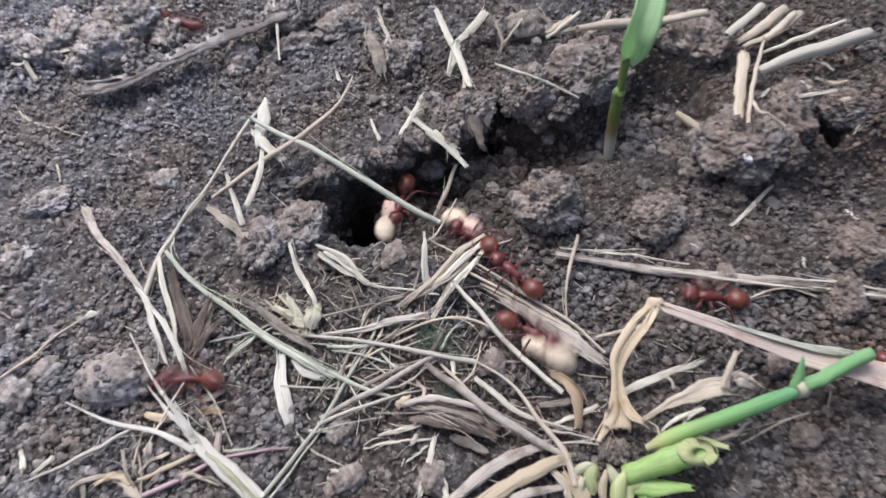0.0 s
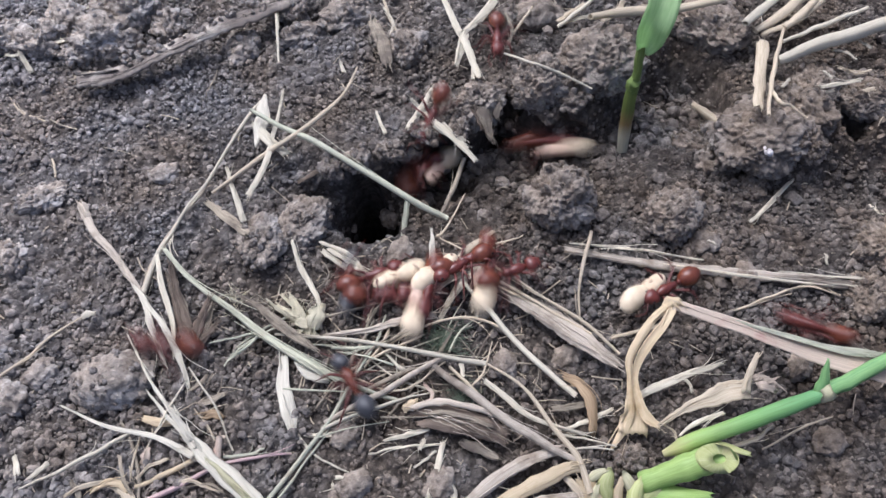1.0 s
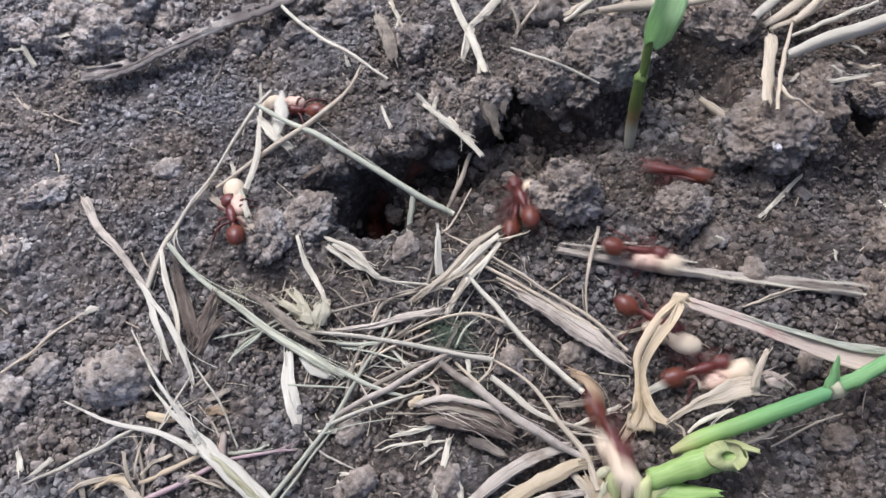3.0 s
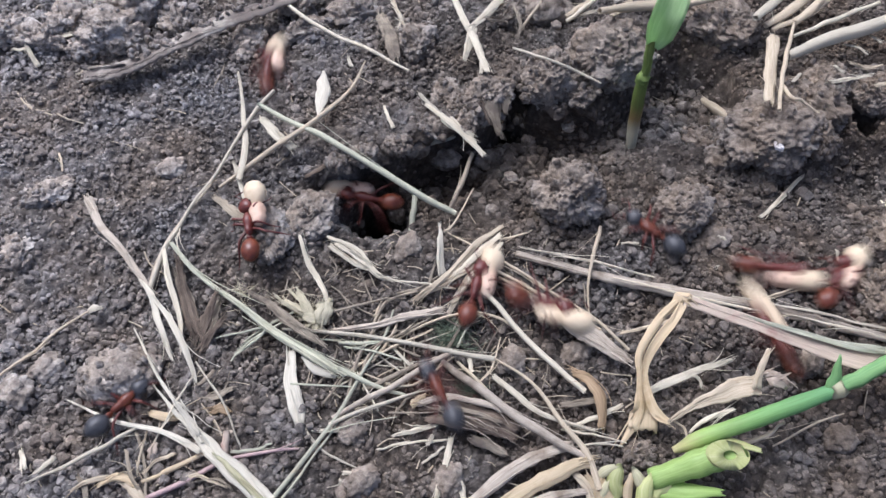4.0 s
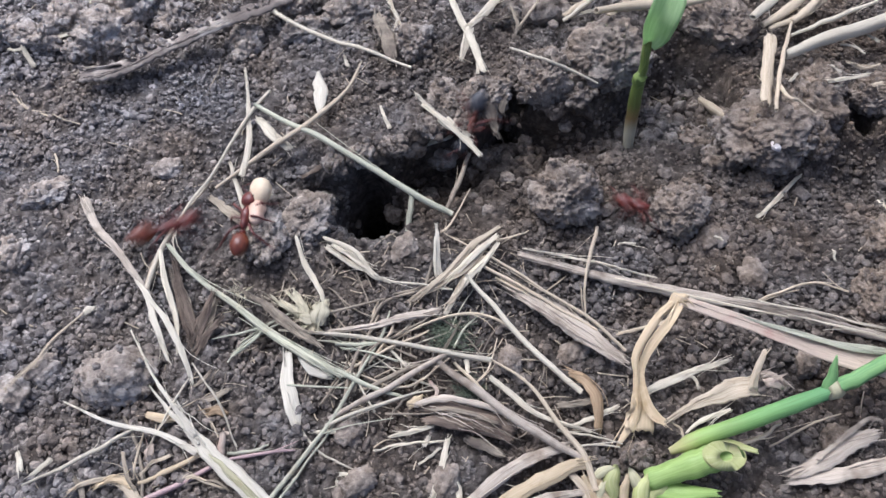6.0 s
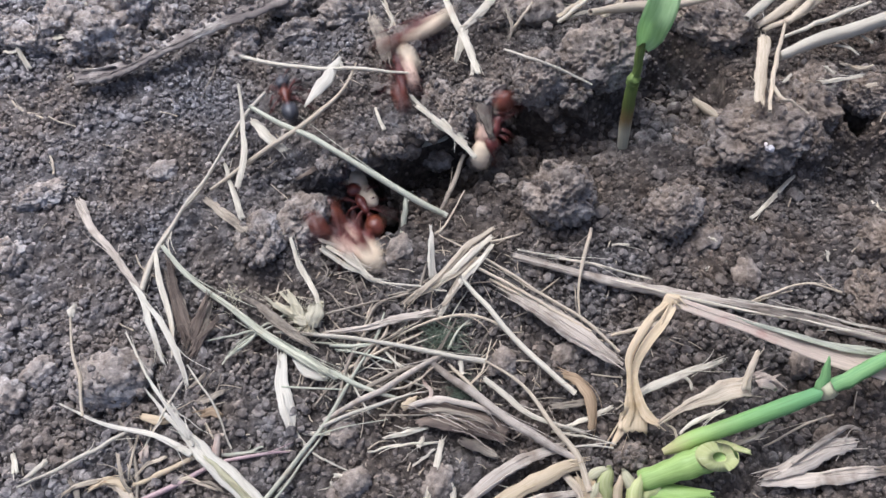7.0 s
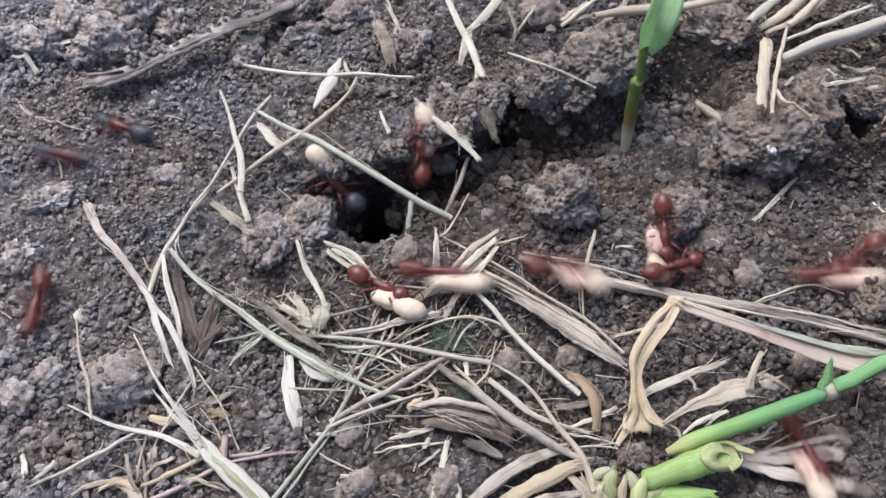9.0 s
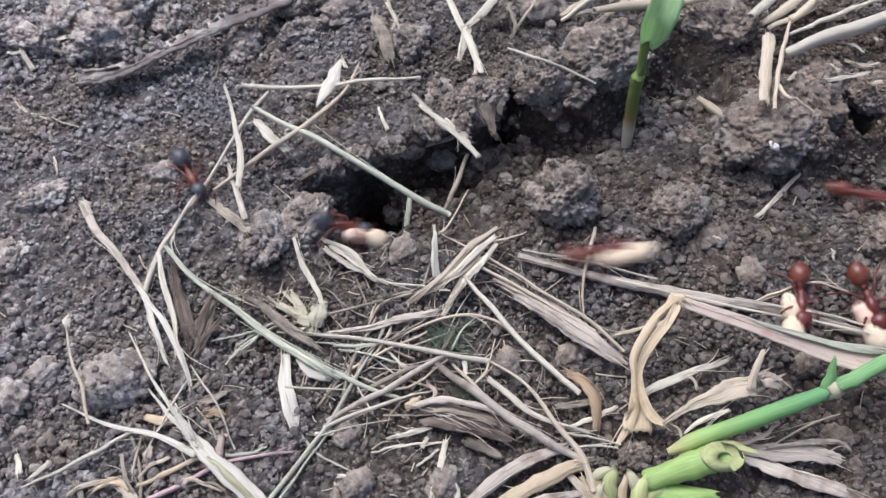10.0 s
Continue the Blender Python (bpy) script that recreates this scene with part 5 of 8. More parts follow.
for bit, wide, mat in (
        ([(-8.6, -15.4, 0.3), (-8.0, -12.7, 0.9), (-6.9, -10.1, 1.2), (-5.7, -7.5, 1.0)], [0.31, 0.35, 0.31, 0.19], GREY), ([(-6.5, -12.2, 0.8), (-4.8, -9.7, 1.3), (-4.2, -7.6, 1.2)], [0.23, 0.27, 0.15], STRAW),
        ([(-8.9, -13.2, 0.6), (-7.3, -12.3, 0.9), (-4.3, -10.7, 1.2), (-1.1, -9.1, 1.0)], [0.23, 0.27, 0.27, 0.16], STRAW), ([(-4.9, -10.1, 1.0), (-1.2, -8.0, 1.5)], [0.19, 0.19], GREY),
        ([(-11.8, -9.8, 0.6), (-8.4, -10.6, 0.9), (-6.1, -12.0, 0.6)], [0.15, 0.19, 0.12], OLIVE), ([(-7.2, -14.8, 0.6), (-3.2, -12.9, 1.1), (-0.5, -12.2, 0.9)], [0.38, 0.46, 0.31], GREY),
        ([(-4.2, -16.5, 0.2), (-2.9, -15.3, 0.6), (0.6, -14.3, 0.5)], [0.23, 0.27, 0.15], GREY), ([(2.2, -14.7, 0.4), (4.2, -12.8, 0.8), (5.1, -9.8, 0.8)], [0.15, 0.19, 0.11], STRAW),
        ([(1.2, -12.1, 0.6), (3.3, -14.4, 0.8), (6.0, -17.3, 0.3)], [0.30, 0.34, 0.23], STRAW), ([(-3.4, -11.9, 0.5), (-1.8, -13.2, 0.6)], [0.19, 0.15], PALE),
        ([(-12.8, -6.8, 0.8), (-14.8, -7.8, 1.0), (-18.3, -10.1, 0.7)], [0.22, 0.27, 0.18], OLIVE), ([(-19.0, -11.3, 0.5), (-17.1, -9.8, 1.0), (-14.8, -8.3, 1.0)], [0.18, 0.22, 0.18], OLIVE),
        ([(10.5, -19.9, 0.2), (12.9, -19.5, 0.4), (15.3, -19.7, 0.2)], [0.17, 0.21, 0.12], PALE), ([(10.1, -18.2, 0.2), (12.7, -18.7, 0.5), (15.6, -19.4, 0.3)], [0.21, 0.21, 0.12], PALE),
        ([(-2.6, -5.9, 0.9), (-1.5, -4.7, 1.4), (-0.9, -2.3, 1.9)], [0.24, 0.32, 0.20], GREY), ([(-4.5, -5.3, 0.8), (-2.3, -4.9, 1.2), (-0.7, -3.9, 1.6)], [0.20, 0.28, 0.20], GREY),
        ([(-6.5, -8.5, 0.7), (-5.5, -6.2, 0.9), (-2.6, -5.2, 1.1)], [0.24, 0.32, 0.20], GREY), ([(-6.5, -7.6, 0.7), (-5.9, -5.9, 0.8)], [0.20, 0.16], STRAW)):
    stalk("dry_grass", "thin dry grass stem in the tangle", "dry grass", bit, wide, mat)

# ---- chaff tufts ----
def tuft(name, label, category, at, radius, height, count, mat, seed, thick=0.05):
    rnd = np.random.RandomState(seed)
    ob = group_of(name, label, category, at)
    verts, faces, uvs = [], [], []
    for i in range(count):
        a, b = rnd.uniform(0, 2 * math.pi), rnd.uniform(0.2, 1)
        s = np.array(at) + np.array([rnd.normal(0, 0.3), rnd.normal(0, 0.3), 0]) * radius
        e = s + np.array([math.cos(a) * radius * b, math.sin(a) * radius * b * 0.7, rnd.uniform(0.1, 1) * height])
        m = (s + e) / 2 + rnd.normal(0, 0.07, 3) * radius
        p = spline([s, m, e], 7)
        t, side, up = frames_along(p)
        r = thick * rnd.uniform(0.6, 1.4)
        base = len(verts)
        for k in range(7):
            for c in range(3):
                ang = c * 2.094
                verts.append(p[k] + (side[k] * math.cos(ang) + up[k] * math.sin(ang)) * r * (1 - 0.6 * k / 6))
                uvs.append((i * 0.37, k * 0.2))
        for k in range(6):
            for c in range(3):
                faces.append((base + k * 3 + c, base + k * 3 + (c + 1) % 3, base + k * 3 + 3 + (c + 1) % 3, base + k * 3 + 3 + c))
    sub(ob, "fluff", mesh_of("fluff", verts, faces, mat, uvs))
    return ob


t1 = tuft("chaff_tuft", "downy greenish-white chaff tuft", "chaff", (-12.3, -7.4, 0.7), 1.7, 1.1, 150, FUZZ, 71, 0.035)
sub(t1, "scale", strip([(-15.0, -5.8, 0.9), (-13.2, -7.3, 1.3), (-10.8, -9.3, 0.9)], [0.32, 0.63, 0.40], FUZZ, seed=77), "pale chaff scale on coarse crumbs")
sub(t1, "scale", strip([(-11.8, -6.1, 1.0), (-11.3, -7.6, 1.3), (-11.5, -8.8, 0.9)], [0.63, 0.87, 0.40], FUZZ, seed=78), "yellowish chaff scale")
for i, (pts, wide) in enumerate((([(-16.1, -5.3, 0.9), (-14.1, -7.0, 1.2), (-11.6, -8.6, 1.0)], [0.16, 0.48, 0.36]), ([(-14.8, -4.9, 0.9), (-12.7, -7.0, 1.3), (-11.6, -9.4, 0.9)], [0.16, 0.40, 0.28]), ([(-13.6, -9.3, 0.8), (-11.9, -8.4, 1.2), (-10.2, -6.8, 0.8)], [0.20, 0.36, 0.16]))):
    sub(t1, "scale", strip(pts, wide, FUZZ, seed=680 + i, fibres=9, rough=0.15))
for i, (pts, wide) in enumerate((([(-13.9, -4.7, 1.0), (-13.0, -6.5, 1.4), (-12.2, -8.4, 1.0)], [0.32, 1.03, 1.19]), ([(-10.6, -5.5, 0.9), (-10.8, -7.2, 1.4), (-11.7, -8.6, 1.0)], [0.32, 0.95, 1.03]), ([(-13.3, -7.8, 1.3), (-12.0, -8.1, 1.5), (-10.6, -7.6, 1.2)], [0.48, 1.19, 0.48]))):
    sub(t1, "scale", strip(pts, wide, FUZZ, seed=690 + i, fibres=8, rough=0.12, rag=1.4), "cream papery chaff scale")
sub(t1, "scale", strip([(-10.9, -6.2, 1.4), (-11.1, -7.6, 1.9), (-11.4, -9.1, 1.3)], [1.0, 1.75, 0.9], FUZZ, seed=697, fibres=2, jag=0.5, rag=0.8, curl=0.3), "cream papery chaff scale")
tuft("chaff_tuft", "thin wisps of pale chaff on the stem", "chaff", (-18.7, -5.5, 1.2), 2.0, 1.0, 46, FUZZ, 72, 0.03)
tuft("moss_tuft", "dull green tuft of fine fibres", "moss", (0.6, -9.3, 0.4), 2.4, 0.9, 260, MOSS, 73, 0.035)
tuft("moss_tuft", "dull green tuft of fine fibres", "moss", (2.3, -14.6, 0.3), 1.8, 0.7, 120, MOSS, 74, 0.03)

# ---- far edge and right side ----
straw_sheaf = [([(0.7, 32.8, 3.1), (2.5, 26.1, 4.0), (4.5, 17.9, 5.5)], [0.64, 0.83, 0.64]), ([(3.3, 25.9, 4.2), (2.7, 23.6, 4.0), (2.1, 21.3, 3.5)], [0.96, 0.96, 0.38]), ([(6.8, 31.8, 3.6), (4.8, 28.1, 4.1), (2.7, 25.8, 4.0)], [1.15, 1.02, 0.64]), ([(3.3, 24.7, 4.1), (4.0, 22.0, 3.9), (3.8, 18.2, 5.0)], [0.45, 0.51, 0.32])]
for bit, wide in straw_sheaf:
    leaf("straw", "flat bleached straw at the far edge", "straw", bit, wide, PALE)
stalk("straw", "thin pale straw on a clod", "straw", [(7.3, 22.1, 4.7), (10.2, 18.9, 6.6), (13.2, 18.2, 5.7), (16.3, 17.2, 4.7)], [0.25, 0.31, 0.31, 0.18], PALE)
stalk("straw", "thin straw at the far edge", "straw", [(8.2, 25.8, 3.4), (9.9, 28.6, 3.6), (11.5, 32.0, 3.0)], [0.33, 0.33, 0.26], STRAW)
stalk("straw", "thin straw at the far edge", "straw", [(13.5, 27.1, 3.6), (15.5, 28.6, 4.1), (17.8, 31.4, 3.5)], [0.39, 0.52, 0.46], PALE)
for bit in ([(-2.7, 16.6, 3.9), (0.3, 12.8, 3.9), (3.0, 11.3, 3.4)], [(-2.1, 15.2, 4.1), (0.9, 12.2, 4.0), (4.2, 9.0, 3.0)], [(0.6, 13.7, 3.7), (1.8, 11.8, 3.6), (3.3, 10.3, 3.3)]):
    leaf("straw_chip", "split straw chip over the nest entrance", "straw", bit, [0.37, 0.68, 0.56], PALE)
leaf("straw_chip", "small pale chip at the nest entrance", "straw", [(-3.2, 13.0, 1.3), (-2.3, 13.4, 2.1)], [0.72, 0.60], PALE)
for bit, wide in (([(4.5, 15.9, 4.6), (5.1, 13.6, 3.8), (5.9, 11.5, 2.6)], [1.51, 1.16, 0.41]), ([(3.9, 15.5, 4.6), (4.5, 14.1, 3.8), (4.9, 12.7, 3.0)], [1.16, 0.81, 0.23]), ([(6.5, 16.1, 4.8), (6.2, 14.9, 4.0), (6.4, 13.8, 3.2)], [1.28, 0.93, 0.23])):
    leaf("root_tuft", "ragged brown root fibres hanging from the edge", "root", bit, wide, HUSK if wide[0] < 1.2 else GREY, thick=0.5, rag=1.8, rough=0.2, fibres=8)
leaf("straw_chip", "short pale chip under the crusted lip", "straw", [(-3.6, 12.4, 1.9), (-2.6, 13.4, 1.9), (-1.5, 13.5, 3.2)], [0.60, 0.78, 0.54], PALE)
leaf("straw", "flat pale straw standing against a clod", "straw", [(35.6, 24.5, 4.5), (34.2, 19.0, 5.0), (32.4, 13.2, 6.3)], [1.23, 1.41, 1.11], STRAW, curl=0.3)
stalk("straw", "thin straw standing against a clod", "straw", [(38.1, 25.9, 4.6), (35.7, 19.7, 5.1), (33.0, 12.1, 6.5)], [0.31, 0.49, 0.37], STRAW)
stalk("straw", "wiry straw end on a clod", "straw", [(34.8, 16.8, 5.0), (34.2, 13.1, 7.3), (35.2, 12.8, 7.1), (36.9, 12.0, 6.3)], [0.48, 0.36, 0.30, 0.18], STRAW)
stalk("straw", "thick golden straw lying on clods", "straw", [(36.6, 21.3, 4.4), (40.3, 22.9, 4.8), (45.1, 24.9, 4.7), (51.0, 27.7, 4.1)], [1.0, 1.35, 1.45, 1.35], PALE, sides=16, ridge=0.1, hollow=0.7, fibres=4)
stalk("straw", "thin pale straw above the thick one", "straw", [(37.6, 23.7, 4.8), (42.4, 26.0, 5.0), (48.6, 29.4, 4.4)], [0.32, 0.57, 0.38], PALE)
for bit, wide in (([(33.5, 25.6, 5.7), (37.0, 29.6, 4.2), (39.5, 32.2, 4.0)], [1.03, 1.16, 1.03]), ([(35.3, 26.2, 3.8), (38.7, 28.6, 4.1), (42.1, 31.9, 3.9)], [0.78, 1.29, 1.16]), ([(36.1, 25.9, 3.6), (39.8, 27.5, 4.0), (44.3, 31.4, 3.7)], [0.52, 0.90, 0.90]), ([(38.5, 26.5, 4.2), (40.4, 28.0, 4.4), (43.0, 30.9, 4.1)], [0.78, 1.03, 0.78])):
    stalk("straw", "golden straw in a loose sheaf", "straw", bit, [w * 0.9 for w in wide], PALE if wide[0] > 1 else STRAW, sides=14, hollow=0.7, ridge=0.13, oval=0.75, fibres=4)
stalk("straw", "golden straw behind the seedling", "straw", [(16.2, 24.2, 8.0), (21.4, 27.6, 5.4), (26.3, 27.8, 5.6), (31.3, 27.6, 7.2)], [0.65, 1.16, 1.03, 0.77], STRAW, sides=14, ridge=0.13, hollow=0.7, fibres=4)
stalk("dead_twig", "short stub of light wood in the soil", "twig", [(29.0, 21.8, -2.9), (30.1, 18.7, -1.2), (31.4, 16.1, -0.3)], [0.73, 1.15, 0.97], STRAW, sides=12, ridge=0.15)
stalk("root_thread", "thin curled root beside the stub", "root", [(29.3, 17.4, -2.1), (30.4, 15.5, -0.8), (31.1, 15.5, -0.7)], [0.24, 0.24, 0.18], GREY)
for bit, wide in (([(40.2, 17.6, 4.6), (42.0, 17.8, 4.9), (44.5, 18.0, 5.2)], [0.50, 0.56, 0.31]), ([(43.3, 23.6, 3.7), (44.7, 23.2, 3.8), (45.7, 22.1, 3.7)], [0.25, 0.31, 0.19]), ([(40.2, 17.2, 4.0), (41.9, 17.4, 4.2)], [0.31, 0.31]), ([(46.9, 25.3, 3.5), (47.8, 24.0, 3.5)], [0.38, 0.38]),
                  ([(31.3, 3.2, 0.7), (34.6, 6.5, -0.5), (37.5, 9.2, -0.1)], [0.28, 0.56, 0.34]), ([(45.2, 9.6, -3.4), (46.1, 7.8, -2.7), (45.4, 4.6, 0.0)], [0.68, 0.68, 0.56]), ([(25.8, -2.6, 0.8), (28.0, -1.7, 0.9)], [0.45, 0.45]),
                  ([(17.0, 0.1, 1.1), (18.9, 0.0, 1.2)], [0.23, 0.23]), ([(38.5, 0.2, 0.0), (38.3, -1.3, 0.2)], [0.34, 0.23]), ([(26.1, 1.0, 1.5), (27.3, 0.2, 1.5)], [0.45, 0.23]), ([(36.4, 17.8, 4.2), (37.5, 19.0, 4.3)], [0.34, 0.34])):
    leaf("straw_chip", "small pale straw chip on crumbly soil", "straw", bit, wide, PALE)
stalk("straw", "thin straw on crumbly soil", "straw", [(28.3, -6.4, 0.6), (31.6, -5.3, 0.9), (35.1, -4.1, 0.8), (38.5, -4.9, 0.5)], [0.18, 0.27, 0.23, 0.14], STRAW)
stalk("straw", "thin straw on crumbly soil", "straw", [(27.5, -6.6, 0.5), (30.5, -5.8, 0.8), (33.7, -4.7, 0.6)], [0.18, 0.23, 0.14], STRAW)
stalk("straw", "thin straw slanting over the stalk", "straw", [(15.1, 1.3, 2.3), (14.3, -1.2, 2.2), (13.5, -4.4, 1.3), (13.4, -7.6, 0.7)], [0.33, 0.41, 0.25, 0.16], STRAW)
stalk("straw", "thin straw beside the ragged leaf", "straw", [(13.1, -4.3, 1.1), (13.2, -6.8, 0.9), (13.8, -9.3, 0.6)], [0.16, 0.16, 0.12], GREY)
leaf("dead_leaf", "pale torn strip of dead leaf", "dead leaf", [(17.2, -15.3, 0.6), (20.3, -13.9, 1.1), (22.9, -12.9, 1.1), (26.1, -11.8, 0.6)], [0.60, 0.86, 0.69, 0.34], PALE)
leaf("straw_chip", "split end of the pale strip", "straw", [(20.6, -13.7, 1.0), (22.3, -13.6, 1.1), (22.8, -14.7, 0.7)], [0.26, 0.34, 0.17], PALE)
leaf("straw_chip", "pale leaf strip on the soil", "straw", [(16.1, -9.3, 0.6), (18.5, -8.7, 0.8), (21.2, -7.9, 0.7)], [0.27, 0.36, 0.27], STRAW)
leaf("straw_chip", "broad grey strip under the leaf", "dead leaf", [(10.0, -15.9, 0.2), (12.2, -15.8, 0.4), (14.5, -15.2, 0.4)], [0.45, 0.68, 0.45], GREY)
leaf("straw_chip", "greenish white strip on the soil", "straw", [(11.1, -17.7, 0.1), (13.6, -16.9, 0.3), (15.7, -15.9, 0.4)], [0.30, 0.52, 0.30], PALE)
stalk("straw", "grey-green straw down in the hole", "straw", [(-3.0, 7.0, -0.4), (-3.2, 5.0, -1.0), (-3.5, 2.9, -1.6)], [0.46, 0.64, 0.52], OLIVE)
stalk("straw", "thin straw leaning out of the hole", "straw", [(2.9, 11.2, 0.6), (1.6, 7.2, 0.4), (0.2, 3.8, 0.6)], [0.46, 0.52, 0.40], GREY)
leaf("straw_chip", "pale chip in the dark hole", "straw", [(-12.0, 7.6, -1.1), (-10.2, 7.3, -2.1)], [0.46, 0.57], GREY)
leaf("dead_leaf", "dark flat leaf at the hole's edge", "dead leaf", [(-14.3, 7.8, 1.3), (-11.8, 8.1, 3.0), (-8.6, 8.9, 3.2)], [0.47, 0.70, 0.35], HUSK)

for bit, wide, mat in (([(13.4, 27.8, 3.7), (15.0, 29.1, 3.8), (17.0, 31.1, 3.5)], [0.38, 0.57, 0.45], STRAW), ([(14.3, 27.7, 3.5), (15.8, 28.3, 3.8), (18.4, 29.2, 3.6)], [0.25, 0.45, 0.25], PALE), ([(17.5, 24.0, 7.7), (20.1, 28.5, 4.6), (21.2, 30.7, 4.3)], [0.51, 0.76, 0.57], STRAW), ([(3.5, 28.5, 3.7), (5.2, 26.9, 4.0), (7.6, 27.8, 3.6)], [0.32, 0.38, 0.19], GREY), ([(42.5, 19.9, 5.0), (44.7, 20.0, 4.1), (45.9, 19.4, 5.2)], [0.38, 0.57, 0.32], STRAW), ([(40.7, 19.3, 5.3), (41.5, 18.2, 5.2)], [0.32, 0.38], PALE), ([(44.4, 16.8, 4.7), (45.5, 16.7, 5.3)], [0.51, 0.51], STRAW), ([(7.7, 29.8, 3.5), (8.3, 26.5, 4.0), (7.9, 24.0, 3.8)], [0.25, 0.38, 0.19], GREY), ([(-6.1, 31.4, 2.5), (-4.9, 28.3, 3.1), (-5.2, 26.7, 2.8)], [0.32, 0.38, 0.19], PALE), ([(1.7, 13.6, -1.7), (2.3, 13.6, -0.5), (3.3, 13.7, -0.4)], [0.25, 0.38, 0.25], GREY)):
    leaf("straw_chip", "frayed dry straw chip among the clods", "straw", bit, wide, mat, fibres=5)

# ---- the bent dead leaf and the green grass clump at the near right ----
bent = group_of("bent_dead_leaf", "tan dead grass leaf bent over at a sharp knee", "dead leaf", (15.9, -19.3, -0.2))
sub(bent, "sheath", strip([(21.0, -7.8, 4.8), (19.3, -9.1, 4.6), (17.8, -10.9, 4.0), (17.0, -12.5, 3.2), (17.1, -14.0, 2.5), (17.0, -15.8, 1.8), (16.5, -17.5, 1.0), (15.0, -19.8, 0.0)], [0.8, 0.75, 0.8, 0.75, 0.6, 0.85, 1.0, 0.25], TAN, thick=0.12, curl=0.5, seed=601, fibres=1, jag=0.5), "tan rolled edge of the leaf sheath")
sub(bent, "sheath", strip([(21.2, -8.1, 4.9), (20.0, -9.8, 4.4), (18.6, -11.3, 3.7), (17.7, -12.6, 3.0), (17.4, -13.9, 2.3), (17.7, -15.8, 1.7), (18.3, -17.3, 1.3), (19.4, -18.0, 1.2)], [0.75, 0.8, 0.9, 0.7, 0.55, 0.8, 1.0, 0.5], TAN, thick=0.12, curl=-0.5, seed=605, fibres=1, jag=0.5), "tan rolled edge of the leaf sheath")
sub(bent, "sheath_web", strip([(17.2, -14.2, 2.1), (17.2, -15.6, 1.6), (17.2, -16.9, 1.1), (17.0, -18.5, 0.5)], [0.6, 1.4, 2.4, 2.6], TAN, thick=0.1, curl=-0.15, seed=604, jag=0.5, rag=0.25, fibres=0), "thin papery foot of the sheath")
sub(bent, "knee", strip([(20.2, -8.6, 4.5), (20.9, -7.8, 5.0), (21.8, -8.2, 5.1)], [0.9, 1.5, 1.2], TAN, thick=0.2, curl=0.6, seed=606, fibres=1, jag=0.4), "creased tan knee")
sub(bent, "blade", strip([(20.8, -7.8, 4.9), (23.3, -8.9, 4.9), (27.1, -10.1, 4.5), (30.9, -11.5, 4.1), (34.6, -12.8, 4.0), (39.0, -14.0, 3.7), (43.0, -15.0, 3.4)], [1.1, 1.1, 1.2, 1.5, 2.1, 2.6, 2.6], ROSE, thick=0.12, curl=0.2, fold=0.2, seed=602, jag=0.5, fibres=4), "pinkish pale leaf blade with green rim")
sub(bent, "leaf_edge", strip([(25.7, -9.2, 4.8), (30.4, -10.8, 4.6), (34.6, -12.0, 4.5), (39.1, -12.9, 4.2)], [0.15, 0.5, 0.75, 0.8], OLIVE, seed=603, jag=0.5), "faded green edge")
leaf("curled_leaf", "brown curled dead leaf standing on edge", "dead leaf", [(11.1, -13.0, 1.0), (12.7, -14.0, 1.7), (13.8, -15.8, 1.6), (13.6, -18.5, 0.4)], [0.52, 1.27, 1.42, 0.75], BROWN, curl=0.6, twist=50)
leaf("sheath_leaf", "pale papery leaf sheath with a torn lip", "dead leaf", [(19.2, -17.9, 1.3), (20.9, -16.9, 1.7), (23.2, -15.9, 2.1), (25.3, -15.3, 2.6), (27.2, -15.1, 3.0)], [0.45, 0.62, 1.3, 2.1, 1.7], STRAW, thick=0.14, curl=0.2, fold=0.25, rough=0.08, fibres=5)
leaf("sheath_leaf", "thin torn tip of the papery sheath", "dead leaf", [(26.5, -15.8, 3.4), (26.8, -14.1, 4.5), (27.6, -12.6, 5.4)], [0.95, 0.67, 0.38], STRAW)
leaf("sheath_leaf", "crumpled torn lip of the papery sheath", "dead leaf", [(26.9, -15.0, 3.9), (27.9, -15.0, 4.5), (29.4, -15.9, 3.8)], [1.23, 1.89, 0.76], ROSE, curl=0.3, rag=2.2, rough=0.15)
leaf("sheath_leaf", "curled paper-thin flap of a sheath", "dead leaf", [(20.9, -18.7, 0.8), (22.3, -17.7, 1.5), (25.0, -16.8, 1.9)], [0.19, 0.43, 0.38], PALE)
clump = group_of("grass_clump", "green grass stems cut short, with a hollow stub", "grass", (15.7, -22.3, -0.6))
sub(clump, "stem", cane([(19.3, -20.3, 1.1), (21.6, -19.5, 2.0), (24.4, -18.7, 2.7), (28.2, -17.5, 3.4), (32.9, -16.0, 4.2)], [0.6, 1.4, 1.48, 1.5, 1.48, 1.42, 1.3], RIPE, seed=611, sides=20, oval=0.95, wander=0.02, ridge=0.02), "long green stem yellowing at its base")
sub(clump, "node", cane([(32.3, -16.2, 4.1), (32.9, -16.0, 4.3), (33.4, -15.8, 4.4)], [1.36, 1.56, 1.4], CREAM, seed=613, sides=18), "pale swollen node")
sub(clump, "stem", cane([(32.7, -16.0, 4.3), (35.4, -14.8, 4.7), (39.5, -13.0, 5.2)], [1.35, 1.3, 1.25], GREEN, seed=614, sides=18))
sub(clump, "bud_leaf", strip([(32.2, -16.4, 4.5), (32.6, -15.1, 5.6), (32.6, -13.8, 6.7)], [1.4, 0.8, 0.15], GREEN, curl=0.5, seed=615, fibres=0, jag=0.3), "small upright green leaf point")
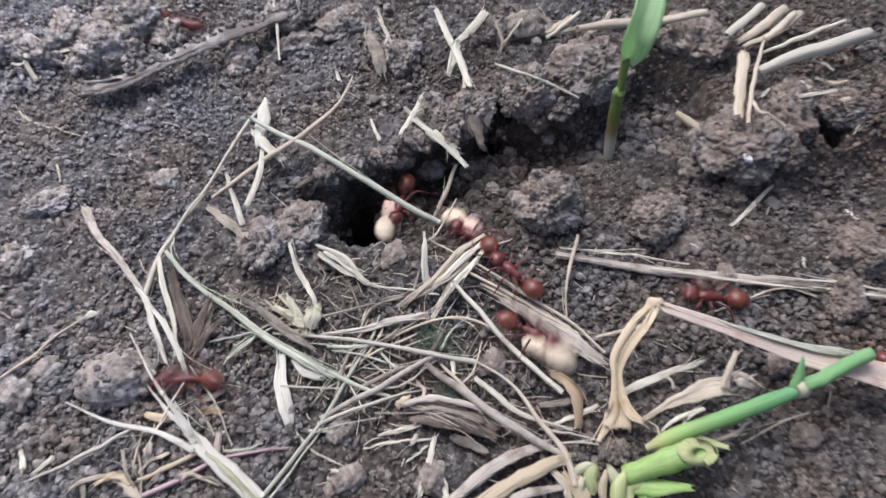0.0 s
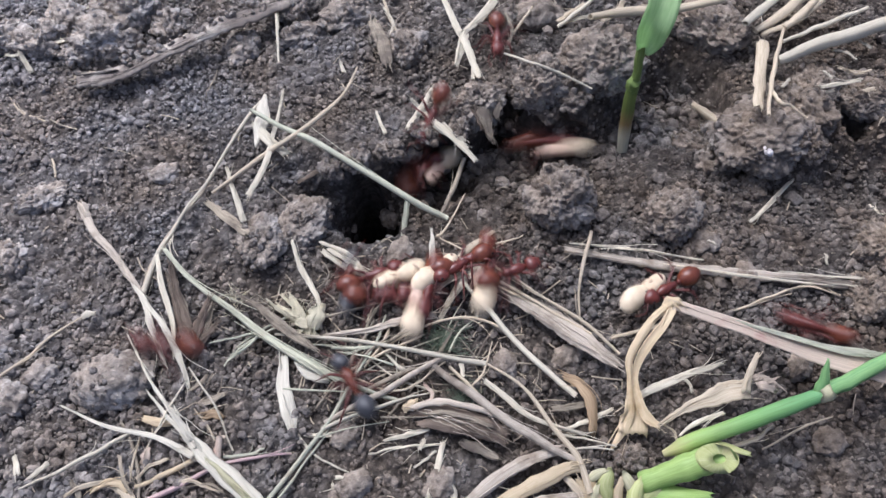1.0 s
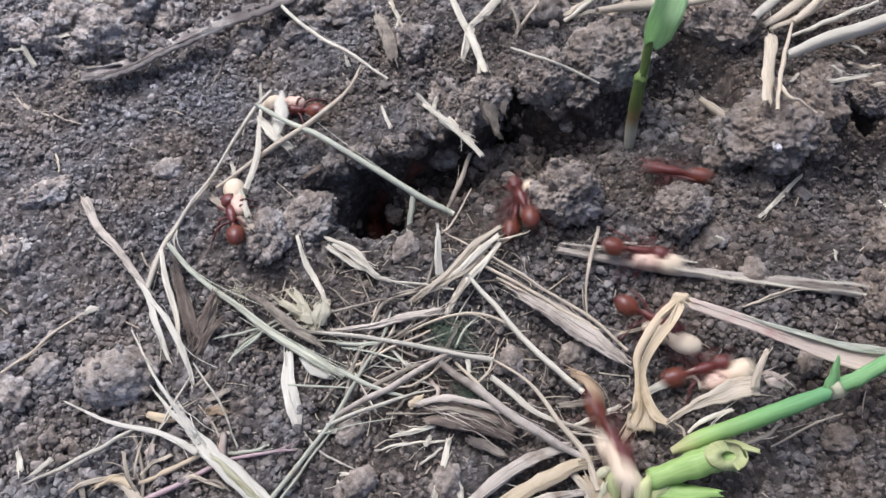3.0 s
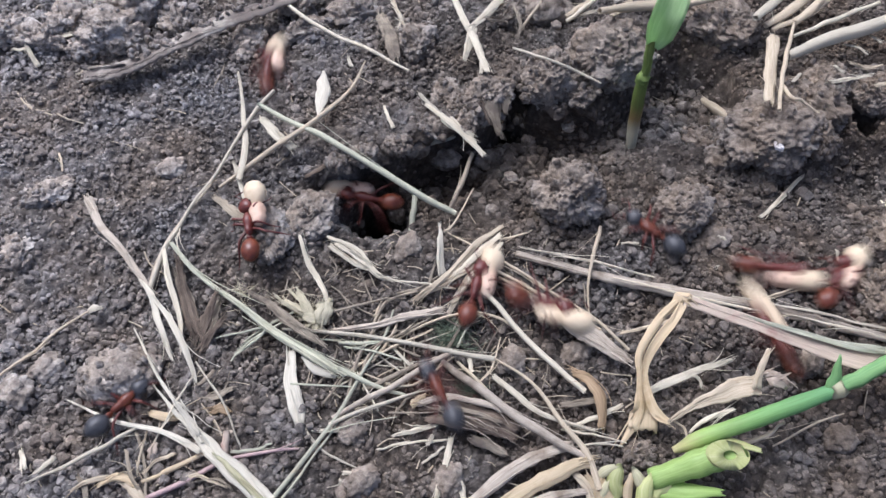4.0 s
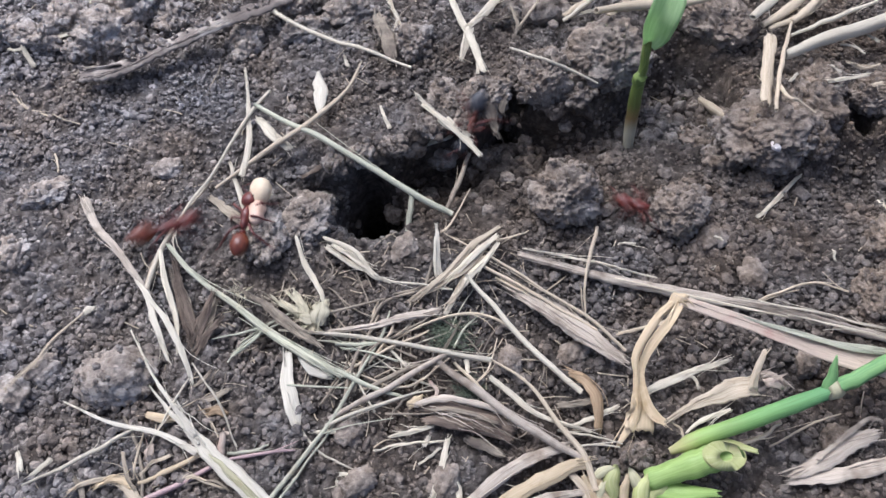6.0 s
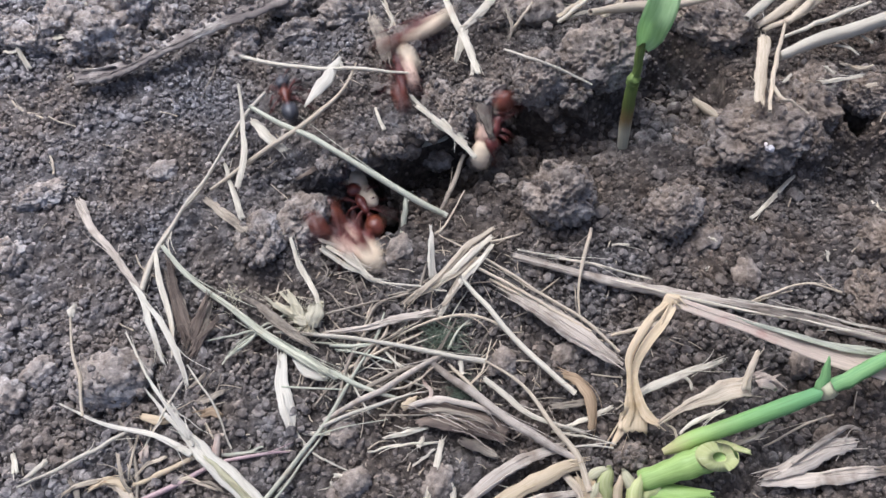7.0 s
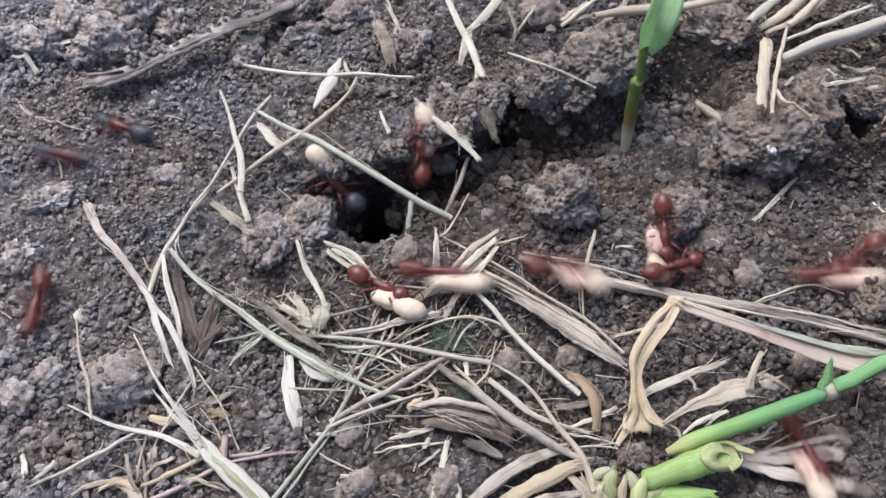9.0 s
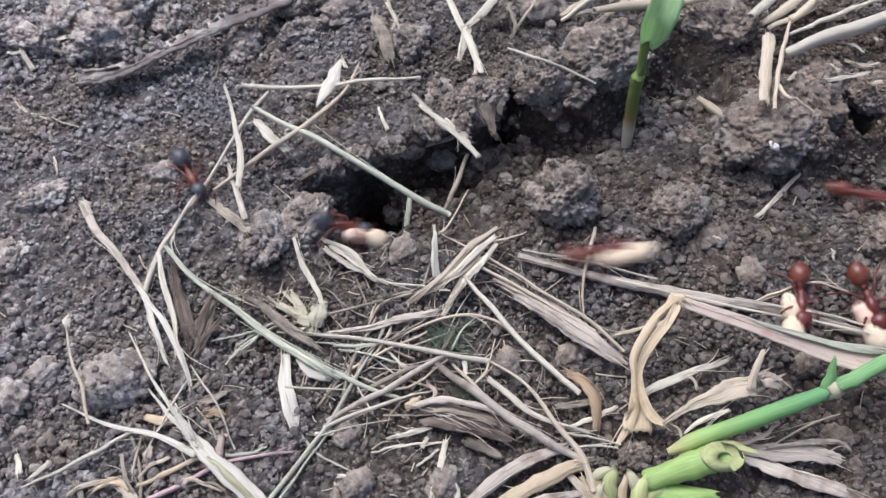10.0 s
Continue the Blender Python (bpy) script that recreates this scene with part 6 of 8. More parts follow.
sub(clump, "hollow_stub", cane([(17.3, -22.6, 0.6), (19.4, -22.1, 1.7), (22.1, -21.4, 2.7), (24.8, -20.9, 3.5)], [1.75, 2.03, 2.26, 2.35], LEAF, seed=616, sides=24, hollow=0.42, bevel=3.4, wander=0, ridge=0.01), "cut hollow green stem")
sub(clump, "cut_rim", cane([(24.72, -20.92, 3.48), (24.84, -20.90, 3.52), (24.96, -20.87, 3.55)], [2.38, 2.4, 2.36], LIME, seed=617, sides=24, hollow=0.36, bevel=3.4, bevel_from=0, wander=0, ridge=0.01), "pale yellow cut rim")
sub(clump, "leaf", strip([(17.3, -23.0, 0.4), (19.4, -23.5, 1.2), (23.1, -23.9, 1.6)], [1.57, 1.84, 0.46], LEAF, curl=0.5, seed=618, fibres=0, jag=0.3))
sub(clump, "leaf", strip([(18.5, -23.0, 0.2), (19.2, -24.3, 0.6), (19.4, -26.2, 0.3)], [1.39, 1.85, 1.39], LEAF, curl=0.5, seed=619, fibres=0))
sub(clump, "crown", cane([(16.5, -24.9, -0.5), (16.6, -23.6, 0.6), (17.1, -22.3, 1.5)], [1.1, 1.35, 1.2, 0.3], LIME, seed=620, sides=16), "pale crown of the clump")
sub(clump, "crown", cane([(14.3, -23.8, -0.4), (14.3, -22.6, 0.4), (14.7, -21.4, 1.1)], [1.0, 1.45, 1.3, 0.35], LIME, seed=621, sides=16), "pale round stem scar")
sub(clump, "crown", cane([(17.3, -23.8, -0.2), (16.2, -22.6, 0.8), (15.7, -21.7, 1.3)], [1.12, 1.15, 0.95, 0.25], CREAM, seed=622, sides=14))
for i, (pts, wide, mat) in enumerate((([(12.4, -22.8, 0.2), (13.3, -22.0, 1.0), (14.6, -21.6, 1.3)], [0.4, 0.9, 0.4], CREAM), ([(15.2, -24.6, -0.2), (15.3, -23.4, 0.7), (15.6, -22.2, 1.2)], [0.7, 0.8, 0.3], TAN), ([(13.3, -24.6, -0.2), (13.2, -23.6, 0.5), (13.6, -22.6, 0.9)], [0.6, 0.8, 0.3], CREAM), ([(17.4, -24.8, 0.0), (17.8, -23.6, 0.8), (18.8, -22.9, 1.2)], [0.8, 1.2, 0.4], LIME))):
    sub(clump, "scale_leaf", strip(pts, wide, mat, seed=625 + i, fibres=0, curl=0.5, jag=0.4, thick=0.25), "papery pale scale leaf")
sub(clump, "scale_leaf", strip([(26.4, -20.8, 2.5), (24.3, -19.9, 2.4), (22.1, -19.3, 2.3)], [0.37, 0.74, 0.56], LIME, seed=623, fibres=0))
stalk("straw", "thin straw leaning on the green stem", "straw", [(25.2, -19.7, 1.2), (27.0, -19.3, 1.6), (28.9, -18.0, 1.7)], [0.41, 0.37, 0.24], STRAW)
stalk("root_thread", "thin pale thread under the stem", "root", [(19.8, -17.6, 0.9), (20.8, -18.6, 0.8), (20.4, -20.9, 0.3)], [0.16, 0.21, 0.12], STRAW)
for bit, wide, mat in (([(1.7, -24.8, -0.2), (5.0, -22.2, 0.3), (8.5, -20.3, 0.6), (11.4, -19.5, 0.4)], [0.97, 1.21, 1.13, 0.65], BARK), ([(4.0, -25.0, -0.1), (7.4, -23.1, 0.4), (10.2, -21.9, 0.9), (12.7, -20.9, 0.9)], [1.21, 1.46, 1.21, 1.05], TAN),
                       ([(5.4, -25.3, -0.2), (8.7, -23.9, 0.2), (12.6, -23.4, 0.2)], [0.64, 0.80, 0.56], BARK), ([(12.2, -21.7, 0.7), (13.0, -23.5, 0.4), (13.8, -25.2, -0.1)], [1.20, 1.61, 1.36], TAN), ([(10.3, -20.9, 0.5), (11.6, -22.8, 0.4), (12.5, -24.8, 0.0)], [0.56, 0.72, 0.64], STRAW)):
    leaf("dead_leaf", "tan dry leaf at the foot of the grass clump", "dead leaf", bit, wide, mat, thick=0.22)
stalk("straw", "thin dry straw lying on dark crumbs", "straw", [(28.3, -19.5, -0.2), (31.8, -17.9, 0.1), (35.1, -16.5, -0.1)], [0.17, 0.21, 0.13], STRAW)

# ---- the seedling ----
seedling = tagged(group_of("grass_seedling", "young grass shoot with one bright green leaf", "grass seedling", (20.4, 15.3, -3.9)), group="grass")
sub(seedling, "sheath", cane([(20.6, 14.6, -4.6), (20.5, 15.0, -2.2), (20.3, 16.2, 2.4), (20.3, 16.9, 5.8)], [0.85, 1.2, 1.42, 1.2], SHEATH, seed=632, sides=16, wander=0.02, ridge=0.02), "olive sheath, whitish at its foot")
sub(seedling, "sheath_lip", cane([(20.3, 16.7, 5.0), (20.3, 16.9, 5.8), (20.4, 17.0, 6.2)], [1.28, 1.45, 1.28], SHOOT, seed=633, sides=14, hollow=0.8), "torn pale sheath lip")
sub(seedling, "stem", cane([(20.4, 16.8, 5.6), (20.4, 17.4, 8.0), (20.4, 17.9, 10.2)], [0.91, 0.96, 0.96], SHOOT, seed=634, sides=12))
sub(seedling, "leaf_blade", strip([(20.5, 17.6, 9.6), (20.8, 17.7, 11.2), (21.1, 18.0, 13.4), (21.7, 19.9, 14.8), (23.0, 24.0, 16.0)], [1.3, 2.7, 3.2, 3.2, 2.69], BLADE, across=(1.0, -0.15, 0.0), jag=0.15, thick=0.2, curl=-0.1, fold=0.4, seed=635, rag=0.02, fibres=0), "broad bright green leaf blade")

# ---- litter that the ants push about ----
LOOSE = []
SCRAP = [(0, -32.4, -6.9, 1.0, 220, 4), (5.7, -32.4, -6.9, 1.0, 220, 4), (6.8, -32.7, -7.8, 3.1, 282, 8), (7.5, -33.0, -7.8, 3.1, 286, 8), (9, -33.0, -8.0, 3.1, 286, 8), (9.5, -33.3, -8.9, 3.0, 289, 8), (10, -33.4, -8.7, 3.0, 290, 8)]


def key_loose(ob, rows):
    rows = ([(0.0, *rows[0][1:])] if rows[0][0] > 0 else []) + list(rows)
    rows = rows + ([(10.0, *rows[-1][1:])] if rows[-1][0] < 10 else [])
    walk(ob, [(t, pose(x * MM, y * MM, z * MM, 0, tip, turn)) for t, x, y, z, turn, tip in rows])


LOOSE.append((stalk("straw", "loose thin straw dragged about by ants", "straw", [(-9.8, 0.3, 0), (-3, -0.5, 0.2), (4, 0.2, 0.2), (9.8, 0.6, 0)], [0.44, 0.44, 0.37, 0.25], PALE),
              [(0, -18.6, 34.8, 2.1, -86, -0), (1, -18.6, 33.1, 2.1, -87, -0), (1.5, -18.4, 32.6, 2.2, -86, -1), (2, -15.1, 25.1, 3.7, -68, -7), (2.5, -13.4, 24.3, 3.3, -48, -6), (2.7, -13.2, 24.5, 3.3, -47, -6), (4, -11.5, 25.2, 3.3, -41, -6), (4.5, -11.3, 24.8, 3.6, -38, -7), (5.7, -11.3, 24.8, 3.6, -38, -7), (6.8, -12.4, 21.4, 3.3, -16, -7), (7.5, -12.2, 20.3, 3.5, -14, -8), (8.5, -12.5, 20.5, 3.3, -13, -7), (9.4, -12.2, 20.1, 3.5, -13, -8), (10, -11.6, 18.1, 3.7, -5, -8)]))
LOOSE.append((leaf("dead_leaf", "loose narrow bleached leaf leaning over the soil", "dead leaf", [(-7, 0, 0), (-1, 0.3, 0.2), (4, 0.2, 0.1), (8, -0.5, 0)], [0.25, 0.44, 0.75, 0.68], PALE),
              [(0, -17.8, 11.2, 3.3, -89, -7), (1, -17.0, 11.8, 3.5, -95, -6), (1.6, -17.3, 11.3, 3.5, -93, -7), (2.5, -18.3, 12.0, 3.4, -87, -7), (2.7, -18.4, 12.0, 3.4, -87, -7), (4, -21.2, 14.1, 2.5, -80, -3), (4.5, -20.2, 14.8, 2.5, -85, -3), (5.7, -20.4, 14.9, 2.4, -83, -2), (7, -20.0, 12.5, 3.3, -80, -7), (7.5, -19.9, 12.3, 3.3, -79, -7), (7.8, -21.2, 12.1, 3.3, -73, -7), (8, -22.2, 11.9, 3.2, -67, -6), (8.5, -21.5, 12.3, 3.3, -72, -6), (9.5, -21.5, 12.3, 3.3, -71, -6), (10, -21.1, 12.6, 3.2, -74, -6)]))
LOOSE.append((leaf("chaff_scale", "loose cream chaff scale, pointed at both ends", "chaff", [(-3.7, 0, 0), (-1.4, 0.1, 0.2), (1, 0.1, 0.2), (3.7, 0, 0)], [0.25, 1.2, 1.62, 1.2, 0.12], IVORY, curl=0.3, rag=0.1, jag=0.4, fibres=0),
              [(0, -18.1, 14.8, 3.5, -91, -3), (1.4, -18.3, 13.9, 3.4, -91, -3), (2.7, -17.9, 13.4, 3.4, -89, -3), (3.8, -12.8, 16.1, 4.3, -89, -10), (4, -12.8, 16.2, 4.3, -89, -9), (4.5, -12.7, 17.7, 4.1, -100, -1), (5, -12.6, 16.2, 4.3, -86, -9), (5.5, -13.2, 15.9, 3.8, -75, -13), (5.7, -13.1, 16.0, 3.8, -75, -13), (6.8, -12.0, 18.8, 3.5, -119, 5), (7.5, -12.0, 18.8, 3.6, -113, 3), (9, -12.1, 19.0, 3.6, -110, 2), (9.5, -11.5, 18.1, 4.2, -106, -5), (10, -11.5, 18.0, 4.2, -106, -5)]))
dry_stalk = leaf("dry_stalk", "grey weathered grass stalk shifted by the ants", "dead stem", [(-17.5, 0.3, 0), (-6, -0.3, 0.1), (6, 0.2, 0.1), (20, 0, 0)], [0.6, 0.98, 1.1, 0.95], BARK, thick=0.6, curl=0.5, rough=0.1, fibres=9)
for i, (x0, x1, dy) in enumerate(((-17, -4, 0.5), (-8, 8, -0.5), (3, 19, 0.45), (8, 20, -0.3))):
    child("split_fibre", strip([(x0, dy, 0.5), ((x0 + x1) / 2, dy * 1.3, 0.7), (x1, dy * 1.1, 0.5)], [0.1, 0.3, 0.12], PALE, seed=660 + i), dry_stalk)
LOOSE.append((dry_stalk,
              [(0, 29.9, -3.0, 1.2, -8, 1), (0.5, 29.5, -2.9, 1.2, -8, 1), (1, 29.6, -2.8, 1.2, -8, 1), (2.7, 29.3, -3.1, 1.2, -8, 1), (3.8, 23.4, -5.5, 1.1, -14, 1), (4, 23.6, -5.5, 1.1, -14, 1), (10, 24.3, -5.6, 1.1, -14, 1)]))
LOOSE.append((leaf("straw_chip", "loose pale straw chip at the nest entrance", "straw", [(-2.6, 0, 0), (0, 0.1, 0.1), (2.6, 0, 0)], [0.31, 0.75, 0.56], PALE),
              [(0, -1.9, 15.3, 4.1, -119, 19), (0.5, -1.7, 15.2, 4.1, -123, 22), (2, -1.8, 15.1, 4.1, -124, 20), (2.7, -1.4, 14.6, 3.7, -136, 27), (3.8, -1.4, 13.4, -0.5, 17, -7), (10, -0.9, 13.5, -0.5, 13, -11)]))
scrap_stem = stalk("dry_grass", "thin pale stem with a scrap of leaf, pushed round by ants", "dry grass", [(0.2, 0, 0), (3.4, -0.25, 0.1), (6.6, 0.2, 0.1), (9.9, 0, 0)], [0.17, 0.24, 0.3, 0.26], STRAW, fibres=3)
child("leaf_scrap", strip([(-0.5, 0.35, 0.1), (0.1, 0.1, 0.2), (0.9, -0.1, 0.1)], [0.4, 0.75, 0.3], PALE, seed=671, fibres=1), scrap_stem, "pale scrap of leaf")
LOOSE.append((scrap_stem, SCRAP))
drift = group_of("dead_leaf", "loose bundle of torn pale leaf strips", "dead leaf", (0, 0, 0))
for i, (pts, wide) in enumerate((([(-5.6, 0, 0), (-2, -0.5, 0.2), (2.5, -0.9, 0.2), (6.4, -1.3, 0)], [0.50, 1.37, 1.37, 0.62]), ([(-5.4, 0.2, 0.2), (-1.8, 0.7, 0.4), (1.5, 1.4, 0.4), (4.4, 1.7, 0.2)], [0.37, 1.74, 1.62, 0.87]), ([(-2.4, 0.8, 0.6), (1.2, 2.2, 1), (3.4, 2.9, 0.8), (4.8, 2.4, 0.4)], [0.31, 0.50, 0.44, 0.25]))):
    sub(drift, "leaf_strip", strip(pts, wide, BARK, seed=640 + i, rough=0.08))
LOOSE.append((drift, [(0, 54.4, -21.1, -0.0, 17, -1), (5.3, 48.0, -21.3, -0.0, 16, -1), (5.6, 38.5, -20.9, -0.1, 17, -1), (6.8, 32.8, -21.5, -0.1, 11, -0), (7.6, 32.8, -21.4, -0.1, 12, -0), (8, 33.0, -21.2, -0.1, 16, -1), (8.6, 32.3, -21.2, -0.1, 18, -1), (8.8, 32.2, -21.6, -0.1, 17, -1), (9, 30.6, -21.3, -0.1, -8, -0), (9.2, 29.1, -21.3, -0.1, -23, 1), (9.5, 29.2, -21.1, -0.0, -18, 1), (9.8, 30.0, -21.2, -0.1, -15, 1), (10, 30.0, -21.2, -0.1, -15, 1)]))


def slivers():
    """Tiny fibres and chips strewn among the larger litter."""
    rnd = np.random.RandomState(88)
    verts, faces, uvs = [], [], []
    for i in range(400):
        if i % 3:
            x, y = rnd.normal(-4, 12), rnd.normal(-10, 7)
        else:
            x, y = rnd.uniform(-50, 50), rnd.uniform(-28, 36)
        a, l, r = rnd.uniform(0, math.pi), 0.5 + 3.4 * rnd.uniform() ** 2.5, rnd.uniform(0.018, 0.05)
        z = float(ground(np.array([x]), np.array([y]))[0]) + 0.3
        e = np.array([math.cos(a) * l, math.sin(a) * l, rnd.uniform(-0.2, 0.4)])
        p = spline([np.array([x, y, z]) - e / 2, np.array([x, y, z + rnd.uniform(0, 0.2)]) + rnd.normal(0, 0.05, 3) * l, np.array([x, y, z]) + e / 2], 5)
        t, side, up = frames_along(p)
        base = len(verts)
        for k in range(5):
            for c in range(4):
                verts.append(p[k] + side[k] * math.cos(c * 1.571) * r * 1.6 + up[k] * math.sin(c * 1.571) * r)
                uvs.append((i * 0.37, k * 0.3))
        for k in range(4):
            for c in range(4):
                faces.append((base + k * 4 + c, base + k * 4 + (c + 1) % 4, base + k * 4 + 4 + (c + 1) % 4, base + k * 4 + 4 + c))
        faces.append((base, base + 1, base + 2, base + 3))
        faces.append((base + 16, base + 17, base + 18, base + 19))
    tagged(new("straw_slivers", mesh_of("straw_slivers", verts, faces, STRAW, uvs)), "tiny straw slivers strewn on the soil", "straw litter", "", "stuff")


slivers()


def matted_stems():
    """Fine weathered stems matted together under the larger straws before the hole."""
    rnd = np.random.RandomState(404)
    heart = np.array((-4.1, -11.1, -0.3))
    for mat, count, text in ((GREY, 18, "fine grey weathered stems matted together"), (OLIVE, 5, "fine greenish stems matted together"), (PALE, 9, "fine bleached fibres matted together")):
        made = []
        for i in range(count):
            x, y = heart[0] + rnd.normal(0, 4.4), heart[1] + rnd.normal(0, 3.0)
            a, l = rnd.choice((0.5, 2.5, 1.1, -0.3)) + rnd.normal(0, 0.35), rnd.uniform(2.5, 8.5)
            z = float(relief(x, y)) + rnd.uniform(0.4, 1.5)
            e = np.array([math.cos(a) * l, math.sin(a) * l, rnd.uniform(-0.6, 0.6)])
            c = spline([(x, y, z) - e / 2, (x, y, z + 0.2) + rnd.normal(0, 0.06, 3) * l * (1, 1, 0.4), (x, y, z) + e / 2], 10)
            t, side, up = frames_along(c)
            r = rnd.uniform(0.05, 0.16) * np.linspace(1.1, 0.6, 10)[:, None]
            v = np.vstack([c + side * math.cos(q) * r + up * math.sin(q) * r for q in (0.4, 1.65, 2.9, 4.2, 5.4)])
            faces = [(m * 10 + k, m * 10 + k + 1, (m + 1) % 5 * 10 + k + 1, (m + 1) % 5 * 10 + k) for m in range(5) for k in range(9)]
            faces += [tuple(m * 10 + k for m in range(5)) for k in (0, 9)]
            made.append((v, faces, np.column_stack([np.repeat(np.arange(5) * 0.05 + i * 0.31, 10), np.tile(np.arange(10) * l / 9, 5)])))
        tagged(new("matted_stems", plant_mesh("matted_stems", joined(made[0], made[1:]), mat)), text, "straw litter", "", "stuff")


matted_stems()

# ---- ants and the pupae that they carry ----
def lump(name, mat, centre, radii, level=3, shape=None):
    v, fc = BALLS[level]
    v = v.copy()
    if shape:
        v = shape(v)
    return big_mesh(name, v * radii + np.array(centre), fc, mat)


def limb(name, pts, radii, mat):
    return cane(pts, [r * 2 for r in radii], mat, sides=6, name=name, ridge=0.0, wander=0.0)


def head_shape(v):
    w = 1 + 0.16 * np.clip(-v[:, :1], -1, 1) - 0.1 * np.clip(v[:, :1], 0, 1)
    v = v * np.hstack([np.ones_like(w), w, np.ones_like(w)])
    v[:, 0] += 0.12 * v[:, 1] ** 2 * (v[:, 0] < 0) * -1
    return v


def thorax_shape(v):
    dip = 1 - 0.28 * np.exp(-((v[:, :1] + 0.25) / 0.22) ** 2)
    taper = 1 - 0.25 * np.clip(-v[:, :1], 0, 1)
    return v * np.hstack([np.ones_like(dip), dip * taper, dip])


def gaster_shape(v):
    ridge = 1 + 0.035 * np.cos(v[:, :1] * 14)
    tip = 1 - 0.25 * np.clip(-v[:, :1] - 0.3, 0, 1)
    return v * np.hstack([np.ones_like(tip), ridge * tip, ridge * tip])


def ant_meshes(kind):
    front, mid, rear = {"red": (RED, RED, RUST), "orange": (RUST, RUST, AMBER), "mixed": (ASH, RUST, ASH)}[kind]
    d = {
        "head": lump("head", front, (0, 0, 0), (0.82, 0.76, 0.6), 3, head_shape),
        "thorax": lump("thorax", mid, (0, 0, 0), (1.3, 0.56, 0.58), 3, thorax_shape),
        "petiole": lump("petiole", mid, (0, 0, 0), (0.26, 0.3, 0.42), 2),
        "gaster": lump("gaster", rear, (0, 0, 0), (1.22, 0.92, 0.86), 3, gaster_shape),
        "eye": lump("eye", EYE, (0, 0, 0), (0.15, 0.09, 0.15), 2),
    }
    for side, sg in (("l", 1), ("r", -1)):
        d["mandible" + side] = limb("mandible", [(0, 0, 0), (0.32, 0.16 * sg, -0.05), (0.55, -0.05 * sg, -0.08)], (0.13, 0.1, 0.03), LIMB)
        d["antenna" + side] = limb("antenna", [(0, 0, 0), (0.5, 0.55 * sg, 0.3), (0.72, 0.75 * sg, 0.28), (1.15, 0.72 * sg, -0.05), (1.6, 0.5 * sg, -0.35)], (0.06, 0.05, 0.05, 0.055, 0.06), LIMB)
        for i, (fx, reach) in enumerate(((0.75, 1.5), (-0.1, 1.75), (-1.35, 2.1))):
            y = sg
            pts = [(0, 0, 0), (fx * 0.55, 0.75 * y, 0.55), (fx * 0.95, 1.15 * y, 0.5), (fx * 1.35, reach * y * 0.95, -0.35), (fx * 1.6, (reach + 0.35) * y, -0.82), (fx * 1.8, (reach + 0.75) * y, -0.95)]
            d["leg%d%s" % (i, side)] = limb("leg", pts, (0.16, 0.14, 0.11, 0.085, 0.055, 0.035), LIMB)
    return d


ANT = {k: ant_meshes(k) for k in ("red", "orange", "mixed")}
ANT_LABEL = {"red": "glossy red-brown ant", "orange": "rusty orange ant", "mixed": "ash-black ant with rusty thorax"}
HIP = 1.05


def make_ant(kind, carries):
    d = ANT[kind]
    label = ANT_LABEL[kind] + (" carrying a pale pupa in its jaws" if carries else " running over the soil")
    ant = tagged(new("ant"), label, "ant", "ants of the raid")
    ant.empty_display_size = 0.002
    head = child("head", d["head"], ant, "", pose(1.95 * MM, 0, 0.1 * MM, 0, 14, 0))
    for side, sg in (("l", 1), ("r", -1)):
        child("mandible", d["mandible" + side], head, "", pose(0.62 * MM, 0.28 * sg * MM, -0.18 * MM))
        child("antenna", d["antenna" + side], head, "", pose(0.5 * MM, 0.25 * sg * MM, 0.2 * MM))
        child("eye", d["eye"], head, "", pose(0.12 * MM, 0.62 * sg * MM, 0.3 * MM))
    child("thorax", d["thorax"], ant)
    child("petiole", d["petiole"], ant, "", pose(-1.5 * MM, 0, -0.05 * MM))
    child("gaster", d["gaster"], ant, "", pose(-2.8 * MM, 0, 0.05 * MM, 0, 8, 0))
    legs = []
    for i, hx in enumerate((0.62, 0.02, -0.55)):
        for side, sg in (("l", 1), ("r", -1)):
            at = (hx * MM, 0.32 * sg * MM, -0.25 * MM)
            legs.append((child("leg", d["leg%d%s" % (i, side)], ant, "", pose(*at)), at, (i + (sg < 0)) % 2, sg))
    return ant, legs


def pupa_shape(seed):
    def f(v):
        bend = 0.16 * (1 - v[:, 0] ** 2)
        rings = 1 + 0.025 * np.cos(v[:, 0] * 16 + seed)
        wide = 1 + 0.12 * np.clip(v[:, 0], -1, 1)
        return np.column_stack([v[:, 0], v[:, 1] * rings * wide - bend, v[:, 2] * rings * wide])
    return f


PUPAE = [lump("ant_pupa", PUPA, (0.35, 0, 0), r, 4, pupa_shape(i)) for i, r in enumerate(((1.6, 1.05, 0.98), (1.5, 1.1, 1.0), (1.75, 1.0, 0.94)))]


def folded_shape(v):
    """Thorax and head of a naked pupa, with the legs folded against them."""
    waist = 1 - 0.2 * np.exp(-((v[:, :1] + 0.25) / 0.16) ** 2) - 0.12 * np.exp(-((v[:, :1] - 0.45) / 0.1) ** 2)
    seam = 1 + 0.05 * np.cos(np.arctan2(v[:, 2:], v[:, 1:2]) * 5)
    return v * np.hstack([np.ones_like(waist), waist * seam, waist * seam])


FOLDED = [lump("thorax", m, (-1.75, 0.1, -0.1), r, 3, folded_shape) for m, r in ((PUPA_ROSE, (1.6, 0.95, 0.82)), (PUPA_ROSE, (1.5, 0.9, 0.8)), (PUPA, (1.7, 0.9, 0.82)))]
MOVES = []


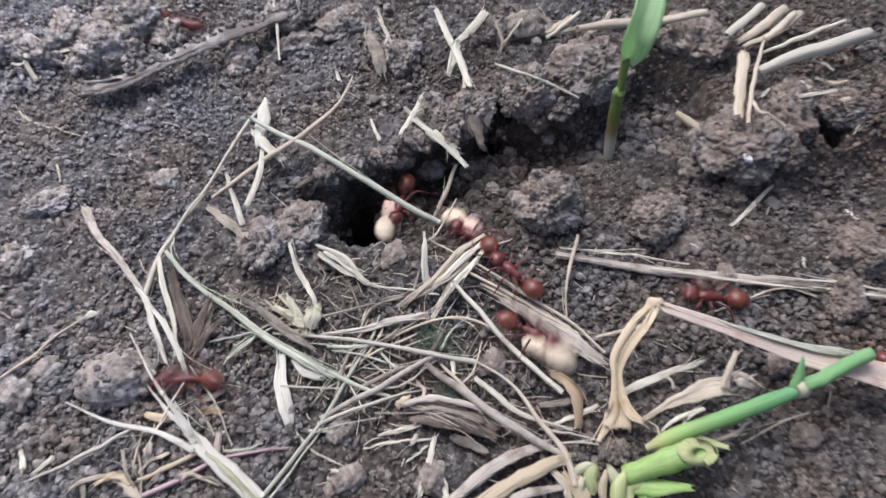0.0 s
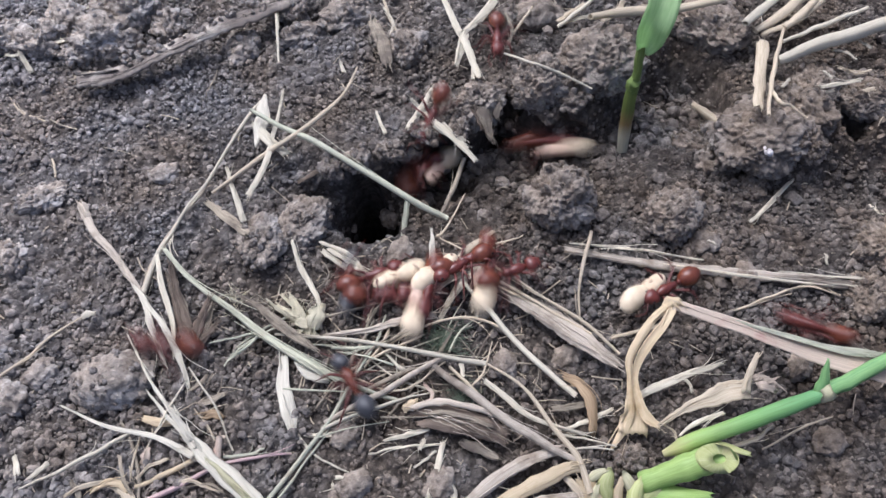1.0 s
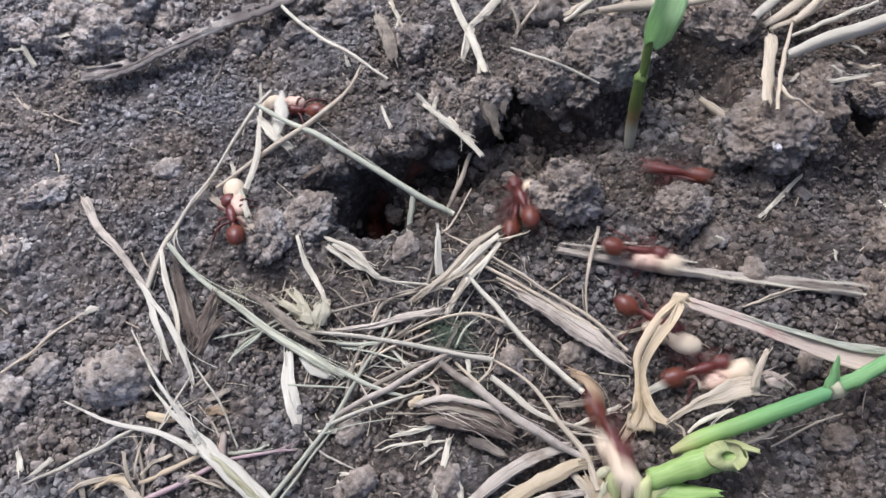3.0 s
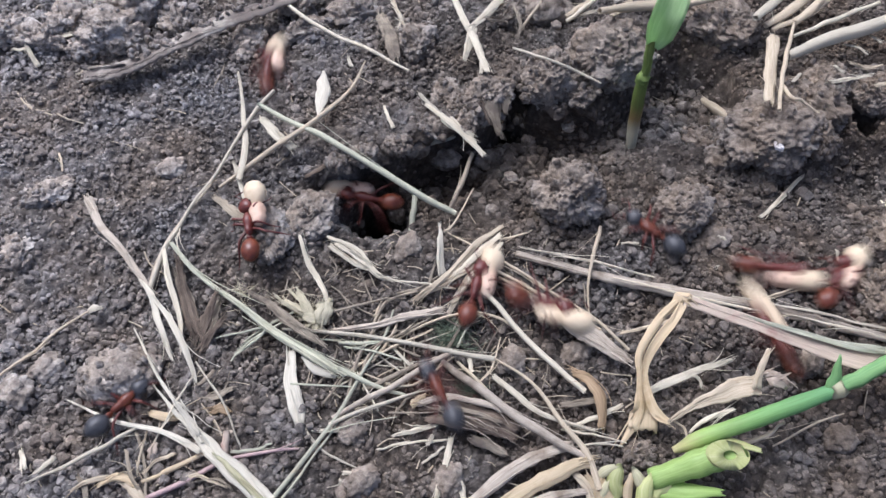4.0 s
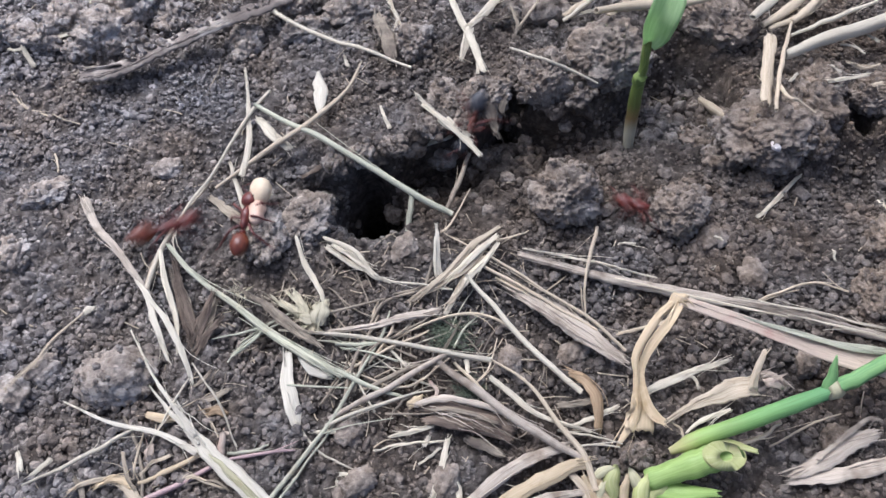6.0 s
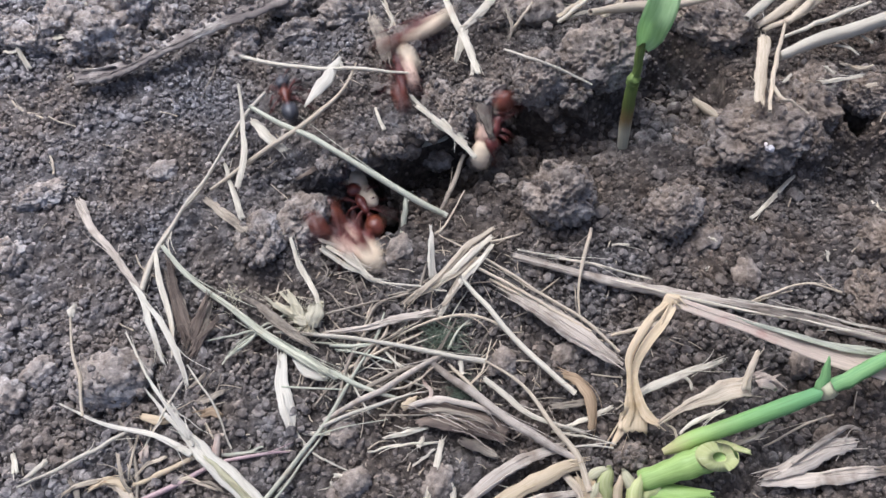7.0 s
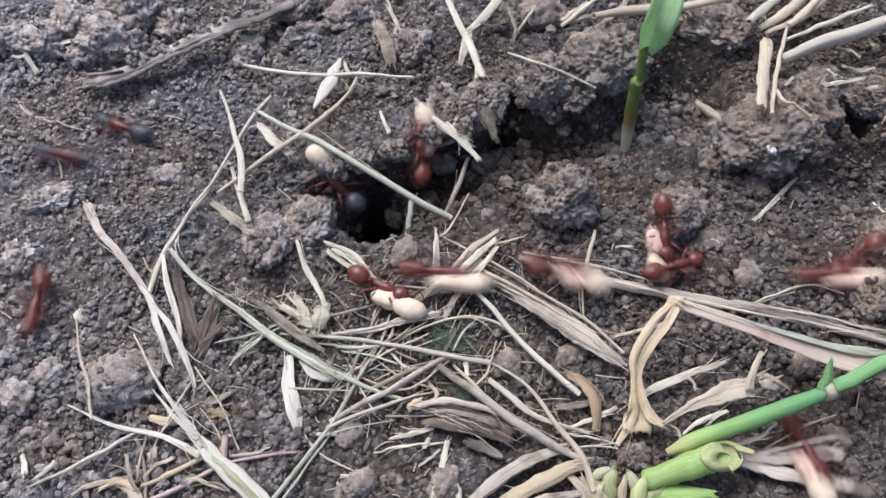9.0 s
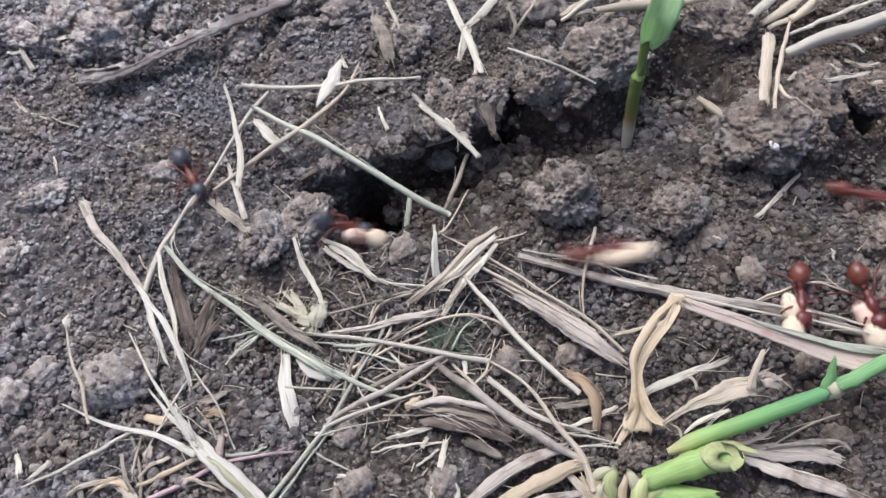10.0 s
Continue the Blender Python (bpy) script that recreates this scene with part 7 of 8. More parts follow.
def ant_run(kind, carries, rows):
    """Rows of seconds, x, y and heading; the height and the slope come from the ground."""
    ant, legs = make_ant(kind, carries)
    pupa = None
    if carries:
        i = len(MOVES)
        pupa = tagged(new("ant_pupa", PUPAE[i % 3]), "cream ant pupa with a folded pinkish body held in jaws", "ant pupa", "pupae carried by ants")
        child("thorax", FOLDED[i % 3], pupa, "pinkish folded front body")
    MOVES.append((ant, legs, pupa, rows))


def ant_pose(x, y, yaw, depth=None):
    if depth is not None:
        return Matrix.Translation((x * MM, y * MM, depth * MM)) @ pose(0, 0, 0, 0, 0, yaw) @ pose(0, 0, 0, 0, 50 if depth > -20 else 0, 0)
    c, s = math.cos(radians(yaw)), math.sin(radians(yaw))
    px = np.array([x, x + 2.2 * c, x - 2.6 * c, x - 1.6 * s, x + 1.6 * s])
    py = np.array([y, y + 2.2 * s, y - 2.6 * s, y + 1.6 * c, y - 1.6 * c])
    z = footing(px, py)
    z[0] = max(z[0], (z[1] + z[2]) / 2 - 0.5, z[1] - 1.7, z[2] - 1.7)
    nose = math.degrees(math.atan2(z[1] - z[2], 4.8))
    lean = math.degrees(math.atan2(z[3] - z[4], 3.2))
    nose, lean = max(-32, min(32, nose)), max(-25, min(25, lean))
    return Matrix.Translation((x * MM, y * MM, (z[0] + HIP + 0.35) * MM)) @ pose(0, 0, 0, 0, 0, yaw) @ pose(0, 0, 0, lean, -nose, 0)


def key_ant(ant, legs, pupa, rows):
    rows = ([(0.0, *rows[0][1:])] if rows[0][0] > 0 else []) + list(rows)
    rows = rows + ([(10.0, *rows[-1][1:])] if rows[-1][0] < 10 else [])
    poses = [(r[0], ant_pose(*r[1:])) for r in rows]
    walk(ant, poses)
    if pupa:
        hold = pose(2.7 * MM, -0.7 * MM, -0.35 * MM, -10, 6, 10)
        walk(pupa, [(t, m @ hold) for t, m in poses])
    times = [0.0]
    stops = [r[0] for r in rows]
    gone, last = [0.0], rows[0]
    for r in rows[1:]:
        gone.append(gone[-1] + math.hypot(r[1] - last[1], r[2] - last[2]))
        last = r
    moving = [(a, b) for a, b, c, d in zip(stops, stops[1:], gone, gone[1:]) if d - c > 0.25]
    t = 0.0
    while t < 10:
        t = round(t + 0.0667, 4)
        if any(a - 0.07 <= t <= b + 0.07 for a, b in moving) and t < 10:
            times.append(t)
    times.append(10.0)
    for leg, at, phase, sg in legs:
        keys = []
        for t in times:
            run = float(np.interp(t, stops, gone))
            swing = math.sin(run * 1.25 + math.pi * phase)
            rise_up = max(0.0, math.cos(run * 1.25 + math.pi * phase))
            keys.append((t, pose(*at, 9 * sg * rise_up, 0, 17 * swing * sg)))
        walk(leg, keys)


def motions():
    ant_run("red", True, [(0.00, -3.1, 6.7, -104), (0.10, -3.6, 6.5, -104), (0.20, -3.2, 6.6, -107), (0.30, -4.3, 5.5, -114), (0.50, -5.3, 5.6, -96), (0.60, -6.3, 7.0, -57), (0.71, -7.2, 8.5, -18, -11), (0.80, 0.2, 9.2, 6, -26)])
    ant_run("red", True, [(0.00, 4.2, 1.9, 135), (0.10, 3.6, 1.0, 138), (0.20, 4.1, 1.7, 142), (0.30, 2.8, 2.8, 145), (0.40, 1.5, 1.8, 195), (0.50, 0.3, -0.6, 168), (0.60, 1.0, 1.2, 210), (0.70, -2.8, 2.7, 251), (0.80, -3.1, 2.1, 280), (0.90, -1.6, -2.9, 278), (1.00, -0.7, -5.3, 257), (1.10, -2.4, -9.4, 268), (1.20, -2.2, -10.9, 277), (1.30, -1.7, -11.7, 271), (1.40, -1.7, -14.7, 264), (1.50, -3.0, -20.0, 267), (1.60, -2.3, -22.1, 280), (1.80, -0.4, -32.0, 281)])
    ant_run("red", True, [(0.00, 9.9, -9.6, -28), (0.10, 9.9, -8.6, 17), (0.20, 12.3, -9.9, 30), (0.30, 17.2, -6.6, 34), (0.40, 20.4, -2.8, 25), (0.50, 24.1, -0.4, -6), (0.55, 25.8, -1.7, 62), (0.60, 27.5, -3.0, 130), (0.70, 27.3, 0.1, 202), (0.80, 25.2, -2.5, 215), (0.90, 22.2, -3.0, 212), (1.00, 21.4, -5.2, 211), (1.20, 20.6, -2.6, 266), (1.40, 19.1, -3.2, 314), (1.50, 19.2, -4.2, 348), (1.70, 19.2, -5.9, 397), (1.80, 21.4, -3.7, 405), (1.90, 22.2, -2.1, 390), (2.00, 24.2, -0.7, 376), (2.10, 25.6, 0.1, 379), (2.20, 30.7, 1.6, 381), (2.30, 38.5, 4.5, 379), (2.40, 41.8, 6.8, 369), (2.60, 52.6, 7.3, 360), (2.80, 56.1, 7.3, 361)])
    ant_run("red", False, [(0.00, 27.4, -5.4, 174), (0.05, 27.5, -4.8, 134), (0.10, 27.6, -4.2, 94), (0.20, 27.9, -2.9, 52), (0.30, 30.7, -0.8, 46), (0.40, 34.2, 2.2, 30), (0.50, 33.4, 3.7, -38), (0.70, 39.8, 6.9, 1), (0.90, 51.3, 8.8, 9)])
    ant_run("red", False, [(0.00, 8.1, -3.2, 135), (0.30, 7.0, -1.7, 160), (0.50, 4.3, -2.4, 168), (0.75, 3.7, -2.2, 95), (1.00, 3.1, -2.0, 22), (1.50, 3.9, -1.5, 62), (2.00, 5.9, -1.2, -12), (2.30, 6.8, -0.3, -23), (2.40, 6.7, -2.8, 28), (2.50, 6.6, -5.2, 79), (2.70, 8.0, -2.6, 92), (3.20, 6.9, 7.8, 114), (3.48, -7.2, 8.5, 113, -11), (3.54, -3.5, 10.2, 68, -11), (3.60, 0.3, 11.9, 24, -26)])
    ant_run("red", True, [(0.00, -4.1, 3.9, 125, -26), (0.15, -7.2, 8.5, 54, -11), (0.30, -0.9, 10.2, -12), (0.50, 3.5, 6.3, -56), (0.70, 3.4, 3.0, -113), (1.00, 2.0, -3.0, -147), (1.20, 2.8, -1.5, -121), (1.50, 0.9, -3.3, -90), (1.65, -0.3, -3.8, -42), (1.80, -1.4, -4.3, 7), (2.00, 1.3, -4.9, 48), (2.20, 1.8, -4.2, 12), (2.40, 4.6, -4.6, 19), (2.50, 9.1, -1.3, 32), (2.60, 9.4, 0.8, -29), (2.70, 14.3, -3.7, -42), (3.00, 19.2, -8.5, -28), (3.40, 30.7, -13.9, -14), (3.80, 46.5, -15.4, -4)])
    ant_run("red", True, [(0.00, 0.4, 0.6, 134, -26), (0.20, -7.2, 8.5, 82, -11), (0.40, -2.2, 6.2, 38), (0.50, -1.0, 5.6, 35), (0.60, -0.6, 6.9, 75), (0.70, -0.3, 8.2, 115), (0.90, -1.3, 7.8, 107), (1.00, -1.3, 10.7, 46), (1.10, -0.5, 11.6, -4), (1.20, 4.2, 12.0, -45), (1.40, 4.9, 10.2, -50), (1.50, 4.9, 8.1, -6), (1.60, 6.5, 10.2, -37), (1.80, 7.9, 8.8, -59), (1.90, 7.9, 5.9, -46), (2.00, 9.1, 4.5, -12), (2.10, 12.5, 3.0, 10), (2.20, 16.4, 2.9, 33), (2.30, 15.5, 5.8, 23), (2.50, 16.8, 5.4, -18), (2.60, 17.2, 3.1, -58), (2.70, 16.3, 1.2, -32), (3.20, 25.1, -1.9, -1), (3.80, 50.7, 0.6, 6)])
    ant_run("red", False, [(0.00, -11.2, 7.4, 15, -26), (0.25, -7.2, 8.5, -25, -11), (0.38, -0.8, 9.7, -91), (0.50, 5.7, 10.9, -156), (0.65, 5.1, 6.9, -116), (0.80, 4.5, 2.9, -76), (0.90, 5.9, -0.2, -27), (1.00, 7.3, -3.4, 22), (1.10, 7.0, -3.1, 63), (1.20, 6.7, -2.9, 104), (1.50, -0.9, -3.5, 33), (1.80, 0.9, -4.7, 24), (2.00, 1.0, -4.2, 17), (2.30, -4.1, 1.0, 81), (2.58, -7.2, 8.5, 50, -11), (2.64, -5.0, 6.1, 1, -11), (2.70, -2.8, 3.6, -47, -26)])
    ant_run("red", True, [(0.00, -1.4, 16.2, -127, -26), (0.20, -1.4, 16.2, -128, -26), (0.30, -7.2, 8.5, -152, -11), (0.40, -7.7, 3.9, -214), (0.50, -10.1, 3.9, -208), (0.55, -11.6, 3.4, -160), (0.60, -13.0, 2.9, -111), (0.70, -13.4, 2.4, -52), (0.80, -11.4, -1.6, -23), (0.90, -9.0, -1.8, 1), (1.00, -5.6, -3.4, 23), (1.10, -5.6, -2.7, -36), (1.20, -5.7, -2.0, -95), (1.30, -5.6, -4.8, -115), (1.50, -6.2, -4.1, -79), (1.70, -6.3, -3.0, -85), (2.00, -3.6, -4.7, -93), (2.10, -5.9, -4.7, -47), (2.20, -3.3, -5.7, -52), (2.30, -1.3, -10.3, -56), (2.40, -3.1, -12.6, -27), (2.50, 0.6, -12.3, -11), (2.60, 2.4, -12.6, -21), (2.70, 7.7, -13.4, -40), (3.00, 14.4, -19.1, -62), (3.30, 17.6, -31.3, -79)])
    ant_run("red", True, [(0.00, -12.6, 10.0, -16, -26), (0.70, -12.6, 10.0, -9, -26), (0.75, -7.2, 8.5, 8, -11), (0.80, 1.4, 10.6, 19), (0.90, 5.0, 11.9, 15), (1.00, 11.9, 14.3, 6), (1.10, 16.9, 13.4, -63), (1.20, 18.3, 10.2, -96), (1.30, 15.2, 2.8, -89), (1.40, 16.4, 0.2, -82), (1.50, 20.6, -5.0, -114), (1.60, 21.0, -7.4, -152), (1.80, 16.2, -8.5, -161), (1.90, 11.8, -9.1, -149), (2.00, 10.4, -11.6, -140), (2.10, 11.2, -13.2, -163), (2.20, 8.4, -14.5, -195), (2.30, 4.0, -15.7, -250), (2.40, 3.0, -12.6, -294), (2.50, 7.7, -11.1, -287), (2.60, 8.4, -9.8, -269), (2.70, 7.0, -6.4, -276), (3.20, 9.0, 7.9, -290), (3.50, 17.1, 17.3, -292), (3.80, 27.5, 53.1, -286)])
    ant_run("red", True, [(0.00, -15.1, 6.7, 13, -26), (1.20, -15.1, 6.7, 13, -26), (1.30, -7.2, 8.5, 49, -11), (1.35, -6.2, 6.5, 103), (1.40, -5.3, 4.5, 157), (1.50, -8.7, 5.8, 141), (1.55, -10.0, 6.6, 190), (1.60, -11.3, 7.4, 238), (1.70, -12.4, 3.1, 286), (1.80, -10.4, 5.6, 274), (1.90, -11.8, 1.7, 253), (2.00, -13.5, -3.3, 257), (2.05, -13.5, -5.8, 219), (2.10, -13.4, -8.4, 180), (2.20, -18.2, -8.0, 122), (2.30, -19.2, -3.7, 98), (2.40, -18.9, -1.5, 105), (2.50, -20.1, 3.3, 121), (2.70, -20.7, 3.0, 113), (3.40, -19.6, 1.9, 105), (4.00, -18.5, 0.5, 100), (4.50, -17.8, 0.8, 98), (5.00, -17.6, 0.4, 99), (5.50, -17.9, 0.1, 99), (5.70, -18.1, 0.1, 98), (6.40, -19.2, 4.0, 59), (6.80, -16.7, 1.9, 36), (6.90, -13.5, 2.9, -23), (7.00, -8.9, 0.8, -17), (7.10, -8.1, -2.7, -10), (7.20, -6.2, -3.1, 19), (7.30, -4.2, -1.6, 28), (7.50, -0.6, 1.2, 6), (7.70, 0.1, -0.4, -8), (7.80, 4.1, 0.6, -12), (7.90, 8.6, 0.2, -25), (8.00, 15.9, -4.7, -41), (8.10, 16.5, -5.3, -57), (8.20, 19.3, -10.4, -58), (8.40, 21.5, -10.9, -68), (8.50, 24.2, -15.9, -97), (8.70, 23.6, -15.3, -35), (8.80, 27.3, -16.4, -39), (9.00, 31.7, -20.2, -68), (9.30, 33.8, -31.8, -84)])
    ant_run("red", True, [(0.00, -14.5, 15.8, -45, -26), (1.10, -14.5, 15.8, -34, -26), (1.20, -7.2, 8.5, -5, -11), (1.30, 9.6, 13.8, 24), (1.40, 10.9, 15.6, 10), (1.50, 18.0, 15.8, 6), (1.60, 20.8, 16.5, 35), (1.70, 24.0, 17.6, 61), (1.80, 27.2, 21.6, 92), (1.90, 25.7, 24.4, 104), (2.00, 23.8, 33.5, 100), (2.20, 22.0, 54.0, 92)])
    ant_run("red", True, [(0.00, -8.3, 15.7, -82, -26), (1.60, -8.3, 15.7, -72, -26), (1.70, -7.2, 8.5, -31, -11), (1.80, -4.8, 10.2, -22), (1.85, -3.4, 11.4, -68), (1.90, -1.9, 12.6, -115), (1.95, -3.4, 10.2, -177), (2.00, -4.9, 7.7, -239), (2.10, -4.2, 9.8, -254), (2.20, -4.4, 11.2, -239), (2.30, -8.1, 17.3, -208), (2.40, -10.9, 18.9, -184), (2.50, -15.1, 16.1, -193), (2.70, -14.8, 16.2, -199), (3.40, -17.3, 14.9, -214), (3.80, -18.5, 15.9, -241), (4.00, -19.5, 22.5, -266), (4.10, -16.0, 27.7, -339), (4.20, -10.7, 27.3, -371), (4.30, -8.5, 25.8, -364), (4.40, -4.2, 25.2, -340), (4.50, 1.2, 26.9, -311), (4.70, 6.1, 34.7, -293), (4.90, 11.8, 55.7, -284)])
    ant_run("red", True, [(0.00, 13.6, -35.5, 53), (1.90, 12.4, -34.6, 53), (2.20, 16.8, -24.8, 65), (2.50, 20.1, -20.9, 77), (2.60, 20.1, -19.7, 60), (2.70, 19.7, -17.1, 34), (3.20, 29.5, -12.1, 15), (3.70, 47.3, -9.6, 7)])
    ant_run("red", False, [(0.00, -22.5, -13.8, 175), (0.10, -24.8, -15.3, 244), (0.20, -23.9, -20.0, 278), (0.30, -22.2, -25.1, 284), (0.50, -20.1, -34.3, 283)])
    ant_run("mixed", False, [(0.00, -1.2, -35.3, 94), (0.30, -1.9, -24.8, 96), (0.50, -2.9, -18.2, 101), (0.70, -6.4, -11.9, 109), (0.90, -8.8, -7.7, 98), (1.10, -7.5, 1.2, 83), (1.31, -7.2, 8.5, 69, -11), (1.40, -2.7, 14.3, 52, -26)])
    ant_run("red", False, [(0.00, -7.1, -34.9, 93), (0.20, -7.2, -27.2, 91), (0.30, -7.3, -20.2, 70), (0.50, -7.2, -11.8, 11), (0.70, -3.4, -9.8, 37), (1.00, -4.8, -5.5, -0), (1.15, -4.5, -2.4, 46), (1.30, -4.2, 0.6, 93), (1.41, -5.7, 4.6, 131), (1.51, -7.2, 8.5, 169, -11), (1.60, -12.5, 1.7, 232, -26)])
    ant_run("red", False, [(0.00, -13.1, -34.5, 107), (0.20, -14.0, -27.2, 117), (0.50, -17.7, -16.2, 151), (1.00, -25.1, -10.0, 175), (1.20, -33.1, 4.2, 125), (1.40, -44.1, 10.4, 155), (1.60, -60.0, 12.7, 172)])
    ant_run("red", False, [(0.00, -29.9, 31.9, -21), (0.50, -13.3, 25.3, -13), (0.80, -4.2, 20.4, -55), (1.00, -0.6, 13.7, -119), (1.20, -0.5, 12.5, -130), (1.41, -7.2, 8.5, -112, -11), (1.50, -5.6, 3.2, -73, -26)])
    ant_run("red", False, [(0.00, 3.1, 62.9, -89), (0.70, 3.5, 38.2, -85), (0.80, 5.0, 27.4, -82), (1.00, 6.7, 25.3, -91), (1.20, 5.3, 16.0, -121), (1.41, -7.2, 8.5, -105, -11), (1.46, -5.4, 7.7, -63, -11), (1.50, -3.5, 7.0, -21, -26)])
    ant_run("mixed", False, [(0.00, -6.8, 15.5, -94, -26), (1.10, -6.8, 15.5, -75, -26), (1.20, -7.2, 8.5, -10, -11), (1.25, -5.2, 11.3, 34), (1.30, -3.2, 14.1, 78), (1.50, -8.2, 21.2, 143), (1.70, -13.7, 27.3, 148), (2.00, -21.9, 32.2, 167), (2.20, -34.8, 54.6, 120)])
    ant_run("red", False, [(0.00, -6.9, 2.2, 93, -26), (1.00, -6.9, 2.2, 97, -26), (1.10, -7.2, 8.5, 121, -11), (1.20, -9.8, 10.3, 167), (1.50, -19.3, 10.7, 218), (1.80, -20.6, 6.4, 222), (2.00, -21.6, 4.5, 168), (2.20, -29.5, 6.3, 171), (2.50, -43.3, 8.5, 175), (2.70, -58.5, 8.7, 179)])
    ant_run("mixed", False, [(0.00, 6.6, -33.7, 113), (0.60, 0.7, -19.9, 121), (1.00, -7.6, -13.8, 121), (1.50, -13.4, -12.6, 131), (2.00, -19.7, -1.1, 102), (2.15, -19.3, 1.0, 63), (2.30, -18.9, 3.0, 25), (2.40, -17.6, 2.0, -17), (2.50, -16.3, 0.9, -59), (2.60, -14.4, 3.7, -10), (2.70, -12.4, 6.5, 38), (2.81, -9.8, 7.5, 79), (2.91, -7.2, 8.5, 119, -11), (3.00, -12.7, 9.2, 172, -26)])
    ant_run("red", True, [(0.00, 15.6, 41.2, 0), (0.30, 17.8, 36.9, -28), (0.50, 20.8, 31.7, 7), (0.60, 27.0, 28.9, -5), (0.70, 28.2, 26.5, 24), (0.90, 39.9, 34.5, 53), (1.20, 51.9, 59.7, 66)])
    ant_run("red", False, [(0.00, -10.7, -35.7, 92), (1.20, -10.8, -32.3, 88), (1.50, -10.7, -20.0, 79), (1.80, -6.5, -17.4, 67), (2.00, -4.7, -12.6, 87), (2.30, -6.8, -10.3, 102), (2.50, -5.9, -8.2, 110), (2.80, -7.6, -1.0, 96), (3.01, -7.2, 8.5, 87, -11), (3.10, -6.9, 10.7, 80, -26)])
    ant_run("red", True, [(0.00, -8.8, 10.9, -57, -26), (0.30, -7.2, 8.5, -24, -11), (0.60, 2.9, 10.4, -42), (0.90, 5.6, 1.7, -80), (1.10, 4.1, -6.2, -90), (1.30, 3.5, -10.5, -70), (1.50, 5.8, -18.1, -42), (1.60, 10.3, -19.5, -37), (1.80, 17.8, -23.2, -54), (2.00, 21.0, -32.5, -77)])
    ant_run("red", False, [(0.00, -64.0, 17.7, -2), (1.70, -50.6, 17.2, 8), (1.90, -38.3, 22.7, 11), (2.00, -23.3, 23.3, 7), (2.10, -17.2, 25.0, -9), (2.20, -12.6, 22.8, -37), (2.50, -1.3, 13.5, -74), (2.60, -4.3, 11.0, -114), (2.71, -7.2, 8.5, -155, -11), (2.75, -8.1, 9.5, -193, -11), (2.80, -8.9, 10.5, -230, -26)])
    ant_run("red", False, [(0.00, 67.5, 24.6, -162), (1.70, 58.2, 21.5, -175), (2.00, 38.2, 18.3, -201), (2.10, 30.4, 17.0, -182), (2.20, 27.5, 18.4, -157), (2.40, 20.6, 12.6, -155), (2.50, 19.9, 12.1, -193), (2.80, 9.0, 12.1, -167), (3.08, -7.2, 8.5, -122, -11), (3.20, -3.0, 3.3, -50, -26)])
    ant_run("mixed", False, [(0.00, -9.2, 8.5, -119, -26), (1.50, -9.2, 8.5, -119, -26), (1.60, -7.2, 8.5, -123, -11), (1.70, -15.6, -3.3, -162), (1.85, -18.5, -4.2, -210), (2.00, -21.3, -5.0, -258), (2.30, -26.9, -3.1, -228), (2.50, -30.8, -0.2, -241), (2.80, -37.6, 8.3, -214), (3.20, -61.3, 16.0, -198)])
    ant_run("red", False, [(0.00, 44.7, -12.6, 157), (0.90, 37.8, -9.6, 160), (1.30, 22.5, -4.5, 163), (1.50, 20.0, -3.8, 168), (1.80, 17.0, -6.4, 237), (1.90, 16.0, -7.1, 290), (2.00, 14.9, -7.8, 343), (2.30, 17.7, -3.7, 399), (2.50, 19.5, -0.5, 418), (2.65, 15.8, 3.0, 460), (2.80, 12.2, 6.5, 502), (3.08, -7.2, 8.5, 571, -11), (3.14, -5.7, 6.5, 619, -11), (3.20, -4.3, 4.5, 667, -26)])
    ant_run("red", False, [(0.00, 61.8, 1.7, 175), (2.20, 55.0, 2.2, 174), (2.50, 42.8, 3.8, 174), (2.80, 29.6, 6.5, 169), (3.30, 7.0, 10.6, 179), (3.51, -7.2, 8.5, 193, -11), (3.60, -6.4, 10.5, 198, -26)])
    ant_run("mixed", False, [(0.00, -42.7, -33.5, 47), (3.50, -34.6, -24.9, 51), (3.80, -30.1, -17.8, 51), (4.00, -28.1, -16.0, 47), (4.05, -27.6, -15.4, 87), (4.10, -27.1, -14.8, 127), (4.40, -33.5, -12.2, 164), (4.80, -52.0, -10.1, 173)])
    ant_run("mixed", False, [(0.00, 6.5, -35.4, 142), (3.40, 3.4, -32.9, 120), (4.00, -0.6, -15.0, 119), (4.30, -2.3, -8.3, 108), (4.50, -0.7, -3.1, 131), (4.80, -2.4, 2.2, 110), (5.01, -7.2, 8.5, 60, -11), (5.05, -4.1, 7.4, 21, -11), (5.10, -0.9, 6.3, -19, -26)])
    ant_run("mixed", False, [(0.00, 58.0, -5.0, -176), (3.40, 50.5, -5.5, -184), (3.80, 24.8, -2.8, -198), (4.00, 19.8, 1.0, -222), (4.50, 20.1, 4.9, -217), (4.80, 12.3, 8.1, -189), (5.08, -7.2, 8.5, -146, -11), (5.14, -6.1, 6.0, -106, -11), (5.20, -5.0, 3.5, -66, -26)])
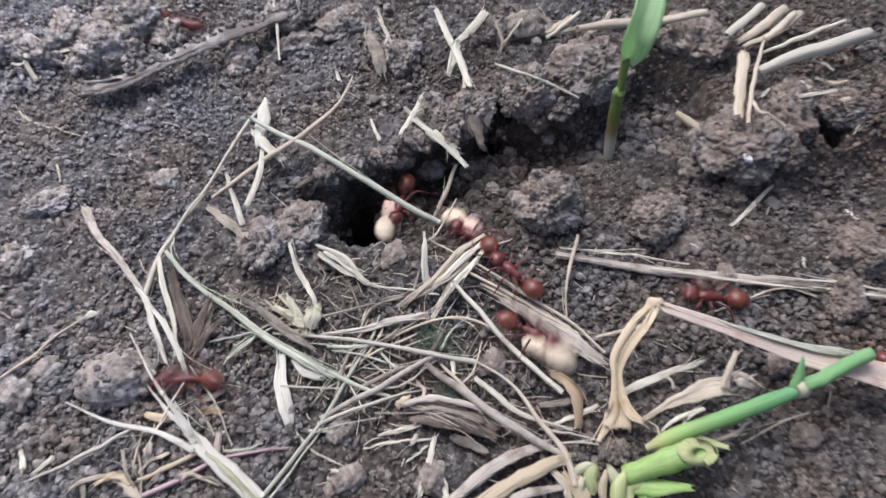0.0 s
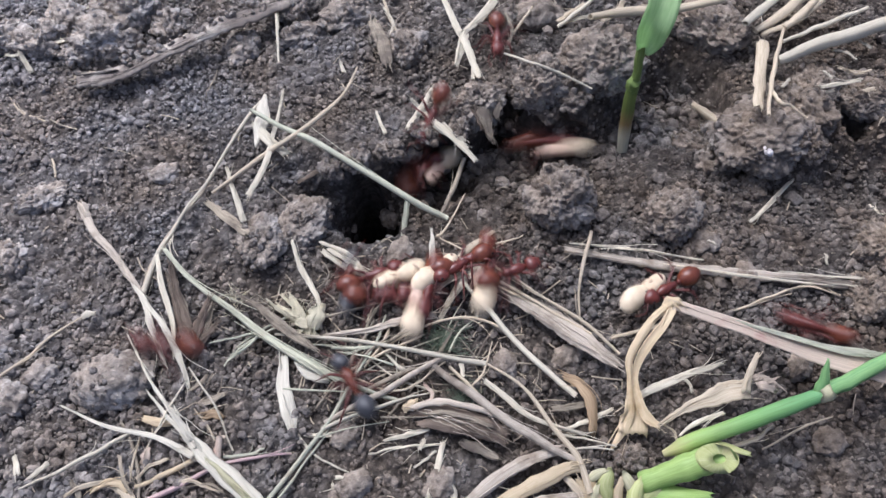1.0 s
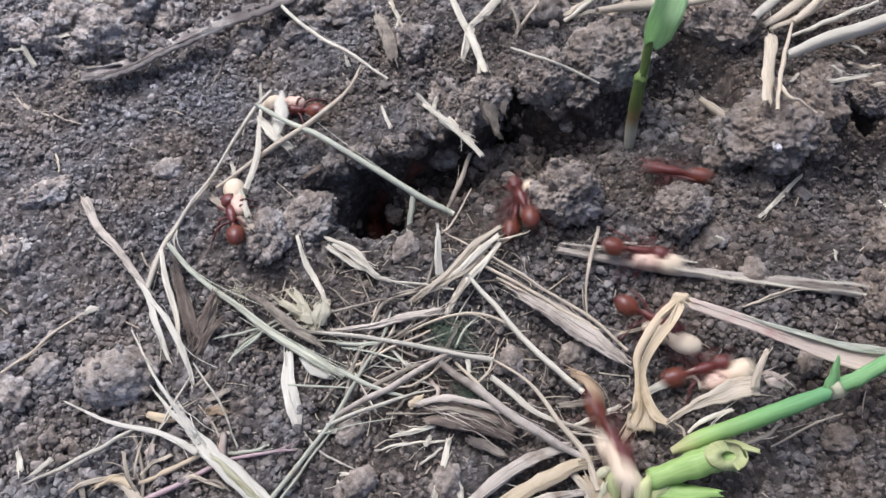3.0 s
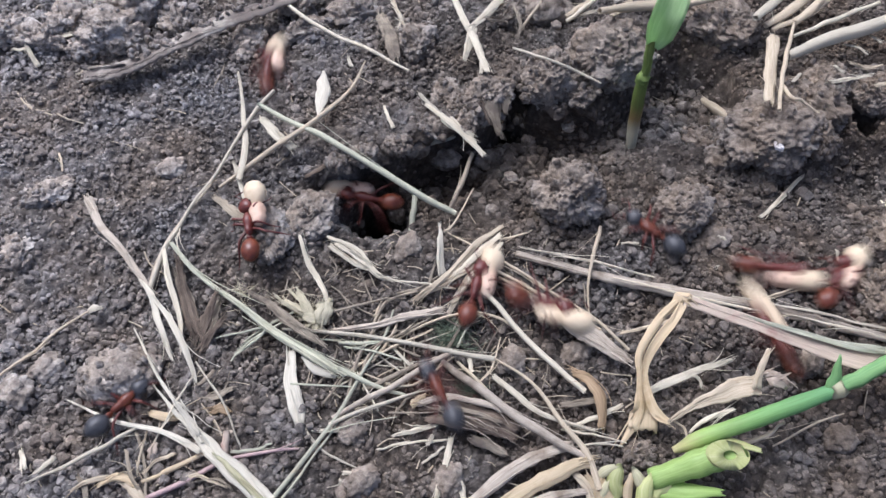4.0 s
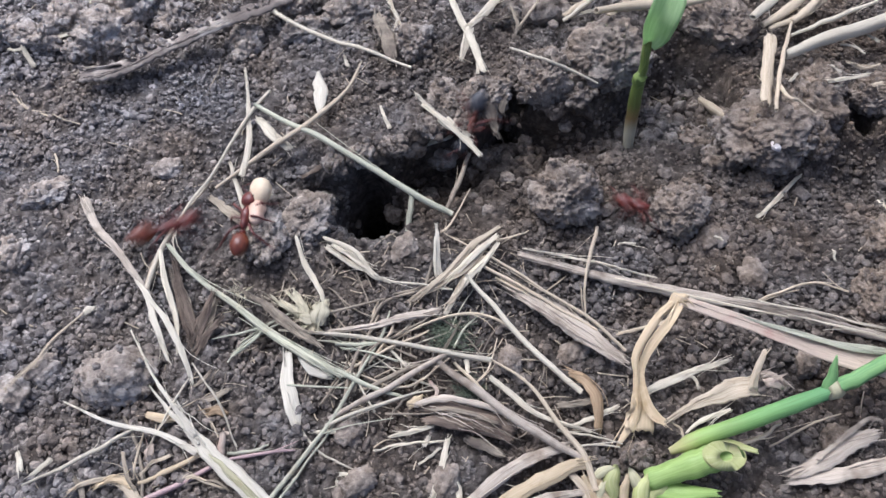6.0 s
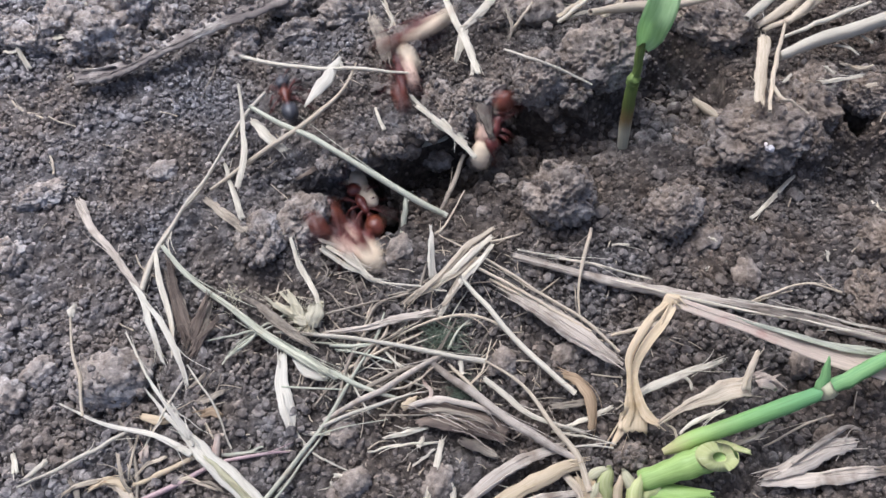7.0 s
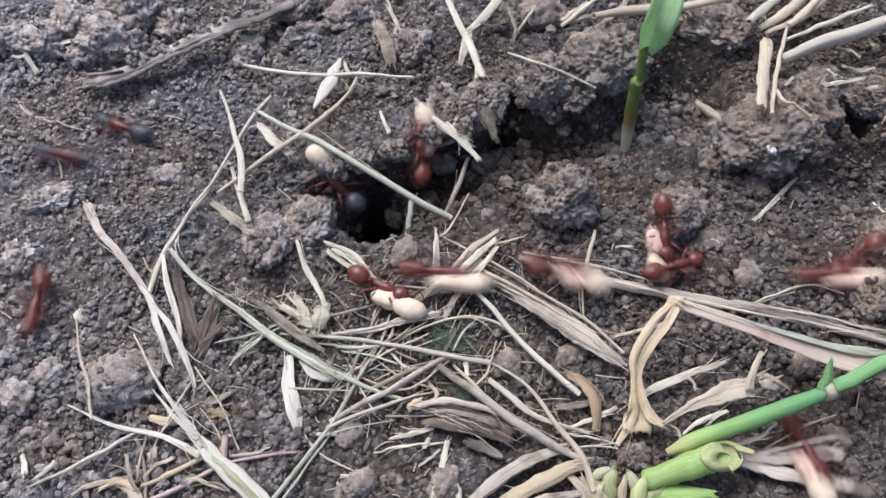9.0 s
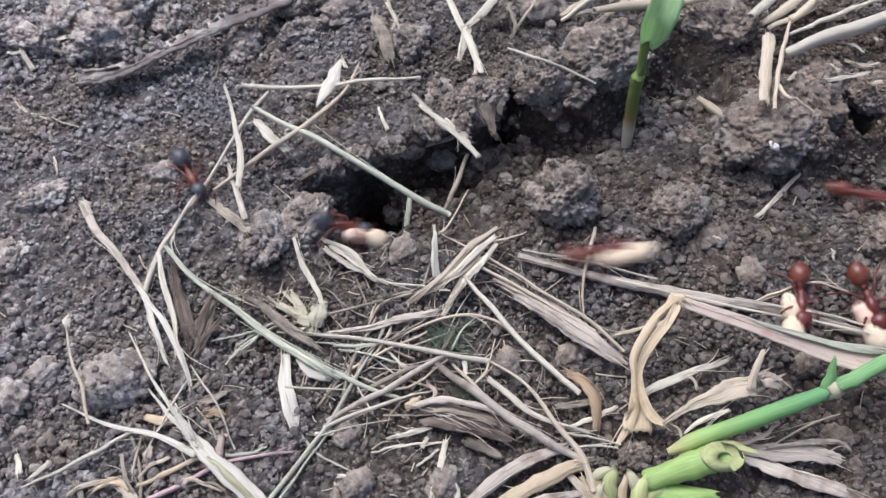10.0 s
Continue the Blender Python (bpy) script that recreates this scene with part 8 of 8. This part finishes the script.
    ant_run("red", True, [(0.00, -7.3, 3.4, 90, -26), (3.40, -7.3, 3.4, 65, -26), (3.50, -7.2, 8.5, 4, -11), (3.60, -2.4, 4.5, -41), (3.80, 0.5, -3.5, -18), (3.90, 1.7, -4.6, 29), (4.00, 2.9, -5.6, 75), (4.10, 3.6, 1.1, 35), (4.20, 7.7, 1.6, 7), (4.30, 10.4, 1.6, 5), (4.40, 15.5, 1.6, 19), (4.50, 26.9, 5.6, 39), (4.60, 27.5, 5.6, 23), (4.70, 30.0, 8.4, -7), (4.80, 35.4, 7.4, -40), (5.00, 36.3, 2.5, -45), (5.10, 36.9, 2.6, 11), (5.20, 41.7, 5.3, 16), (5.50, 55.8, 7.3, 0)])
    ant_run("red", True, [(0.00, -0.5, 7.4, 171, -26), (3.30, -0.5, 7.4, 201, -26), (3.45, -7.2, 8.5, 269, -11), (3.60, 2.3, 0.7, 312), (3.90, 7.1, -5.0, 326), (4.00, 9.3, -6.9, 343), (4.10, 9.5, -8.7, 354), (4.20, 12.5, -7.3, 349), (4.30, 14.5, -7.6, 329), (4.40, 17.2, -9.0, 311), (4.50, 21.6, -12.2, 292), (4.55, 20.3, -12.8, 337), (4.60, 19.1, -13.3, 382), (4.70, 21.0, -11.2, 384), (4.90, 23.6, -10.2, 354), (5.00, 30.1, -12.3, 349), (5.20, 36.2, -13.8, 354), (5.50, 48.9, -14.5, 358)])
    ant_run("red", True, [(0.00, -2.0, 7.1, 166, -26), (3.00, -2.0, 7.1, 209, -26), (3.08, -4.6, 7.8, 254, -11), (3.15, -7.2, 8.5, 298, -11), (3.30, 9.4, 3.4, 343), (3.70, 22.7, 0.3, 343), (3.90, 27.0, -1.3, 345), (4.00, 31.4, -3.0, 354), (4.20, 36.9, 0.3, 384), (4.30, 38.3, 2.0, 382), (4.50, 51.1, 5.0, 375), (4.80, 57.1, 6.7, 375)])
    ant_run("red", True, [(0.00, -0.8, 7.0, 167, -26), (2.80, -0.8, 7.0, 208, -26), (2.90, -4.0, 7.7, 251, -11), (3.00, -7.2, 8.5, 293, -11), (3.20, 9.5, 1.7, 342), (3.60, 30.1, -3.5, 356), (3.80, 34.6, -3.9, 382), (4.00, 37.1, -3.8, 417), (4.10, 40.5, -1.5, 395), (4.30, 50.0, 3.0, 385), (4.60, 60.0, 6.0, 380)])
    ant_run("red", True, [(0.00, 44.0, -46.0, 115), (3.50, 41.0, -40.0, 115), (3.80, 34.4, -20.5, 115), (3.90, 31.8, -15.5, 114), (4.00, 29.8, -9.4, 112), (4.10, 27.2, -4.6, 108), (4.20, 25.8, -0.5, 66), (4.30, 28.6, 3.1, 38), (4.40, 33.0, 5.8, 27), (4.50, 38.0, 8.4, 22), (4.60, 41.6, 10.9, 40), (4.70, 45.5, 14.2, 42), (5.00, 62.0, 26.0, 35)])
    ant_run("red", True, [(0.00, -9.9, 9.6, -23, -26), (3.60, -9.9, 9.6, -45, -26), (3.70, -7.2, 8.5, -110, -11), (3.75, -7.2, 6.9, -154), (3.80, -7.2, 5.4, -198), (3.95, -7.8, 6.2, -192), (4.00, -8.1, 6.4, -192), (4.10, -11.0, 6.5, -218), (4.20, -12.2, 7.6, -236), (4.30, -13.4, 7.9, -242), (4.40, -14.2, 9.6, -246), (4.50, -15.0, 10.9, -249), (4.70, -14.5, 13.9, -265), (4.75, -14.8, 14.3, -310), (4.80, -15.0, 14.7, -355), (4.90, -13.2, 15.8, -365), (5.00, -9.5, 11.2, -323), (5.10, -7.2, 10.5, -338), (5.20, -2.4, 11.6, -342), (5.30, -1.4, 13.4, -364), (5.50, -0.9, 14.2, -411), (5.55, -1.6, 13.5, -365), (5.60, -2.3, 12.8, -318), (5.80, 1.7, 20.9, -283), (6.20, 7.7, 53.1, -280)])
    ant_run("red", False, [(0.00, -36.7, -35.6, 66), (4.30, -35.4, -32.6, 72), (4.50, -34.4, -22.4, 59), (4.60, -33.5, -15.0, 74), (4.70, -31.0, -6.8, 81), (4.80, -31.1, -0.4, 80), (4.90, -29.7, 8.2, 74), (5.00, -24.1, 17.0, 73), (5.10, -20.6, 16.7, 32), (5.20, -17.0, 16.4, -9), (5.40, -14.0, 12.1, -45), (5.50, -11.9, 8.5, -39), (5.71, -7.2, 8.5, 17, -11), (5.80, -1.7, 14.3, 46, -26)])
    ant_run("mixed", False, [(0.00, -5.7, 1.8, 103, -26), (5.00, -5.7, 1.8, 90, -26), (5.15, -7.2, 8.5, 60, -11), (5.30, 4.5, 14.3, 10), (5.40, 4.7, 16.1, -37), (5.50, 5.0, 17.8, -84), (5.60, 4.5, 16.0, -108), (6.00, 2.9, 12.5, -115), (6.21, -7.2, 8.5, -112, -11), (6.30, -5.7, 4.4, -69, -26)])
    ant_run("mixed", False, [(0.00, -3.5, 14.8, -121, -26), (5.00, -3.5, 14.8, -143, -26), (5.15, -7.2, 8.5, -200, -11), (5.30, -6.1, 16.2, -255), (5.50, -9.9, 24.4, -290), (5.80, -7.9, 33.2, -280), (6.10, -5.9, 58.0, -275)])
    ant_run("red", True, [(0.00, 61.5, 68.2, -122), (4.80, 43.0, 39.1, -118), (5.00, 39.1, 31.7, -108), (5.20, 33.0, 19.5, -94), (5.30, 31.7, 13.4, -54), (5.40, 33.2, 9.4, -9), (5.50, 41.9, 14.5, 6), (5.70, 54.2, 14.4, 5), (5.90, 57.7, 14.5, 11)])
    ant_run("red", False, [(0.00, 58.2, -7.4, 161), (5.20, 52.6, -5.5, 170), (5.50, 35.7, -4.1, 178), (5.80, 22.6, -0.5, 162), (6.30, 7.2, 8.5, 165), (6.51, -7.2, 8.5, 177, -11), (6.60, -7.0, 10.1, 181, -26)])
    ant_run("red", False, [(0.00, -56.7, -2.4, -7), (5.50, -44.9, -3.8, -5), (5.70, -37.2, -4.7, -0), (6.00, -26.3, 1.6, 21), (6.40, -16.9, 8.3, 22), (6.61, -7.2, 8.5, 57, -11), (6.66, -10.7, 8.8, 116, -11), (6.70, -14.2, 9.1, 175, -26)])
    ant_run("red", True, [(0.00, -13.2, 10.3, -17, -26), (6.60, -13.2, 10.3, -18, -26), (6.70, -7.2, 8.5, -49, -11), (6.80, -6.7, 7.8, -96), (6.90, -9.3, 6.1, -85), (7.00, -8.2, 2.8, -38), (7.05, -8.0, 0.5, -77), (7.10, -7.8, -1.8, -116), (7.20, -7.7, -4.8, -163), (7.30, -12.3, -6.4, -195), (7.40, -15.8, -6.1, -218), (7.50, -16.0, -2.0, -210), (7.55, -17.1, -0.7, -261), (7.60, -18.2, 0.7, -312), (7.70, -14.2, 3.5, -369), (7.80, -9.0, 3.1, -391), (8.00, -6.8, -0.4, -393), (8.20, -7.6, 0.6, -379), (8.40, -4.6, -1.4, -383), (8.50, -2.3, -2.4, -388), (8.70, 1.0, 1.1, -361), (8.90, 6.4, 1.1, -368), (9.00, 11.6, -3.1, -369), (9.10, 14.7, -5.3, -359), (9.20, 25.2, -3.9, -350), (9.30, 32.5, -2.4, -341), (9.40, 35.6, -2.1, -328), (9.50, 37.8, -0.3, -316), (9.55, 38.6, 0.0, -367), (9.60, 39.4, 0.3, -419), (9.80, 39.6, -4.6, -449), (10.00, 39.5, -6.8, -435)])
    ant_run("red", True, [(0.00, -9.4, 12.8, -63, -26), (6.80, -9.4, 12.8, -66, -26), (6.90, -7.2, 8.5, -113, -11), (6.95, -7.4, 7.1, -178), (7.00, -7.5, 5.7, -242), (7.20, -7.3, 7.6, -206), (7.40, -11.4, 7.9, -204), (7.50, -12.5, 8.0, -214), (7.60, -13.3, 11.2, -210), (7.70, -16.7, 13.9, -189), (7.80, -20.3, 15.9, -153), (7.90, -23.3, 13.8, -118), (8.00, -25.3, 8.3, -100), (8.10, -26.1, 6.9, -87), (8.20, -27.2, 3.9, -61), (8.30, -26.2, 0.1, -29), (8.50, -24.0, 0.5, -9), (8.60, -21.0, 0.9, -11), (8.70, -13.8, -0.2, -19), (8.80, -9.9, -2.3, -28), (9.00, -5.3, -4.8, -30), (9.20, -6.4, -5.1, 43), (9.40, -4.9, -4.2, 52), (9.50, -2.5, -1.9, 44), (9.60, -0.8, -2.3, 9), (9.80, 5.1, -0.9, 4), (10.00, 15.6, -1.3, 13)])
    ant_run("red", True, [(0.00, 25.1, 65.5, -107), (6.40, 17.8, 41.4, -107), (6.80, 11.6, 19.2, -109), (6.90, 8.6, 15.9, -127), (7.00, 6.2, 13.2, -109), (7.10, 6.7, 13.4, -36), (7.20, 12.0, 14.8, -47), (7.30, 13.4, 6.2, -65), (7.40, 15.4, 8.6, -49), (7.50, 18.6, 0.4, -30), (7.60, 21.2, -0.3, -3), (7.70, 27.6, -0.4, 10), (7.80, 35.3, 0.6, 17), (7.90, 39.6, 3.7, 18), (8.10, 56.1, 7.7, 13)])
    ant_run("red", True, [(0.00, -14.5, 2.2, 41, -26), (6.60, -14.5, 2.2, 41, -26), (6.70, -7.2, 8.5, 55, -11), (6.80, -1.4, 9.4, 99), (6.90, -1.9, 11.3, 98), (7.00, -3.7, 19.0, 90), (7.10, -5.1, 21.5, 104), (7.20, -6.2, 25.1, 101), (7.40, -7.3, 35.7, 95), (7.60, -8.9, 55.8, 94)])
    ant_run("red", True, [(0.00, -25.3, 67.0, -81), (6.40, -22.2, 41.7, -63), (6.80, -14.5, 23.3, -25), (6.90, -10.8, 23.8, 19), (7.00, -2.4, 26.4, 44), (7.10, 3.5, 35.0, 67), (7.30, 8.3, 56.8, 79)])
    ant_run("red", True, [(0.00, -4.3, 8.7, -175, -26), (7.60, -4.3, 8.7, -205, -26), (7.70, -7.2, 8.5, -256, -11), (7.80, -2.7, 6.6, -261), (7.90, -3.1, 11.4, -328), (8.00, -0.2, 12.1, -354), (8.20, 2.6, 11.7, -343), (8.40, 7.5, 13.8, -334), (8.50, 10.4, 14.3, -316), (8.60, 12.1, 15.6, -380), (8.70, 16.3, 13.2, -414), (8.80, 20.5, 11.5, -432), (8.90, 20.9, 6.7, -445), (9.00, 21.5, 0.1, -449), (9.10, 20.8, 0.7, -419), (9.20, 22.9, -4.2, -406), (9.30, 25.3, -8.6, -389), (9.50, 31.2, -10.3, -370), (9.70, 40.0, -11.3, -363), (9.90, 50.0, -11.4, -360)])
    ant_run("red", True, [(0.00, 34.9, 68.6, -103), (7.70, 28.7, 42.4, -99), (7.90, 26.9, 29.6, -92), (8.00, 27.7, 25.5, -87), (8.10, 28.1, 23.6, -102), (8.20, 26.8, 21.9, -112), (8.30, 23.7, 15.1, -110), (8.40, 22.8, 11.3, -113), (8.50, 23.6, 8.7, -138), (8.60, 20.8, 4.5, -77), (8.70, 21.3, 1.3, -34), (8.80, 27.9, -1.1, -16), (8.90, 32.6, -2.0, -8), (9.00, 37.7, -3.1, 5), (9.20, 51.4, -2.4, 6)])
    ant_run("red", True, [(0.00, -6.1, 14.0, -102, -26), (8.45, -6.1, 14.0, -97, -26), (8.52, -7.2, 8.5, -86, -11), (8.60, -4.7, 4.1, -76), (8.70, -4.9, -1.7, -55), (8.80, -4.7, -3.5, -22), (9.00, -0.0, -3.5, -9), (9.10, 5.1, -3.9, 13), (9.20, 9.0, -2.1, 24), (9.30, 15.0, 2.0, 6), (9.40, 17.7, 3.4, -32), (9.50, 23.1, -1.8, -60), (9.60, 30.5, -2.1, -43), (9.80, 33.3, -4.1, -70), (10.00, 33.5, -6.3, -98)])
    ant_run("red", True, [(0.00, -7.4, 13.4, -88, -26), (8.70, -7.4, 13.4, -66, -26), (8.85, -7.2, 8.5, 2, -11), (8.93, -4.6, 9.8, 48), (9.00, -1.9, 11.2, 94), (9.10, -2.0, 13.4, 68), (9.20, 1.5, 19.6, 60), (9.30, 2.3, 22.8, 58), (9.40, 5.4, 27.7, 49), (9.50, 7.9, 29.5, 43), (9.70, 14.1, 49.1, 64), (9.90, 17.9, 58.0, 67)])
    ant_run("mixed", True, [(0.00, -7.1, 15.3, -91, -26), (8.70, -7.1, 15.3, -100, -26), (8.85, -7.2, 8.5, -140, -11), (8.93, -8.9, 7.8, -180), (9.00, -10.6, 7.1, -219), (9.20, -10.5, 8.8, -151), (9.30, -12.0, 8.0, -117), (9.40, -14.3, 5.8, -100), (9.50, -14.9, 0.5, -80), (9.55, -16.0, -0.6, -39), (9.60, -17.1, -1.7, 2), (9.80, -13.3, 0.3, 22), (10.00, -9.0, 2.1, 9)])
    ant_run("mixed", False, [(0.00, -62.8, 14.6, -7), (8.80, -51.4, 13.1, -9), (9.00, -38.9, 11.0, -12), (9.10, -33.6, 9.0, -11), (9.20, -31.2, 9.0, -6), (9.50, -30.9, 8.9, -0), (9.70, -28.3, 9.4, -21), (10.00, -24.9, 7.5, -58)])
    ant_run("orange", False, [(0.00, 66.8, 19.9, -156), (7.20, 57.8, 15.9, -151), (7.50, 45.3, 13.5, -119), (7.80, 45.7, 10.1, -131), (8.00, 42.9, 4.4, -193), (8.10, 42.4, 4.4, -131), (8.20, 41.8, 4.5, -69), (8.50, 47.3, 0.7, -17), (8.80, 57.5, 0.3, -4)])
    ant_run("mixed", False, [(0.00, 55.5, -15.3, 167), (7.70, 44.0, -12.7, 136), (8.00, 36.3, -6.8, 64), (8.30, 41.1, 2.4, 43), (8.60, 49.9, 6.9, 22), (8.90, 61.1, 8.4, 8)])
    ant_run("mixed", False, [(0.00, -4.6, 2.9, 115, -26), (6.60, -4.6, 2.9, 119, -26), (6.70, -7.2, 8.5, 126, -11), (6.80, -12.1, 12.3, 125), (7.00, -16.2, 18.4, 107), (7.30, -13.5, 27.0, 91), (7.60, -12.5, 53.8, 88)])
    ant_run("mixed", False, [(0.00, 14.9, 62.9, -98), (7.00, 11.2, 36.9, -97), (7.30, 8.8, 21.8, -97), (7.50, 9.7, 17.7, -101), (7.80, 6.5, 14.7, -145), (8.01, -7.2, 8.5, -189, -11), (8.10, -9.4, 14.3, -250, -26)])
    ant_run("red", False, [(0.00, -9.6, 3.5, 64, -26), (7.60, -9.6, 3.5, 53, -26), (7.70, -7.2, 8.5, 24, -11), (7.80, 4.6, 7.4, -0), (8.00, 6.4, 6.6, -6), (8.20, 12.0, 5.1, -16), (8.30, 15.8, 5.1, -43), (8.50, 17.1, 1.7, -92), (8.75, 19.8, -0.5, -35), (9.00, 22.6, -2.6, 21), (9.30, 25.7, 1.4, 41), (9.60, 28.9, 8.5, 22), (10.00, 43.3, 6.2, -13)])
    ant_run("red", False, [(0.00, -60.0, 10.0, -13), (8.60, -48.6, 7.3, -27), (8.80, -40.3, 2.4, -54), (9.00, -38.0, -6.4, -90), (9.20, -39.4, -12.3, -135), (9.50, -51.1, -15.9, -163)])
    ant_run("red", False, [(0.00, 66.1, 11.2, -158), (8.70, 57.2, 7.6, -154), (9.00, 39.6, -1.6, -151), (9.10, 40.0, -3.9, -104), (9.20, 40.5, -6.1, -57), (9.50, 50.1, -7.7, -25), (10.00, 53.3, -10.1, -37)])
    ant_run("mixed", False, [(0.00, -7.7, 6.8, 7, -26), (7.20, -7.7, 6.8, 7, -26), (7.35, -7.2, 8.5, 44, -11), (7.42, -5.5, 7.0, 100), (7.50, -3.8, 5.5, 157), (8.00, -15.4, 5.9, 168), (8.50, -21.9, 5.0, 157), (8.90, -31.4, 12.7, 157), (9.30, -46.8, 18.4, 166), (9.60, -63.0, 19.2, 177)])
    for ant, legs, pupa, rows in MOVES:
        key_ant(ant, legs, pupa, rows)
    for ob, rows in LOOSE:
        key_loose(ob, rows)


motions()
